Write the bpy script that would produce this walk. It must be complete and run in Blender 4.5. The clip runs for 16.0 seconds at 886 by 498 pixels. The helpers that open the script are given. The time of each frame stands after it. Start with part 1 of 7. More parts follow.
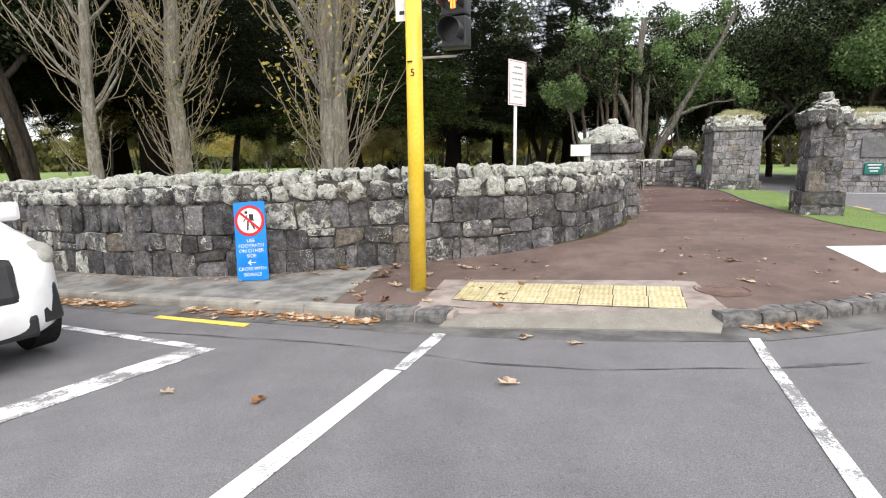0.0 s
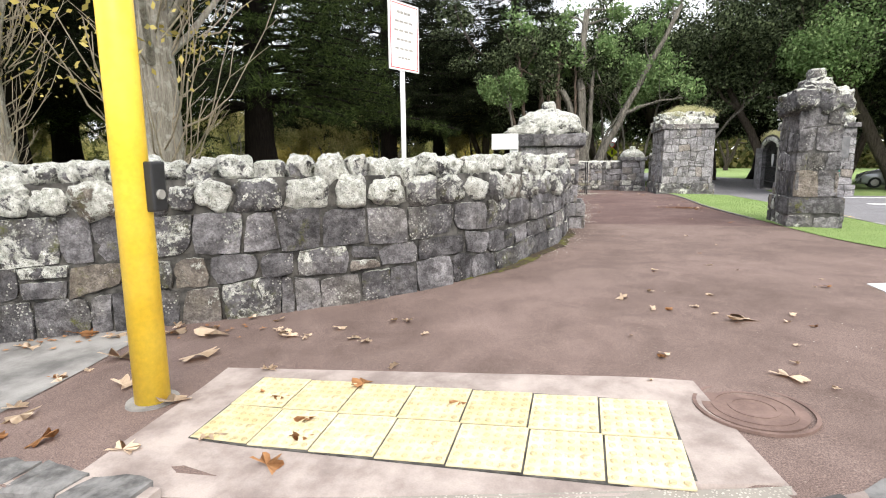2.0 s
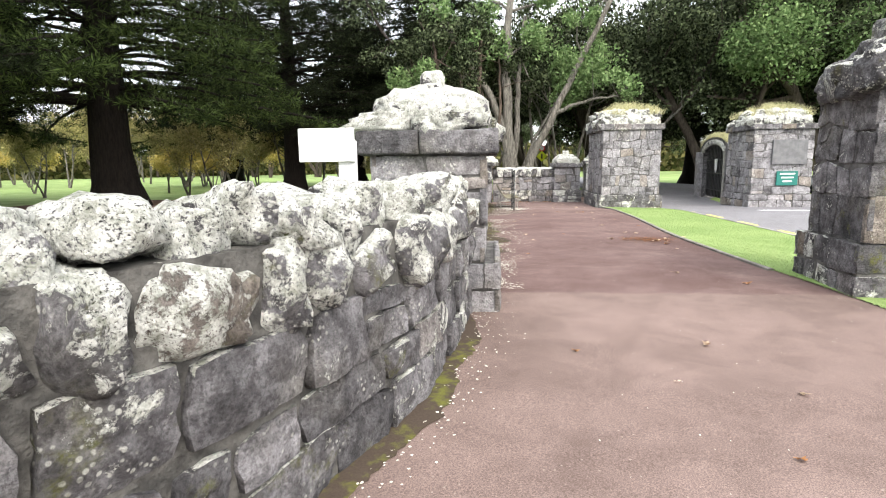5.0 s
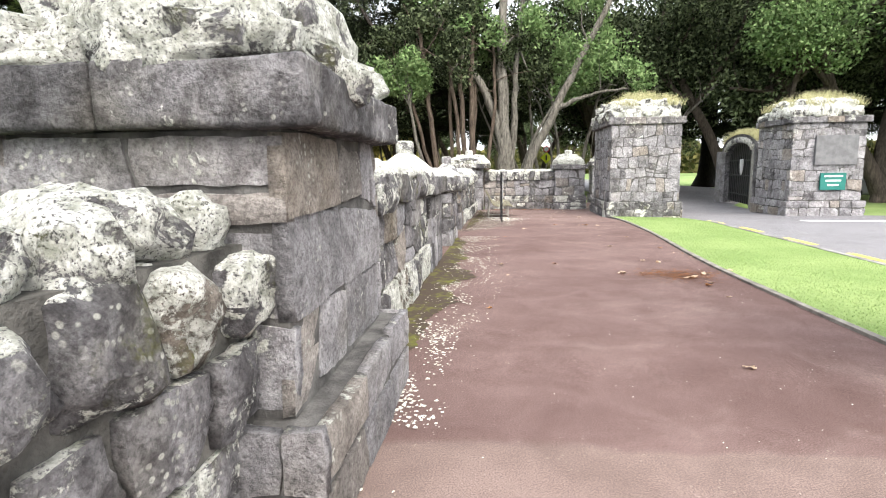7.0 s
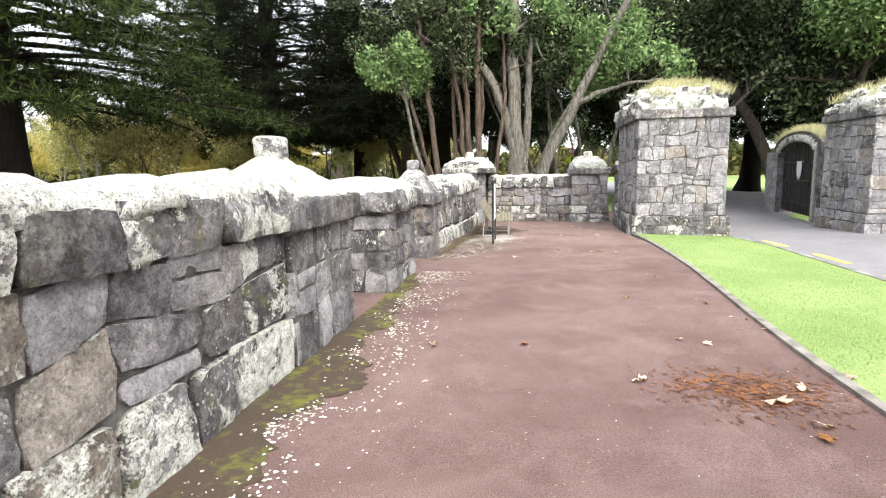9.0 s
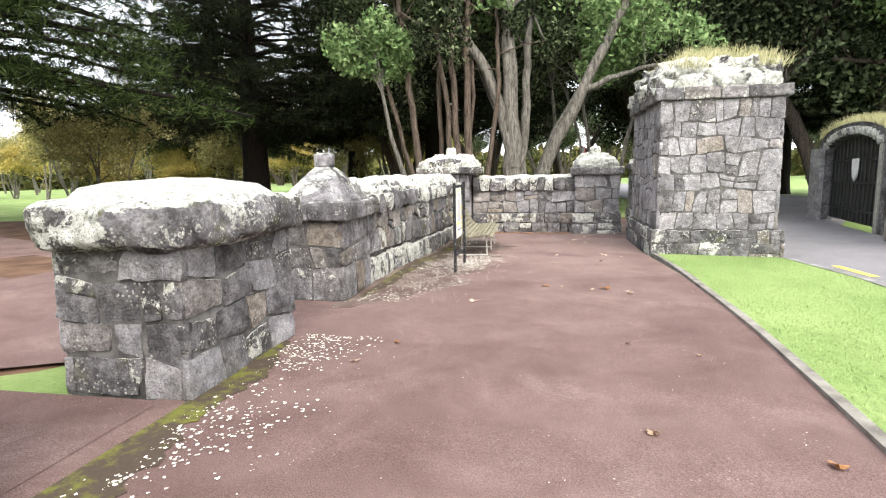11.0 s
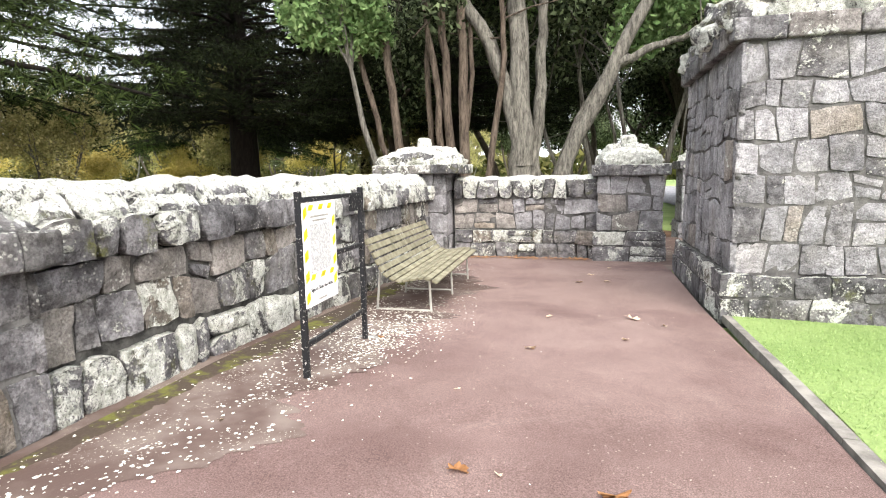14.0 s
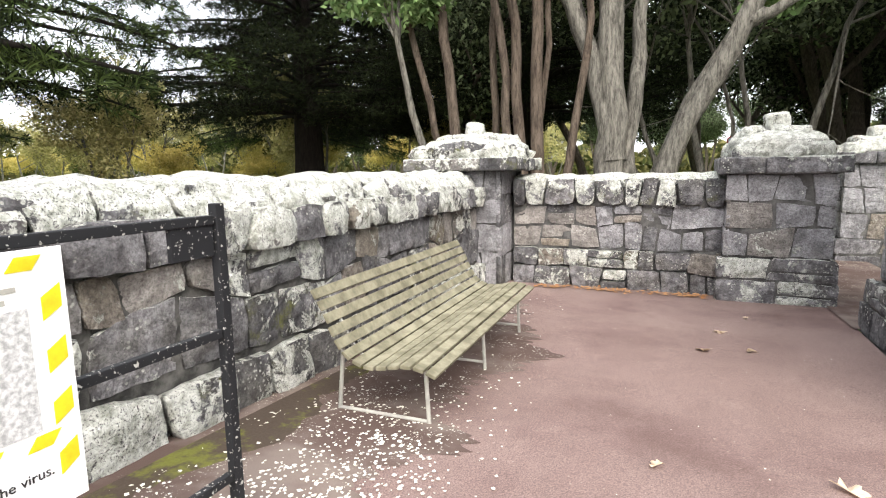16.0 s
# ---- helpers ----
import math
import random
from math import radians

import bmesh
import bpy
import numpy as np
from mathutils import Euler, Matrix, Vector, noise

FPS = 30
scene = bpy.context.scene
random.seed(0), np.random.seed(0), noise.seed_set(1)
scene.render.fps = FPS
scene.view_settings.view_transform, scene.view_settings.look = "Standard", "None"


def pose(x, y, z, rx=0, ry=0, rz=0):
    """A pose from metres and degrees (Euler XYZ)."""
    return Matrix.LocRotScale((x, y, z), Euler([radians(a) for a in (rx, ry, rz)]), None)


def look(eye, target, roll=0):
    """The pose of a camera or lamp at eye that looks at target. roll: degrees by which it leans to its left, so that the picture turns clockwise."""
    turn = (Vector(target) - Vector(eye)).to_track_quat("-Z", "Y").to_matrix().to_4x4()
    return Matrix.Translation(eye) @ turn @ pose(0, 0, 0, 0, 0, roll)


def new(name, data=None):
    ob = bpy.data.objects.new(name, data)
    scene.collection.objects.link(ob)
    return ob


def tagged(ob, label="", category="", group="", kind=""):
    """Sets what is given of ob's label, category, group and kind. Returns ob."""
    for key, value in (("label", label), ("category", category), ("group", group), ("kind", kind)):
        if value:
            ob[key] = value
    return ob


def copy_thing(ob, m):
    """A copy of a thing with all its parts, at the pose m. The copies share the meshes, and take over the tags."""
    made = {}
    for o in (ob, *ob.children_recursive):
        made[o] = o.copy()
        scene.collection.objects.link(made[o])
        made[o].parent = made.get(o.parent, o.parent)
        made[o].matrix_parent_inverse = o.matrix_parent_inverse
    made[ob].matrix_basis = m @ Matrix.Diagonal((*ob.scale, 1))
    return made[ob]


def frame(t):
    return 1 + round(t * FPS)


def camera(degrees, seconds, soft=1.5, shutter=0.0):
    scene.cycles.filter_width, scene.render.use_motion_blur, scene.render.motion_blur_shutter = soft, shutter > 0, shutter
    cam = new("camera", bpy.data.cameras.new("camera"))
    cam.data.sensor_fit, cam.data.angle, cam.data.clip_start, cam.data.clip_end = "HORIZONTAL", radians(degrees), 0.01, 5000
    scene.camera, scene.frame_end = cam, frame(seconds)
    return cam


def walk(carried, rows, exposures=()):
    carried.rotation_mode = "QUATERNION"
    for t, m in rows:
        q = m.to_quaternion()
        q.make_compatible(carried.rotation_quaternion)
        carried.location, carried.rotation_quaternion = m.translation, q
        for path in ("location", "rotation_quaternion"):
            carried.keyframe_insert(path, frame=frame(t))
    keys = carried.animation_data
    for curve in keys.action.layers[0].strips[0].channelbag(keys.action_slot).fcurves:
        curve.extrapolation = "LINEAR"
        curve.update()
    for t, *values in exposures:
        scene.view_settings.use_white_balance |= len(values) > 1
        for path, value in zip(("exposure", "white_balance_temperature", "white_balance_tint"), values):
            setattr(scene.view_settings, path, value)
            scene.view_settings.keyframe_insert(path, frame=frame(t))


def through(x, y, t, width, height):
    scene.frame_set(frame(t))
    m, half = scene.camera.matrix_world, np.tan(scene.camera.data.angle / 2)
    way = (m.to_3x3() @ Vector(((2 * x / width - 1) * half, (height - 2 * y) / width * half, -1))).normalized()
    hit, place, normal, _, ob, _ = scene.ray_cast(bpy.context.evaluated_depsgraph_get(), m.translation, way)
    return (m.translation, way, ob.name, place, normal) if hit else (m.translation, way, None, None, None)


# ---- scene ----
cam = camera(78.9, 16.0, 1.1)
METRES, EYE, TILT, LEAN, TURN = 24.3, 1.27, 0.0, 0.0, 18.0
ROWS = [
    (0.0, -0.0029, 0.0, 0.0, -0.7, -9.5, 0.58),
    (0.5, 0.0127, 0.0339, -0.0009, -1.15, -9.34, 0.61),
    (1.0, 0.025, 0.0671, -0.0029, -3.71, -9.25, 0.55),
    (1.5, 0.0377, 0.0996, -0.0045, -5.0, -9.14, 0.55),
    (2.0, 0.0476, 0.1321, -0.0068, -5.93, -9.11, 0.47),
    (2.5, 0.06, 0.1657, -0.0078, -6.35, -9.22, 0.54),
    (3.0, 0.0697, 0.1999, -0.0094, -6.95, -9.17, 0.5),
    (3.5, 0.0797, 0.2307, -0.0064, -7.93, -9.01, 0.56),
    (4.0, 0.0918, 0.2585, -0.0023, -10.19, -8.89, 0.57),
    (4.5, 0.1055, 0.2843, -0.0014, -11.24, -8.86, 0.69),
    (5.0, 0.1208, 0.3104, -0.0002, -12.91, -8.84, 0.71),
    (7.5, 0.2021, 0.4512, -0.0018, -11.23, -8.42, 1.04),
    (8.0, 0.2213, 0.4799, -0.0003, -10.08, -8.29, 1.12),
    (8.5, 0.2369, 0.5039, -0.0002, -9.38, -8.3, 1.05),
    (9.0, 0.2516, 0.531, 0.001, -8.87, -8.25, 1.06),
    (11.5, 0.326, 0.6739, -0.0019, -7.26, -8.06, 1.11),
    (12.0, 0.344, 0.6998, -0.0024, -7.11, -7.98, 1.12),
    (12.5, 0.3598, 0.7222, -0.0025, -7.27, -7.86, 1.03),
    (13.0, 0.3699, 0.746, -0.0033, -7.24, -7.9, 0.88),
    (13.5, 0.3764, 0.7728, -0.0026, -6.36, -7.86, 0.9),
    (14.0, 0.3825, 0.7993, -0.0033, -3.33, -7.9, 0.95),
    (14.5, 0.3889, 0.8257, -0.0015, 0.52, -8.03, 1.06),
    (15.0, 0.3957, 0.8518, -0.0024, 2.22, -8.02, 0.97),
    (15.5, 0.4003, 0.8785, -0.0027, 4.02, -8.15, 0.9),
    (16.0, 0.4053, 0.9044, -0.0031, 5.71, -8.16, 0.9),
]
EXPOSURES = [(0, 0.38), (0.6, 0.65), (1.5, 0.8), (2, 0.83), (2.5, 0.78), (3, 1.0), (5, 1.27), (7.5, 1.42), (9, 1.5), (12, 1.36), (14, 1.58), (15, 1.68), (16, 1.42)]
walk(cam, [(t, pose(0, 0, EYE, TILT, LEAN, TURN) @ pose(METRES * x, METRES * y, METRES * z, 90 + pitch, roll, yaw)) for t, x, y, z, yaw, pitch, roll in ROWS], EXPOSURES)


# ---------------- world, sun ----------------
world = bpy.data.worlds.new("overcast_sky")
scene.world = world
world.use_nodes = True
wn = world.node_tree
sky = wn.nodes.new("ShaderNodeTexSky")
sky.sky_type = "NISHITA"
sky.sun_disc = False
sky.sun_elevation, sky.sun_rotation = radians(46), radians(150)
sky.air_density, sky.dust_density, sky.ozone_density = 1.0, 6.0, 0.6
soften = wn.nodes.new("ShaderNodeMixRGB")
soften.inputs[0].default_value = 0.75
soften.inputs[2].default_value = (9.0, 9.2, 9.5, 1)
wn.links.new(sky.outputs[0], soften.inputs[1])
wn.links.new(soften.outputs[0], wn.nodes["Background"].inputs[0])
wn.nodes["Background"].inputs[1].default_value = 0.15
sun = new("sun", bpy.data.lights.new("sun", "SUN"))
sun.data.energy, sun.data.angle, sun.data.color = 1.5, radians(40), (1.0, 0.96, 0.9)
sun.matrix_world = look((16, -14, 30), (0, 14, 0))

# ---------------- materials ----------------


class Mat:
    """A small helper that wires up one procedural material in object (metre) space."""

    def __init__(self, name):
        self.m = bpy.data.materials.new(name)
        self.m.use_nodes = True
        self.t = self.m.node_tree
        self.b = self.t.nodes["Principled BSDF"]
        self.co = self.t.nodes.new("ShaderNodeTexCoord").outputs["Object"]

    def put(self, node_input, v):
        if isinstance(v, bpy.types.NodeSocket):
            self.t.links.new(v, node_input)
        elif isinstance(v, tuple) and len(v) == 3:
            node_input.default_value = (*v, 1)
        else:
            node_input.default_value = v

    def noise(self, scale, detail=4.0, rough=0.6, stretch=None, distort=0.0):
        n = self.t.nodes.new("ShaderNodeTexNoise")
        co = self.co
        if stretch:
            mp = self.t.nodes.new("ShaderNodeMapping")
            mp.inputs["Scale"].default_value = stretch
            self.t.links.new(co, mp.inputs[0])
            co = mp.outputs[0]
        self.t.links.new(co, n.inputs["Vector"])
        n.inputs["Scale"].default_value = scale
        n.inputs["Detail"].default_value = detail
        n.inputs["Roughness"].default_value = rough
        n.inputs["Distortion"].default_value = distort
        return n.outputs["Fac"]

    def voronoi(self, scale, out="Distance"):
        n = self.t.nodes.new("ShaderNodeTexVoronoi")
        self.t.links.new(self.co, n.inputs["Vector"])
        n.inputs["Scale"].default_value = scale
        return n.outputs[out]

    def step(self, fac, lo, hi):
        n = self.t.nodes.new("ShaderNodeMapRange")
        n.interpolation_type = "SMOOTHSTEP"
        self.put(n.inputs[0], fac)
        n.inputs[1].default_value, n.inputs[2].default_value = lo, hi
        return n.outputs[0]

    def math(self, op, a, b=0.0):
        n = self.t.nodes.new("ShaderNodeMath")
        n.operation = op
        self.put(n.inputs[0], a)
        self.put(n.inputs[1], b)
        return n.outputs[0]

    def mix(self, fac, a, b):
        n = self.t.nodes.new("ShaderNodeMixRGB")
        self.put(n.inputs[0], fac)
        self.put(n.inputs[1], a)
        self.put(n.inputs[2], b)
        return n.outputs[0]

    def scale_colour(self, col, fac):
        n = self.t.nodes.new("ShaderNodeMixRGB")
        n.blend_type = "MULTIPLY"
        n.inputs[0].default_value = 1
        self.put(n.inputs[1], col)
        self.put(n.inputs[2], fac)
        return n.outputs[0]

    def rand(self):
        return self.t.nodes.new("ShaderNodeObjectInfo").outputs["Random"]

    def island(self):
        return self.t.nodes.new("ShaderNodeNewGeometry").outputs["Random Per Island"]

    def upward(self):
        n = self.t.nodes.new("ShaderNodeSeparateXYZ")
        self.t.links.new(self.t.nodes.new("ShaderNodeNewGeometry").outputs["Normal"], n.inputs[0])
        return n.outputs[2]

    def bump(self, height, strength=0.5, distance=0.01):
        n = self.t.nodes.new("ShaderNodeBump")
        n.inputs["Strength"].default_value, n.inputs["Distance"].default_value = strength, distance
        self.put(n.inputs["Height"], height)
        self.t.links.new(n.outputs[0], self.b.inputs["Normal"])

    def done(self, colour, rough=0.8, metal=0.0):
        if isinstance(rough, float) and rough < 0.55:
            gloss = 0.5
        else:
            gloss = 0.12
        self.b.inputs["Specular IOR Level"].default_value = gloss
        self.put(self.b.inputs["Base Color"], colour)
        self.put(self.b.inputs["Roughness"], rough)
        self.put(self.b.inputs["Metallic"], metal)
        return self.m


def stone_material(name, lichen, top_lichen, moss=0.0, pale=1.0, warm=(1.0, 1.0, 1.0), mottle=1.0):
    """Weathered basalt with crusts of pale lichen. lichen: cover on faces; top_lichen: extra cover on upward faces."""
    k = Mat(name)
    r = k.rand()
    g1, g2 = k.noise(3.2, 6), k.noise(62, 6, 0.75)
    grey = k.mix(k.step(g1, 0.28, 0.72), ((0.18 - 0.10 * mottle) * pale, (0.177 - 0.098 * mottle) * pale, (0.184 - 0.101 * mottle) * pale), ((0.18 + 0.10 * mottle) * pale, (0.177 + 0.1 * mottle) * pale, (0.184 + 0.104 * mottle) * pale))
    tone = k.mix(r, (1 - 0.34 * mottle, 1 - 0.35 * mottle, 1 - 0.35 * mottle), (1 + 0.32 * mottle, 1 + 0.29 * mottle, 1 + 0.28 * mottle))
    grey = k.scale_colour(k.scale_colour(grey, tone), warm)
    brown = k.step(r, 0.88, 0.97)
    grey = k.mix(k.math("MULTIPLY", brown, 0.6), grey, (0.25, 0.205, 0.15))
    grey = k.mix(k.math("MULTIPLY", k.step(k.noise(1.7, 4), 0.50, 0.68), 0.28), grey, (0.19, 0.175, 0.13))
    stain = k.step(k.noise(13, 6, 0.72), 0.40, 0.60)
    grey = k.scale_colour(grey, k.mix(stain, (1 - 0.42 * mottle, 1 - 0.43 * mottle, 1 - 0.43 * mottle), (1 + 0.15 * mottle, 1 + 0.15 * mottle, 1 + 0.15 * mottle)))
    spots = k.math("MULTIPLY", k.step(k.voronoi(34), 0.36, 0.22), k.step(k.noise(3.7, 4), 0.56 - 0.5 * lichen, 0.68 - 0.5 * lichen))
    grey = k.mix(k.math("MULTIPLY", spots, 0.8), grey, (0.52, 0.52, 0.47))
    pit = k.step(g2, 0.30, 0.60)
    grey = k.scale_colour(grey, k.mix(pit, (0.55, 0.55, 0.55), (1.2, 1.2, 1.2)))
    if moss:
        mo = k.math("MULTIPLY", k.step(k.noise(4.5, 5, 0.65), 0.62 - 0.15 * moss, 0.75), k.step(k.noise(60, 3), 0.3, 0.55))
        grey = k.mix(mo, grey, (0.13, 0.135, 0.035))
    edge = k.math("ADD", k.noise(5.5, 8, 0.72, distort=0.4), k.math("MULTIPLY", k.step(k.upward(), 0.35, 0.95), top_lichen))
    edge = k.math("ADD", edge, k.math("MULTIPLY", k.math("SUBTRACT", k.noise(0.9, 2), 0.5), 0.5))
    edge = k.math("ADD", edge, k.math("MULTIPLY", k.math("SUBTRACT", k.rand(), 0.5), 0.09))
    edge = k.math("ADD", edge, k.math("MULTIPLY", k.math("SUBTRACT", k.noise(30, 5, 0.75), 0.5), 0.22))
    crust = k.math("MULTIPLY", k.step(edge, 0.72 - lichen, 0.77 - lichen), k.step(k.noise(95, 4, 0.7), 0.36, 0.47))
    white = k.mix(k.step(k.noise(17, 5, 0.7), 0.3, 0.65), (0.36, 0.37, 0.31), (0.84, 0.84, 0.79))
    col = k.mix(crust, grey, white)
    k.bump(k.math("ADD", k.math("ADD", g2, k.math("MULTIPLY", crust, 0.6)), k.math("MULTIPLY", k.noise(11, 6, 0.65), 2.6)), 1.0, 0.022)
    return k.done(col, k.mix(crust, (0.78, 0.78, 0.78), (0.95, 0.95, 0.95)))


STONE = stone_material("basalt_stone", 0.085, 0.14, pale=1.03, mottle=0.95)
STONE_CLEAN = stone_material("basalt_clean", 0.035, 0.08, pale=1.65, mottle=0.62)
STONE_SPECK = stone_material("basalt_speckled", 0.205, 0.17, moss=0.6, pale=0.9)
STONE_CAP = stone_material("basalt_lichened", 0.31, 0.24, moss=0.5)
STONE_WHITE = stone_material("basalt_white_crust", 0.29, 0.42, moss=0.4)
STONE_TAN = stone_material("tan_basalt", 0.07, 0.1, pale=1.5, warm=(1.06, 1.0, 0.90), mottle=0.6)
STONE_DARK = stone_material("basalt_dark_band", 0.0, 0.12, moss=0.3, pale=0.8)


def plain_material(name, a, b, scale=8.0, rough=0.8, fine=60.0, bump=0.3, metal=0.0, depth=0.005):
    k = Mat(name)
    n1, n2 = k.noise(scale, 5), k.noise(fine, 4, 0.65)
    col = k.mix(k.step(n1, 0.3, 0.7), a, b)
    col = k.scale_colour(col, k.mix(n2, (0.8, 0.8, 0.8), (1.2, 1.2, 1.2)))
    k.bump(k.math("ADD", n2, n1), bump, depth)
    return k.done(col, rough, metal)


MORTAR = plain_material("mortar", (0.035, 0.034, 0.032), (0.13, 0.125, 0.115), 9, 0.95, 55, 1.0, depth=0.012)
PALE_MORTAR = plain_material("pale_mortar", (0.055, 0.053, 0.052), (0.16, 0.155, 0.148), 7, 0.95, 55, 1.0, depth=0.012)
CONCRETE = plain_material("concrete", (0.13, 0.125, 0.12), (0.31, 0.30, 0.285), 2.2, 0.9, 110, 0.5)
PINK_CONCRETE = plain_material("ramp_concrete", (0.22, 0.18, 0.165), (0.40, 0.345, 0.315), 3.5, 0.9, 120, 0.4)
KERB_STONE = plain_material("kerb_basalt", (0.075, 0.073, 0.072), (0.22, 0.215, 0.21), 9, 0.85, 60, 0.7)
YELLOW_PAINT = plain_material("yellow_pole_paint", (0.88, 0.58, 0.04), (0.93, 0.66, 0.08), 3, 0.38, 30, 0.05)
WHITE_PAINT = plain_material("white_paint", (0.72, 0.72, 0.72), (0.85, 0.85, 0.85), 4, 0.5, 40, 0.05)
BLACK_PAINT = plain_material("black_paint", (0.012, 0.012, 0.014), (0.03, 0.03, 0.03), 9, 0.45, 50, 0.15)
BLACK_PLASTIC = plain_material("black_plastic", (0.015, 0.015, 0.016), (0.025, 0.025, 0.027), 5, 0.4, 40, 0.05)
GREY_STEEL = plain_material("weathered_steel", (0.30, 0.29, 0.27), (0.42, 0.41, 0.37), 9, 0.6, 60, 0.2, 0.3)
RED_PAINT = plain_material("red_paint", (0.55, 0.01, 0.02), (0.65, 0.02, 0.03), 4, 0.45, 40, 0.02)
BLUE_PAINT = plain_material("blue_sheet", (0.0, 0.20, 0.66), (0.01, 0.25, 0.74), 3, 0.4, 40, 0.02)
SIGN_YELLOW = plain_material("sign_yellow", (0.85, 0.72, 0.02), (0.9, 0.8, 0.04), 3, 0.5, 40, 0.02)
FLUORO = plain_material("warning_yellow_green", (0.70, 0.78, 0.02), (0.75, 0.82, 0.04), 3, 0.5, 40, 0.02)
GREEN_SIGN = plain_material("green_sign", (0.0, 0.12, 0.10), (0.01, 0.16, 0.13), 3, 0.5, 40, 0.02)
BRONZE = plain_material("grey_bronze_plaque", (0.13, 0.13, 0.135), (0.19, 0.19, 0.195), 5, 0.55, 50, 0.2, 0.2)
CAR_WHITE = plain_material("car_white", (0.78, 0.78, 0.79), (0.82, 0.82, 0.83), 1, 0.18, 5, 0.0)
CAR_SILVER = plain_material("car_silver", (0.35, 0.36, 0.38), (0.42, 0.43, 0.45), 1, 0.22, 5, 0.0, 0.4)
RUBBER = plain_material("rubber", (0.015, 0.015, 0.015), (0.03, 0.03, 0.03), 8, 0.8, 60, 0.3)
LEAF_DRY = plain_material("dry_leaf", (0.27, 0.12, 0.045), (0.46, 0.27, 0.14), 4, 0.8, 60, 0.2)
LEAF_PALE = plain_material("pale_dry_leaf", (0.50, 0.38, 0.27), (0.66, 0.54, 0.42), 4, 0.8, 60, 0.2)
MANHOLE = plain_material("cast_iron", (0.14, 0.095, 0.082), (0.21, 0.145, 0.125), 6, 0.85, 60, 0.5)


def glass_material():
    k = Mat("dark_glass")
    return k.done((0.02, 0.022, 0.025), 0.05)


GLASS = glass_material()


def aggregate_material():
    k = Mat("exposed_aggregate")
    chip = k.step(k.voronoi(75), 0.42, 0.30)
    col = k.mix(k.math("MULTIPLY", chip, k.step(k.noise(3, 3), 0.35, 0.6)), (0.27, 0.25, 0.22), (0.46, 0.43, 0.38))
    col = k.scale_colour(col, k.mix(k.noise(4, 4), (0.7, 0.7, 0.7), (1.2, 1.2, 1.2)))
    k.bump(chip, 0.6, 0.004)
    return k.done(col, 0.9)


AGGREGATE = aggregate_material()


def soil_material():
    k = Mat("worn_dirty_verge")
    spot = k.math("MULTIPLY", k.step(k.noise(60, 4, 0.7), 0.60, 0.66), k.step(k.noise(2.5, 3), 0.42, 0.6))
    col = k.mix(k.step(k.noise(1.6, 4), 0.4, 0.65), (0.088, 0.060, 0.052), (0.17, 0.135, 0.118))
    col = k.mix(spot, col, (0.6, 0.58, 0.5))
    k.bump(k.noise(70, 3), 0.6, 0.006)
    return k.done(col, 0.95)


SOIL = soil_material()


def lamp_material(name, colour, strength):
    k = Mat(name)
    k.b.inputs["Emission Color"].default_value = (*colour, 1)
    k.b.inputs["Emission Strength"].default_value = strength
    return k.done(colour, 0.4)


RED_LAMP = lamp_material("lit_red_lamp", (1.0, 0.12, 0.02), 6.0)


def asphalt_material(name, a, b, chips, patch=0.4):
    k = Mat(name)
    big, mid, fine = k.noise(patch, 4), k.noise(2.6, 5), k.noise(140, 3, 0.7)
    col = k.mix(k.step(k.math("ADD", k.math("MULTIPLY", big, 0.6), k.math("MULTIPLY", mid, 0.4)), 0.25, 0.72), a, b)
    col = k.scale_colour(col, k.mix(k.step(fine, 0.25, 0.75), (0.55, 0.55, 0.55), (1.42, 1.42, 1.42)))
    if chips:
        c = k.math("MULTIPLY", k.step(k.voronoi(26), 0.16, 0.10), k.step(k.noise(3.1, 3), 0.5, 0.62))
        col = k.mix(k.math("MULTIPLY", c, chips), col, (0.42, 0.36, 0.30))
    k.bump(fine, 0.55, 0.006)
    return k.done(col, 0.92)


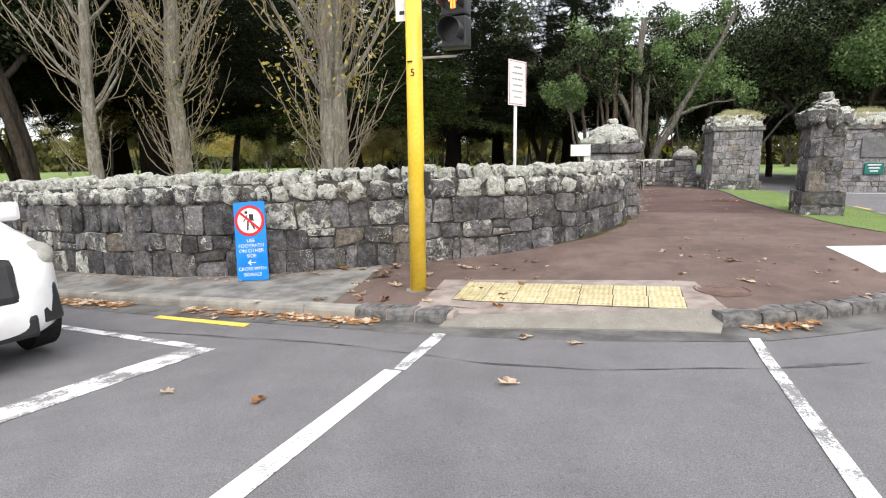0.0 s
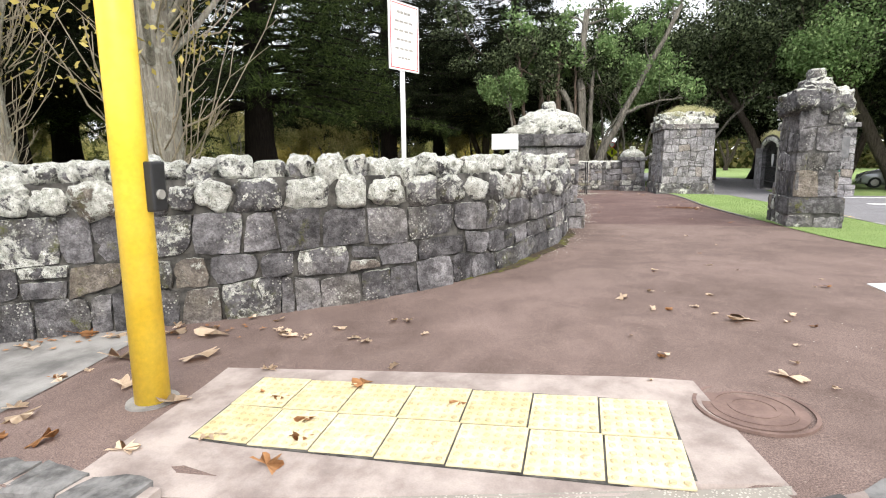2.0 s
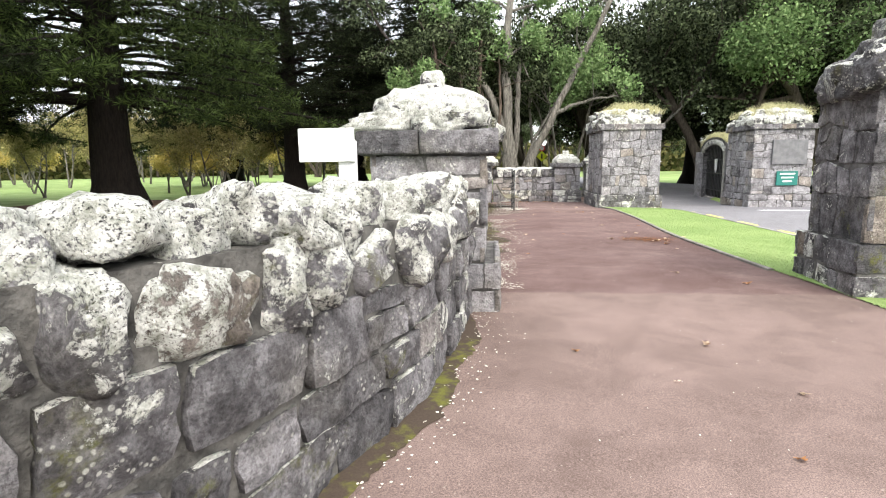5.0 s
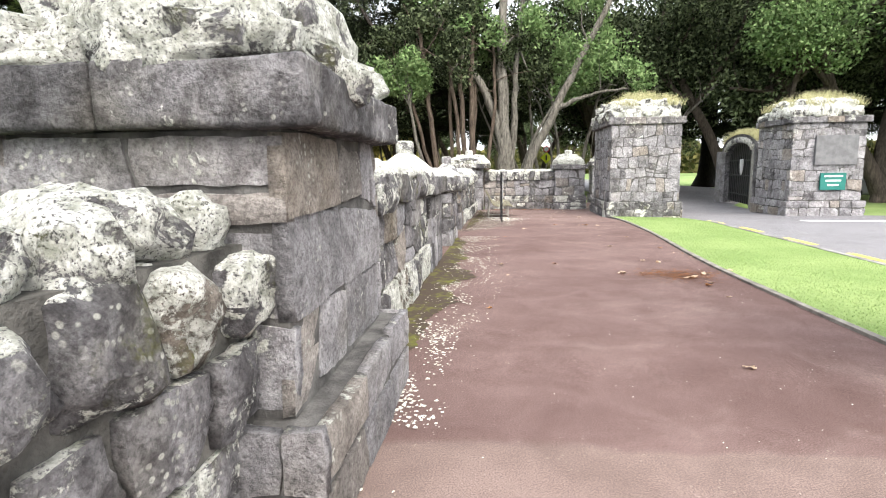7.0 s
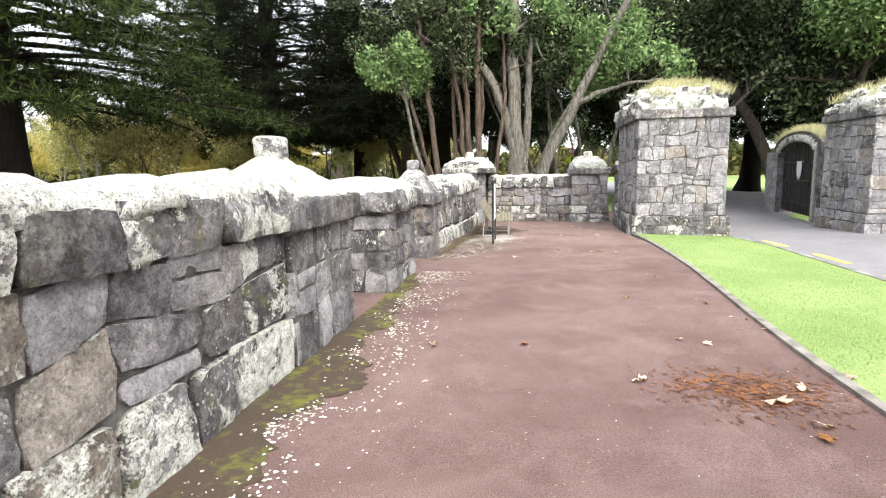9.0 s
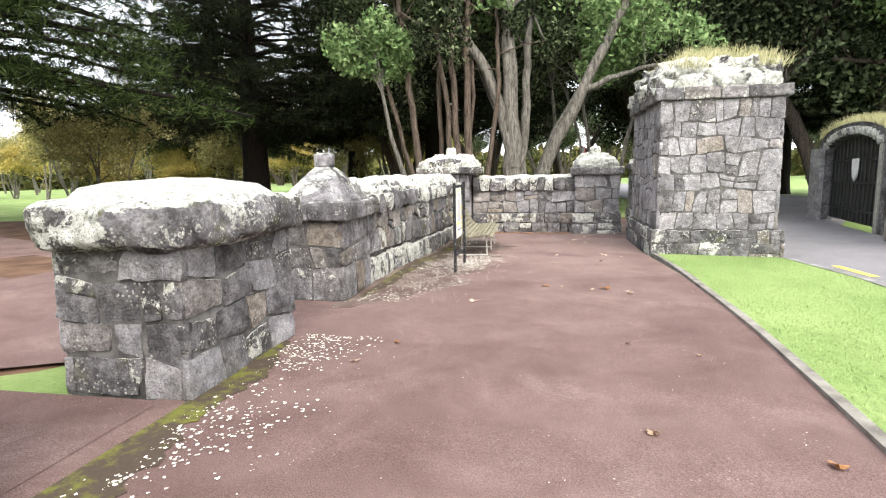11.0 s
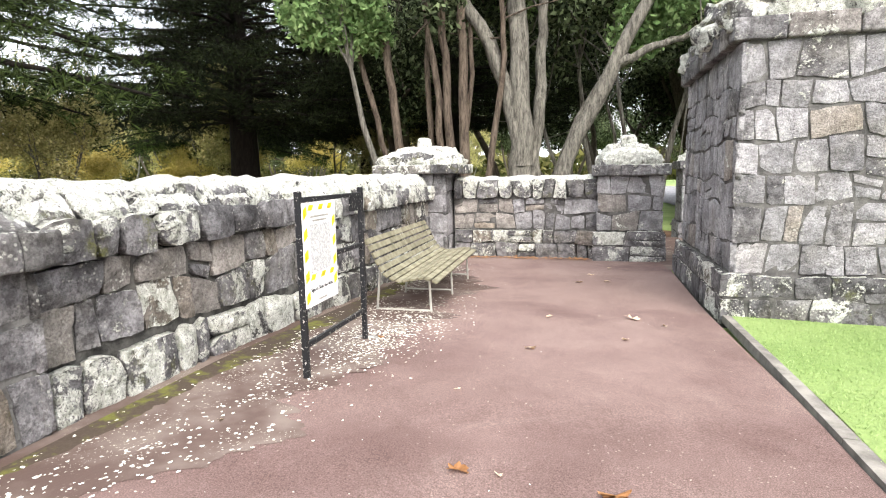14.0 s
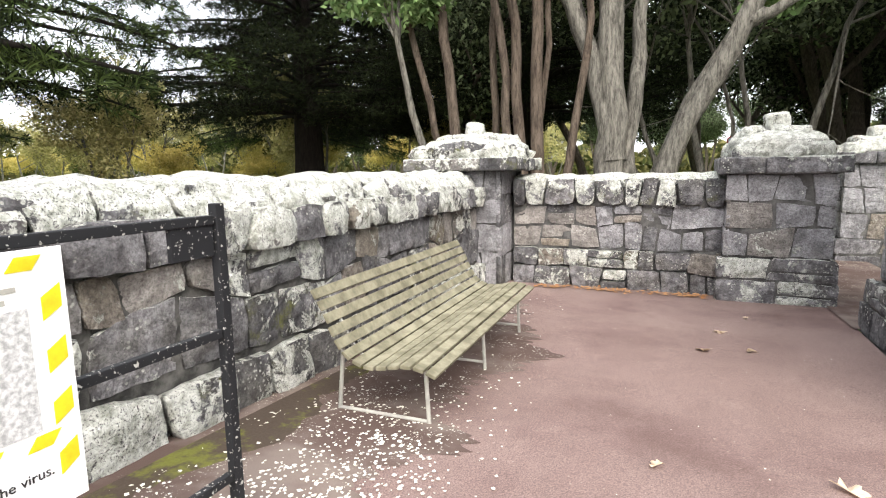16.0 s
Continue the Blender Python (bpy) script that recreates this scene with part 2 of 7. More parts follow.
def footpath_material():
    """Red asphalt in two ages: dusty brown towards the street, redder past a joint across the path."""
    k = Mat("red_asphalt")
    sep = k.t.nodes.new("ShaderNodeSeparateXYZ")
    k.t.links.new(k.co, sep.inputs[0])
    newer = k.step(k.math("ADD", sep.outputs[1], k.math("MULTIPLY", k.noise(1.5, 3), 0.25)), 13.48, 13.56)
    big, mid, fine, chip = k.noise(0.45, 4), k.noise(2.2, 6, 0.65, distort=0.6), k.noise(140, 3, 0.7), k.noise(420, 2, 0.7)
    f = k.step(k.math("ADD", k.math("MULTIPLY", big, 0.55), k.math("MULTIPLY", mid, 0.45)), 0.30, 0.70)
    old = k.mix(f, (0.115, 0.083, 0.072), (0.215, 0.158, 0.141))
    red = k.mix(f, (0.096, 0.060, 0.054), (0.170, 0.116, 0.107))
    col = k.mix(newer, old, red)
    dusty = k.math("MULTIPLY", k.step(k.noise(0.9, 5, 0.7, distort=0.8), 0.48, 0.78), 0.4)
    # brighter far end put into the colour, in patches from y 21.5 on
    worn = k.math("MULTIPLY", k.step(sep.outputs[1], 21.5, 27.0), k.step(k.noise(0.7, 4, 0.6), 0.28, 0.62))
    col = k.mix(dusty, col, (0.25, 0.19, 0.17))
    col = k.mix(k.math("MULTIPLY", worn, 0.42), col, (0.27, 0.20, 0.18))
    damp = k.math("MULTIPLY", k.step(k.noise(3.4, 5, 0.6, distort=1.0), 0.60, 0.76), 0.22)
    col = k.mix(damp, col, (0.065, 0.046, 0.040))
    col = k.scale_colour(col, k.mix(k.step(fine, 0.25, 0.75), (0.55, 0.55, 0.55), (1.42, 1.42, 1.42)))
    col = k.scale_colour(col, k.mix(k.step(chip, 0.3, 0.7), (0.75, 0.75, 0.75), (1.25, 1.25, 1.25)))
    c = k.math("MULTIPLY", k.step(k.voronoi(26), 0.16, 0.10), k.step(k.noise(3.1, 3), 0.5, 0.62))
    col = k.mix(k.math("MULTIPLY", c, 0.35), col, (0.45, 0.39, 0.33))
    k.bump(fine, 0.55, 0.006)
    return k.done(col, 0.92)


RED_ASPHALT = footpath_material()
ROAD = asphalt_material("road_asphalt", (0.155, 0.15, 0.158), (0.225, 0.22, 0.23), 0.0, 0.3)


def grass_ground_material():
    k = Mat("mown_grass_ground")
    n1, n2 = k.noise(0.5, 4), k.noise(25, 5, 0.7)
    col = k.mix(k.step(n1, 0.35, 0.65), (0.18, 0.26, 0.085), (0.26, 0.34, 0.13))
    col = k.scale_colour(col, k.mix(n2, (0.55, 0.55, 0.55), (1.35, 1.35, 1.35)))
    k.bump(n2, 0.9, 0.03)
    return k.done(col, 0.95)


LAWN = grass_ground_material()


def blade_material(name, a, b):
    k = Mat(name)
    col = k.mix(k.island(), a, b)
    k.b.inputs["Subsurface Weight"].default_value = 0.0
    return k.done(col, 0.6)


BLADES = blade_material("grass_blades", (0.18, 0.275, 0.085), (0.32, 0.41, 0.18))
DRY_BLADES = blade_material("straw_grass", (0.30, 0.30, 0.14), (0.54, 0.51, 0.31))


def leaf_material(name, a, b, rough=0.6, through=0.2):
    k = Mat(name)
    # squared, so most leaves take the darker colour a
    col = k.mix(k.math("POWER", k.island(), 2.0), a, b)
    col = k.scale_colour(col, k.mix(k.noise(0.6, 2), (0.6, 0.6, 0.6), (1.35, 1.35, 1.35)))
    m = k.done(col, rough)
    k.b.inputs["Specular IOR Level"].default_value = 0.04
    tr = k.t.nodes.new("ShaderNodeBsdfTranslucent")
    k.t.links.new(col, tr.inputs[0])
    mx = k.t.nodes.new("ShaderNodeMixShader")
    mx.inputs[0].default_value = through
    k.t.links.new(k.b.outputs[0], mx.inputs[1])
    k.t.links.new(tr.outputs[0], mx.inputs[2])
    k.t.links.new(mx.outputs[0], k.t.nodes["Material Output"].inputs[0])
    return m


BROAD_LEAF = leaf_material("glossy_green_leaf", (0.06, 0.11, 0.035), (0.20, 0.28, 0.12))
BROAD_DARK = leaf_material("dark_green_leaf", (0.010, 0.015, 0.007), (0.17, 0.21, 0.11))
# near-black low end: shade deep in the boughs put into the needle colour
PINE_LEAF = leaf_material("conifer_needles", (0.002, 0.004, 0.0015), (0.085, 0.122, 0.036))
# shade inside the farther crowns painted in as near-black needles
PINE_SHADED = leaf_material("shaded_conifer_needles", (0.002, 0.003, 0.0015), (0.032, 0.042, 0.018))
YELLOW_LEAF = leaf_material("autumn_yellow_leaf", (0.36, 0.29, 0.08), (0.55, 0.46, 0.17))
OLIVE_LEAF = leaf_material("olive_autumn_leaf", (0.24, 0.23, 0.09), (0.50, 0.44, 0.21))


def bark_material(name, a, b, blotch=0.0):
    k = Mat(name)
    n1, n2 = k.noise(5, 6, 0.65, (3.0, 3.0, 0.5)), k.noise(26, 5, 0.7, (2.0, 2.0, 0.35))
    col = k.mix(k.step(k.math("ADD", k.math("MULTIPLY", n1, 0.6), k.math("MULTIPLY", n2, 0.4)), 0.35, 0.65), a, b)
    if blotch:
        col = k.mix(k.math("MULTIPLY", k.step(k.noise(7, 5), 0.55, 0.62), blotch), col, (0.42, 0.41, 0.36))
    k.bump(k.math("ADD", n1, n2), 0.9, 0.04)
    return k.done(col, 0.95)


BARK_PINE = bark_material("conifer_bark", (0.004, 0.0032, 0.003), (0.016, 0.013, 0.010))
BARK_GREY = bark_material("grey_brown_bark", (0.05, 0.046, 0.040), (0.235, 0.220, 0.190))
BARK_POPLAR = bark_material("poplar_bark", (0.15, 0.135, 0.11), (0.36, 0.335, 0.285), 0.6)
BARK_BROWN = bark_material("brown_bark", (0.040, 0.030, 0.024), (0.155, 0.122, 0.096))
BARK_DARK = bark_material("dark_bark", (0.04, 0.033, 0.027), (0.11, 0.09, 0.075))
TWIG = bark_material("bare_twig", (0.26, 0.22, 0.165), (0.44, 0.38, 0.29))
BENCH_WOOD = plain_material("weathered_bench_timber", (0.125, 0.115, 0.078), (0.24, 0.222, 0.158), 9, 0.85, 45, 0.5)


def worn_black_material():
    k = Mat("flaking_black_paint")
    fl = k.step(k.noise(55, 4, 0.6), 0.60, 0.65)
    col = k.mix(fl, (0.018, 0.018, 0.02), (0.40, 0.39, 0.36))
    k.bump(fl, 0.3, 0.002)
    return k.done(col, 0.55)


WORN_BLACK = worn_black_material()


def worn_white_line(name, lo, hi):
    """Road paint rubbed through to the asphalt; lo, hi: where the wear sets in."""
    k = Mat(name)
    rub = k.math("ADD", k.noise(4, 5), k.math("MULTIPLY", k.noise(60, 4, 0.7), 0.6))
    rub = k.math("ADD", rub, k.math("MULTIPLY", k.noise(34, 4, 0.7, (3.0, 0.25, 1.0)), 0.35))
    w = k.step(rub, lo, hi)
    col = k.mix(w, (0.80, 0.80, 0.80), (0.24, 0.235, 0.24))
    return k.done(col, 0.75)


LINE = worn_white_line("road_marking", 1.04, 1.22)
LINE_WORN = worn_white_line("worn_road_marking", 0.90, 1.06)
LINE_YELLOW = plain_material("yellow_road_marking", (0.75, 0.52, 0.08), (0.85, 0.65, 0.16), 6, 0.8, 60, 0.2)


def tactile_material(name, a, b):
    k = Mat(name)
    col = k.mix(k.step(k.noise(6, 5), 0.35, 0.7), a, b)
    col = k.mix(k.math("MULTIPLY", k.step(k.noise(16, 6, 0.7), 0.54, 0.66), 0.55), col, (0.25, 0.20, 0.12))
    col = k.scale_colour(col, k.mix(k.rand(), (0.86, 0.86, 0.82), (1.05, 1.05, 1.1)))
    return k.done(col, 0.8)


TACTILE = tactile_material("tactile_yellow", (0.52, 0.45, 0.26), (0.64, 0.58, 0.40))
TACTILE_WORN = tactile_material("tactile_worn_domes", (0.44, 0.37, 0.21), (0.55, 0.48, 0.31))


def litter_material():
    k = Mat("damp_verge_moss")
    n = k.noise(2.2, 5)
    col = k.mix(k.step(k.math("ADD", k.math("MULTIPLY", n, 0.6), k.math("MULTIPLY", k.noise(14, 4), 0.4)), 0.49, 0.62), (0.062, 0.047, 0.036), (0.115, 0.118, 0.028))
    col = k.scale_colour(col, k.mix(k.noise(70, 3), (0.7, 0.7, 0.7), (1.3, 1.3, 1.3)))
    k.bump(k.noise(70, 3), 0.6, 0.006)
    return k.done(col, 0.95)


MOSS = litter_material()

# ---------------- mesh helpers ----------------


def mesh_object(name, verts, faces, material, parent=None, label="", smooth=True):
    me = bpy.data.meshes.new(name)
    me.from_pydata(verts, [], faces)
    if smooth:
        me.polygons.foreach_set("use_smooth", [True] * len(me.polygons))
    me.materials.append(material)
    ob = new(name, me)
    if parent is not None:
        ob.parent = parent
    if label:
        ob["label"] = label
    return ob


def part(name, bm, material, parent=None, label="", smooth=False):
    bmesh.ops.recalc_face_normals(bm, faces=bm.faces)
    me = bpy.data.meshes.new(name)
    bm.to_mesh(me)
    bm.free()
    if smooth:
        me.polygons.foreach_set("use_smooth", [True] * len(me.polygons))
    me.materials.append(material)
    ob = new(name, me)
    if parent is not None:
        ob.parent = parent
    if label:
        ob["label"] = label
    return ob


def box(bm, lo, hi, m=None, bevel=0.0):
    size, mid = Vector(hi) - Vector(lo), (Vector(hi) + Vector(lo)) / 2
    mm = Matrix.Translation(mid) @ Matrix.Diagonal((*size, 1))
    if m is not None:
        mm = m @ mm
    made = bmesh.ops.create_cube(bm, size=1, matrix=mm)["verts"]
    if bevel:
        edges = list({e for v in made for e in v.link_edges})
        bmesh.ops.bevel(bm, geom=edges, offset=bevel, segments=2, affect="EDGES", profile=0.6)


def rod(bm, a, b, r0, r1=None, sides=10):
    a, b = Vector(a), Vector(b)
    d = b - a
    m = Matrix.Translation((a + b) / 2) @ d.to_track_quat("Z", "Y").to_matrix().to_4x4()
    bmesh.ops.create_cone(bm, cap_ends=True, segments=sides, radius1=r0, radius2=r0 if r1 is None else r1, depth=d.length, matrix=m)


def empty(name, at=(0, 0, 0)):
    ob = new(name)
    ob.empty_display_size = 0.2
    return ob


def lerp_table(x, xs, ys):
    return float(np.interp(x, xs, ys))


def ground_z(x, y):
    b = lerp_table(y, (4.5, 6.3, 8, 11, 14, 24.5, 27.3, 31, 60, 400), (-.17, -.165, -.08, 0, 0, -.10, -.25, -.30, -.5, -.5))
    w = lerp_table(y, (8, 12), (1, 0))
    return b + 0.058 * max(-20, min(0, x - 0.6)) * w


def road_z(x, y):
    return lerp_table(y, (-60, 0, 4.7, 9, 14, 24.5, 31, 60, 400), (.1, -.02, -.29, -.22, -.17, -.24, -.42, -.6, -.6)) + 0.058 * max(-20, min(0, x - .6)) * lerp_table(y, (8, 12), (1, 0))


def nz(x, y=0.0, z=0.0):
    return noise.noise(Vector((x, y, z)))

# ---------------- the plan ----------------
# front top edge of the kerb, from the street round into the drive
KERB = [(-40, 9.0), (-24, 7.6), (-14, 6.55), (-8.3, 5.87), (-6.1, 5.58), (-4.3, 5.38), (-3.0, 5.24), (-2.1, 5.14), (-1.62, 5.08),
        (0.86, 5.22), (1.4, 5.46), (2.0, 5.82), (2.6, 6.25), (3.4, 6.95), (4.2, 7.9), (4.85, 9.2), (5.4, 11.2), (5.75, 14), (5.98, 17), (6.1, 20), (6.2, 24), (6.33, 27.0)]
# foot of the curved street wall
STREET_WALL = [(-40, 11.0), (-24, 9.3), (-14, 8.15), (-11.9, 7.75), (-10.1, 7.3), (-8.3, 7.0), (-6.9, 6.82), (-5.3, 6.92), (-4.1, 7.24), (-3.0, 7.62), (-2.1, 7.98), (-1.48, 8.33),
               (-0.9, 8.87), (-0.56, 9.36), (-0.21, 10.12), (0.09, 11.03), (0.2, 12.0), (0.26, 12.75)]


def smooth_line(pts, step=0.25):
    """Points at even steps along a smooth curve through pts."""
    p = np.array(pts, float)
    out = []
    for i in range(len(p) - 1):
        a, b, c, d = p[max(i - 1, 0)], p[i], p[i + 1], p[min(i + 2, len(p) - 1)]
        n = max(2, int(np.linalg.norm(c - b) / 0.1))
        la, lb, lc = max(np.linalg.norm(b - a), 1e-3), np.linalg.norm(c - b), max(np.linalg.norm(d - c), 1e-3)
        m1 = 0.5 * ((b - a) / la + (c - b) / lb) * lb
        m2 = 0.5 * ((c - b) / lb + (d - c) / lc) * lb
        for t in np.linspace(0, 1, n, endpoint=False):
            out.append((2 * t ** 3 - 3 * t ** 2 + 1) * b + (t ** 3 - 2 * t ** 2 + t) * m1 + (3 * t ** 2 - 2 * t ** 3) * c + (t ** 3 - t ** 2) * m2)
    out.append(p[-1])
    out = np.array(out)
    s = np.concatenate([[0], np.cumsum(np.linalg.norm(np.diff(out, axis=0), axis=1))])
    n = max(2, int(s[-1] / step))
    ss = np.linspace(0, s[-1], n + 1)
    return np.stack([np.interp(ss, s, out[:, 0]), np.interp(ss, s, out[:, 1])], 1), ss


class Line:
    """A smooth plan line with length, place and outward normal (to the right of its direction)."""

    def __init__(self, pts, step=0.1, straight=False):
        if straight:
            p = np.array(pts, float)
            s = np.concatenate([[0], np.cumsum(np.linalg.norm(np.diff(p, axis=0), axis=1))])
            self.p, self.s = p, s
        else:
            self.p, self.s = smooth_line(pts, step)
        self.length = self.s[-1]

    def at(self, s):
        return np.array([np.interp(s, self.s, self.p[:, 0]), np.interp(s, self.s, self.p[:, 1])])

    def normal(self, s):
        a, b = self.at(max(0, s - 0.15)), self.at(min(self.length, s + 0.15))
        d = (b - a) / max(np.linalg.norm(b - a), 1e-6)
        return np.array([d[1], -d[0]])

    def place(self, s, z, d):
        q = self.at(s) + self.normal(s) * d
        return (q[0], q[1], z)


kerb_line = Line(KERB)
kerb_x, kerb_y = kerb_line.p[:, 0], kerb_line.p[:, 1]


def kerb_at_x(x):
    """y of the kerb's front edge on the street side."""
    n = int(np.argmax(kerb_x > 4.2)) or len(kerb_x)
    return float(np.interp(x, kerb_x[:n], kerb_y[:n]))


def on_road(x, y):
    if x < 4.2:
        return y < kerb_at_x(x)
    i = int(np.argmin(np.hypot(kerb_x - x, kerb_y - y)))
    if y > 27 and x < 6.33:
        return False
    return x > float(np.interp(y, kerb_y[np.argmax(kerb_x > 4.2):], kerb_x[np.argmax(kerb_x > 4.2):])) and x < lerp_table(y, (0, 12, 27, 60), (60, 16, 13.5, 14))


def sheet(name, xs, ys, z, keep, material, label="", category="", kind="structure"):
    """A grid sheet over the plan; keep(x, y) picks the cells."""
    idx, verts, faces = {}, [], []

    def v(i, j):
        if (i, j) not in idx:
            idx[i, j] = len(verts)
            verts.append((xs[i], ys[j], z(xs[i], ys[j])))
        return idx[i, j]
    for i in range(len(xs) - 1):
        for j in range(len(ys) - 1):
            if keep((xs[i] + xs[i + 1]) / 2, (ys[j] + ys[j + 1]) / 2):
                faces.append((v(i, j), v(i + 1, j), v(i + 1, j + 1), v(i, j + 1)))
    return tagged(mesh_object(name, verts, faces, material), label, category, "", kind)


def strip(name, left, right, z, material, label="", category="", kind="structure", parent=None):
    """A ribbon between two plan lines of equal count, laid at z(x, y)."""
    verts, faces = [], []
    k = 6
    for a, b in zip(left, right):
        for i in range(k + 1):
            x, y = a[0] + (b[0] - a[0]) * i / k, a[1] + (b[1] - a[1]) * i / k
            verts.append((x, y, z(x, y)))
    for r in range(len(left) - 1):
        for i in range(k):
            o = r * (k + 1) + i
            faces.append((o, o + 1, o + k + 2, o + k + 1))
    ob = mesh_object(name, verts, faces, material, parent)
    return tagged(ob, label, category, "", kind) if parent is None else ob


def base_z(x, y):
    near = min(ground_z(x, y), road_z(x, y)) - 0.06
    if y > 14 and x < 3.5:
        near = ground_z(x, y) - 0.03
    return near


spread = sorted(set([round(v, 2) for v in np.concatenate([np.linspace(-600, -60, 12), np.linspace(-60, 60, 81), np.linspace(60, 600, 12)])]))
spread_y = sorted(set([round(v, 2) for v in np.concatenate([np.linspace(-600, -60, 12), np.linspace(-60, 90, 101), np.linspace(90, 900, 14)])]))
sheet("ground", spread, spread_y, base_z, lambda x, y: True, LAWN, "mown green park grass reaching to the far trees", "ground")

# the street: one ribbon from the kerb out across the carriageway
kp, ks = smooth_line(KERB, 0.3)
street_near = [tuple(p) for p in kp if p[0] < 4.2] + [(4.25, 7.92), (8, 7.92), (14, 7.92), (30, 7.9), (60, 7.0)]
street_far = [(p[0] * 1.6, -30.0) for p in street_near]


def street_z(x, y):
    return road_z(x, y)


sv, sf, rows_y = [], [], 26
for p, q in zip(street_near, street_far):
    for i in range(rows_y + 1):
        f = (i / rows_y) ** 2.2
        x, y = p[0] + (q[0] - p[0]) * f, p[1] + 0.02 + (q[1] - p[1]) * f
        sv.append((x, y, street_z(x, y)))
for r in range(len(street_near) - 1):
    for i in range(rows_y):
        o = r * (rows_y + 1) + i
        sf.append((o, o + rows_y + 1, o + rows_y + 2, o + 1))
tagged(mesh_object("road", sv, sf, ROAD), "worn grey asphalt street beside the kerb", "road", "", "structure")
drive_l, drive_r = [], []
k0 = int(np.argmax(kerb_x > 4.2))
for y in list(np.linspace(7.9, 26.9, 60)) + [27.3, 29, 31, 34, 38, 42, 47, 52, 58, 66, 78, 92]:
    if y < 27:
        drive_l.append((float(np.interp(y, kerb_y[k0:], kerb_x[k0:])) + 0.0, y))
        drive_r.append((lerp_table(y, (7.9, 10, 14, 20, 27), (30, 21, 17.5, 15.5, 14)), y))
    else:
        drive_l.append((lerp_table(y, (27, 31, 40, 52, 66, 92), (6.3, 6.5, 7.0, 7.2, 6, 2)), y))
        drive_r.append((lerp_table(y, (27, 27.9, 28, 31, 36, 40, 46, 52, 66, 92), (14, 14, 9.6, 10.0, 10.8, 14.5, 17, 17.5, 16, 12)), y))
strip("drive_road", drive_l, drive_r, lambda x, y: road_z(x, y) + 0.002, ROAD, "grey asphalt drive through the open gates", "road")


# red asphalt footpath between the kerb and the walls
left_edge = [(-40, 11.2), (-24, 9.5), (-14, 8.35), (-10.1, 7.5), (-6.9, 7.0), (-5.3, 7.1), (-4.1, 7.4), (-3.0, 7.8), (-2.1, 8.15), (-1.48, 8.5), (-0.9, 9.05), (-0.56, 9.5), (-0.21, 10.3), (0.05, 11.1), (0.05, 14), (0.05, 18), (0.05, 24), (0.05, 31.2)]
right_edge = [(-40, 9.02), (-24, 7.62), (-14, 6.58), (-9.8, 6.1), (-6.1, 5.62), (-4.3, 5.42), (-3.0, 5.28), (-1.62, 5.12), (-0.4, 5.16), (0.86, 5.26), (1.6, 5.6), (2.6, 6.3), (3.4, 7.0), (4.2, 8.0), (4.6, 9.4), (4.3, 13), (4.02, 20), (4.12, 31.2)]
n_rows = 170
lt, rt = Line(left_edge), Line(right_edge)
lefts = [tuple(lt.at(f * lt.length)) for f in np.linspace(0, 1, n_rows)]
rights = [tuple(rt.at(f * rt.length)) for f in np.linspace(0, 1, n_rows)]


def path_z(x, y):
    """The footpath, dipping down to the road at the crossing ramp."""
    z = ground_z(x, y)
    inside = lerp_table(x, (-2.1, -1.55, 0.7, 1.15), (0, 1, 1, 0))
    low = road_z(x, 5.0) + 0.05
    z = z + inside * (lerp_table(y, (5.15, 6.3), (low, ground_z(x, 6.3))) - z) * (1 if y < 6.3 else 0)
    if -1.72 < x < 1.0 and y < 5.43 + 0.139 * x:
        z = road_z(x, y) - 0.04
    return z


pv, pf, kk = [], [], 22
for j, (a, b) in enumerate(zip(lefts, rights)):
    for i in range(kk + 1):
        x, y = a[0] + (b[0] - a[0]) * i / kk, a[1] + (b[1] - a[1]) * i / kk
        pv.append((x, y, path_z(x, y)))
for r in range(n_rows - 1):
    for i in range(kk):
        o = r * (kk + 1) + i
        pf.append((o, o + 1, o + kk + 2, o + kk + 1))
tagged(mesh_object("pavement", pv, pf, RED_ASPHALT), "faded red-brown asphalt footpath with leaf litter", "footpath", "", "structure")
# the side path through the gap into the park
strip("park_path", [(0.1, 21.0), (-1.5, 20.2), (-4, 20.0), (-9, 22), (-16, 26)], [(0.1, 22.5), (-1.5, 23.6), (-4, 25.5), (-9, 28), (-16, 31)], lambda x, y: ground_z(x, y) + 0.004, RED_ASPHALT, "red asphalt side path leading into the park", "footpath")
strip("wall_gap_paving", [(0.1, 18.6), (-1.5, 18.6)], [(0.1, 19.9), (-1.5, 19.9)], lambda x, y: ground_z(x, y) + 0.004, RED_ASPHALT, "red asphalt between two stone piers", "footpath")
# concrete footpath along the street
cl = [tuple(lt.at(s)) for s in np.linspace(0, lt.length, 400)]
cl = [p for p in cl if p[0] < -3.35 and p[1] < 12]
cr = [(p[0] + 0.25, kerb_at_x(p[0] + 0.25) + 0.13) for p in cl]
strip("street_pavement", cl, cr, lambda x, y: path_z(x, y) + 0.006, CONCRETE, "grey concrete street footpath with damp stains", "footpath")

# lawn strip between footpath and drive
lawn_l = [(4.75, 10.0), (4.3, 10.6), (3.95, 11.6), (3.80, 13.6), (3.75, 18), (4.04, 22), (4.21, 27.1)]
lawn_r = [(5.05, 10.1), (5.2, 10.9), (5.4, 12), (5.62, 14), (5.9, 18), (6.05, 22), (6.2, 27.1)]
ll, lr = Line(lawn_l), Line(lawn_r)
lw_l = [tuple(ll.at(f * ll.length)) for f in np.linspace(0, 1, 60)]
lw_r = [tuple(lr.at(f * lr.length)) for f in np.linspace(0, 1, 60)]


def lawn_z(x, y):
    return ground_z(x, y) + 0.012 - 0.05 * max(0, x - 4.2) / 2


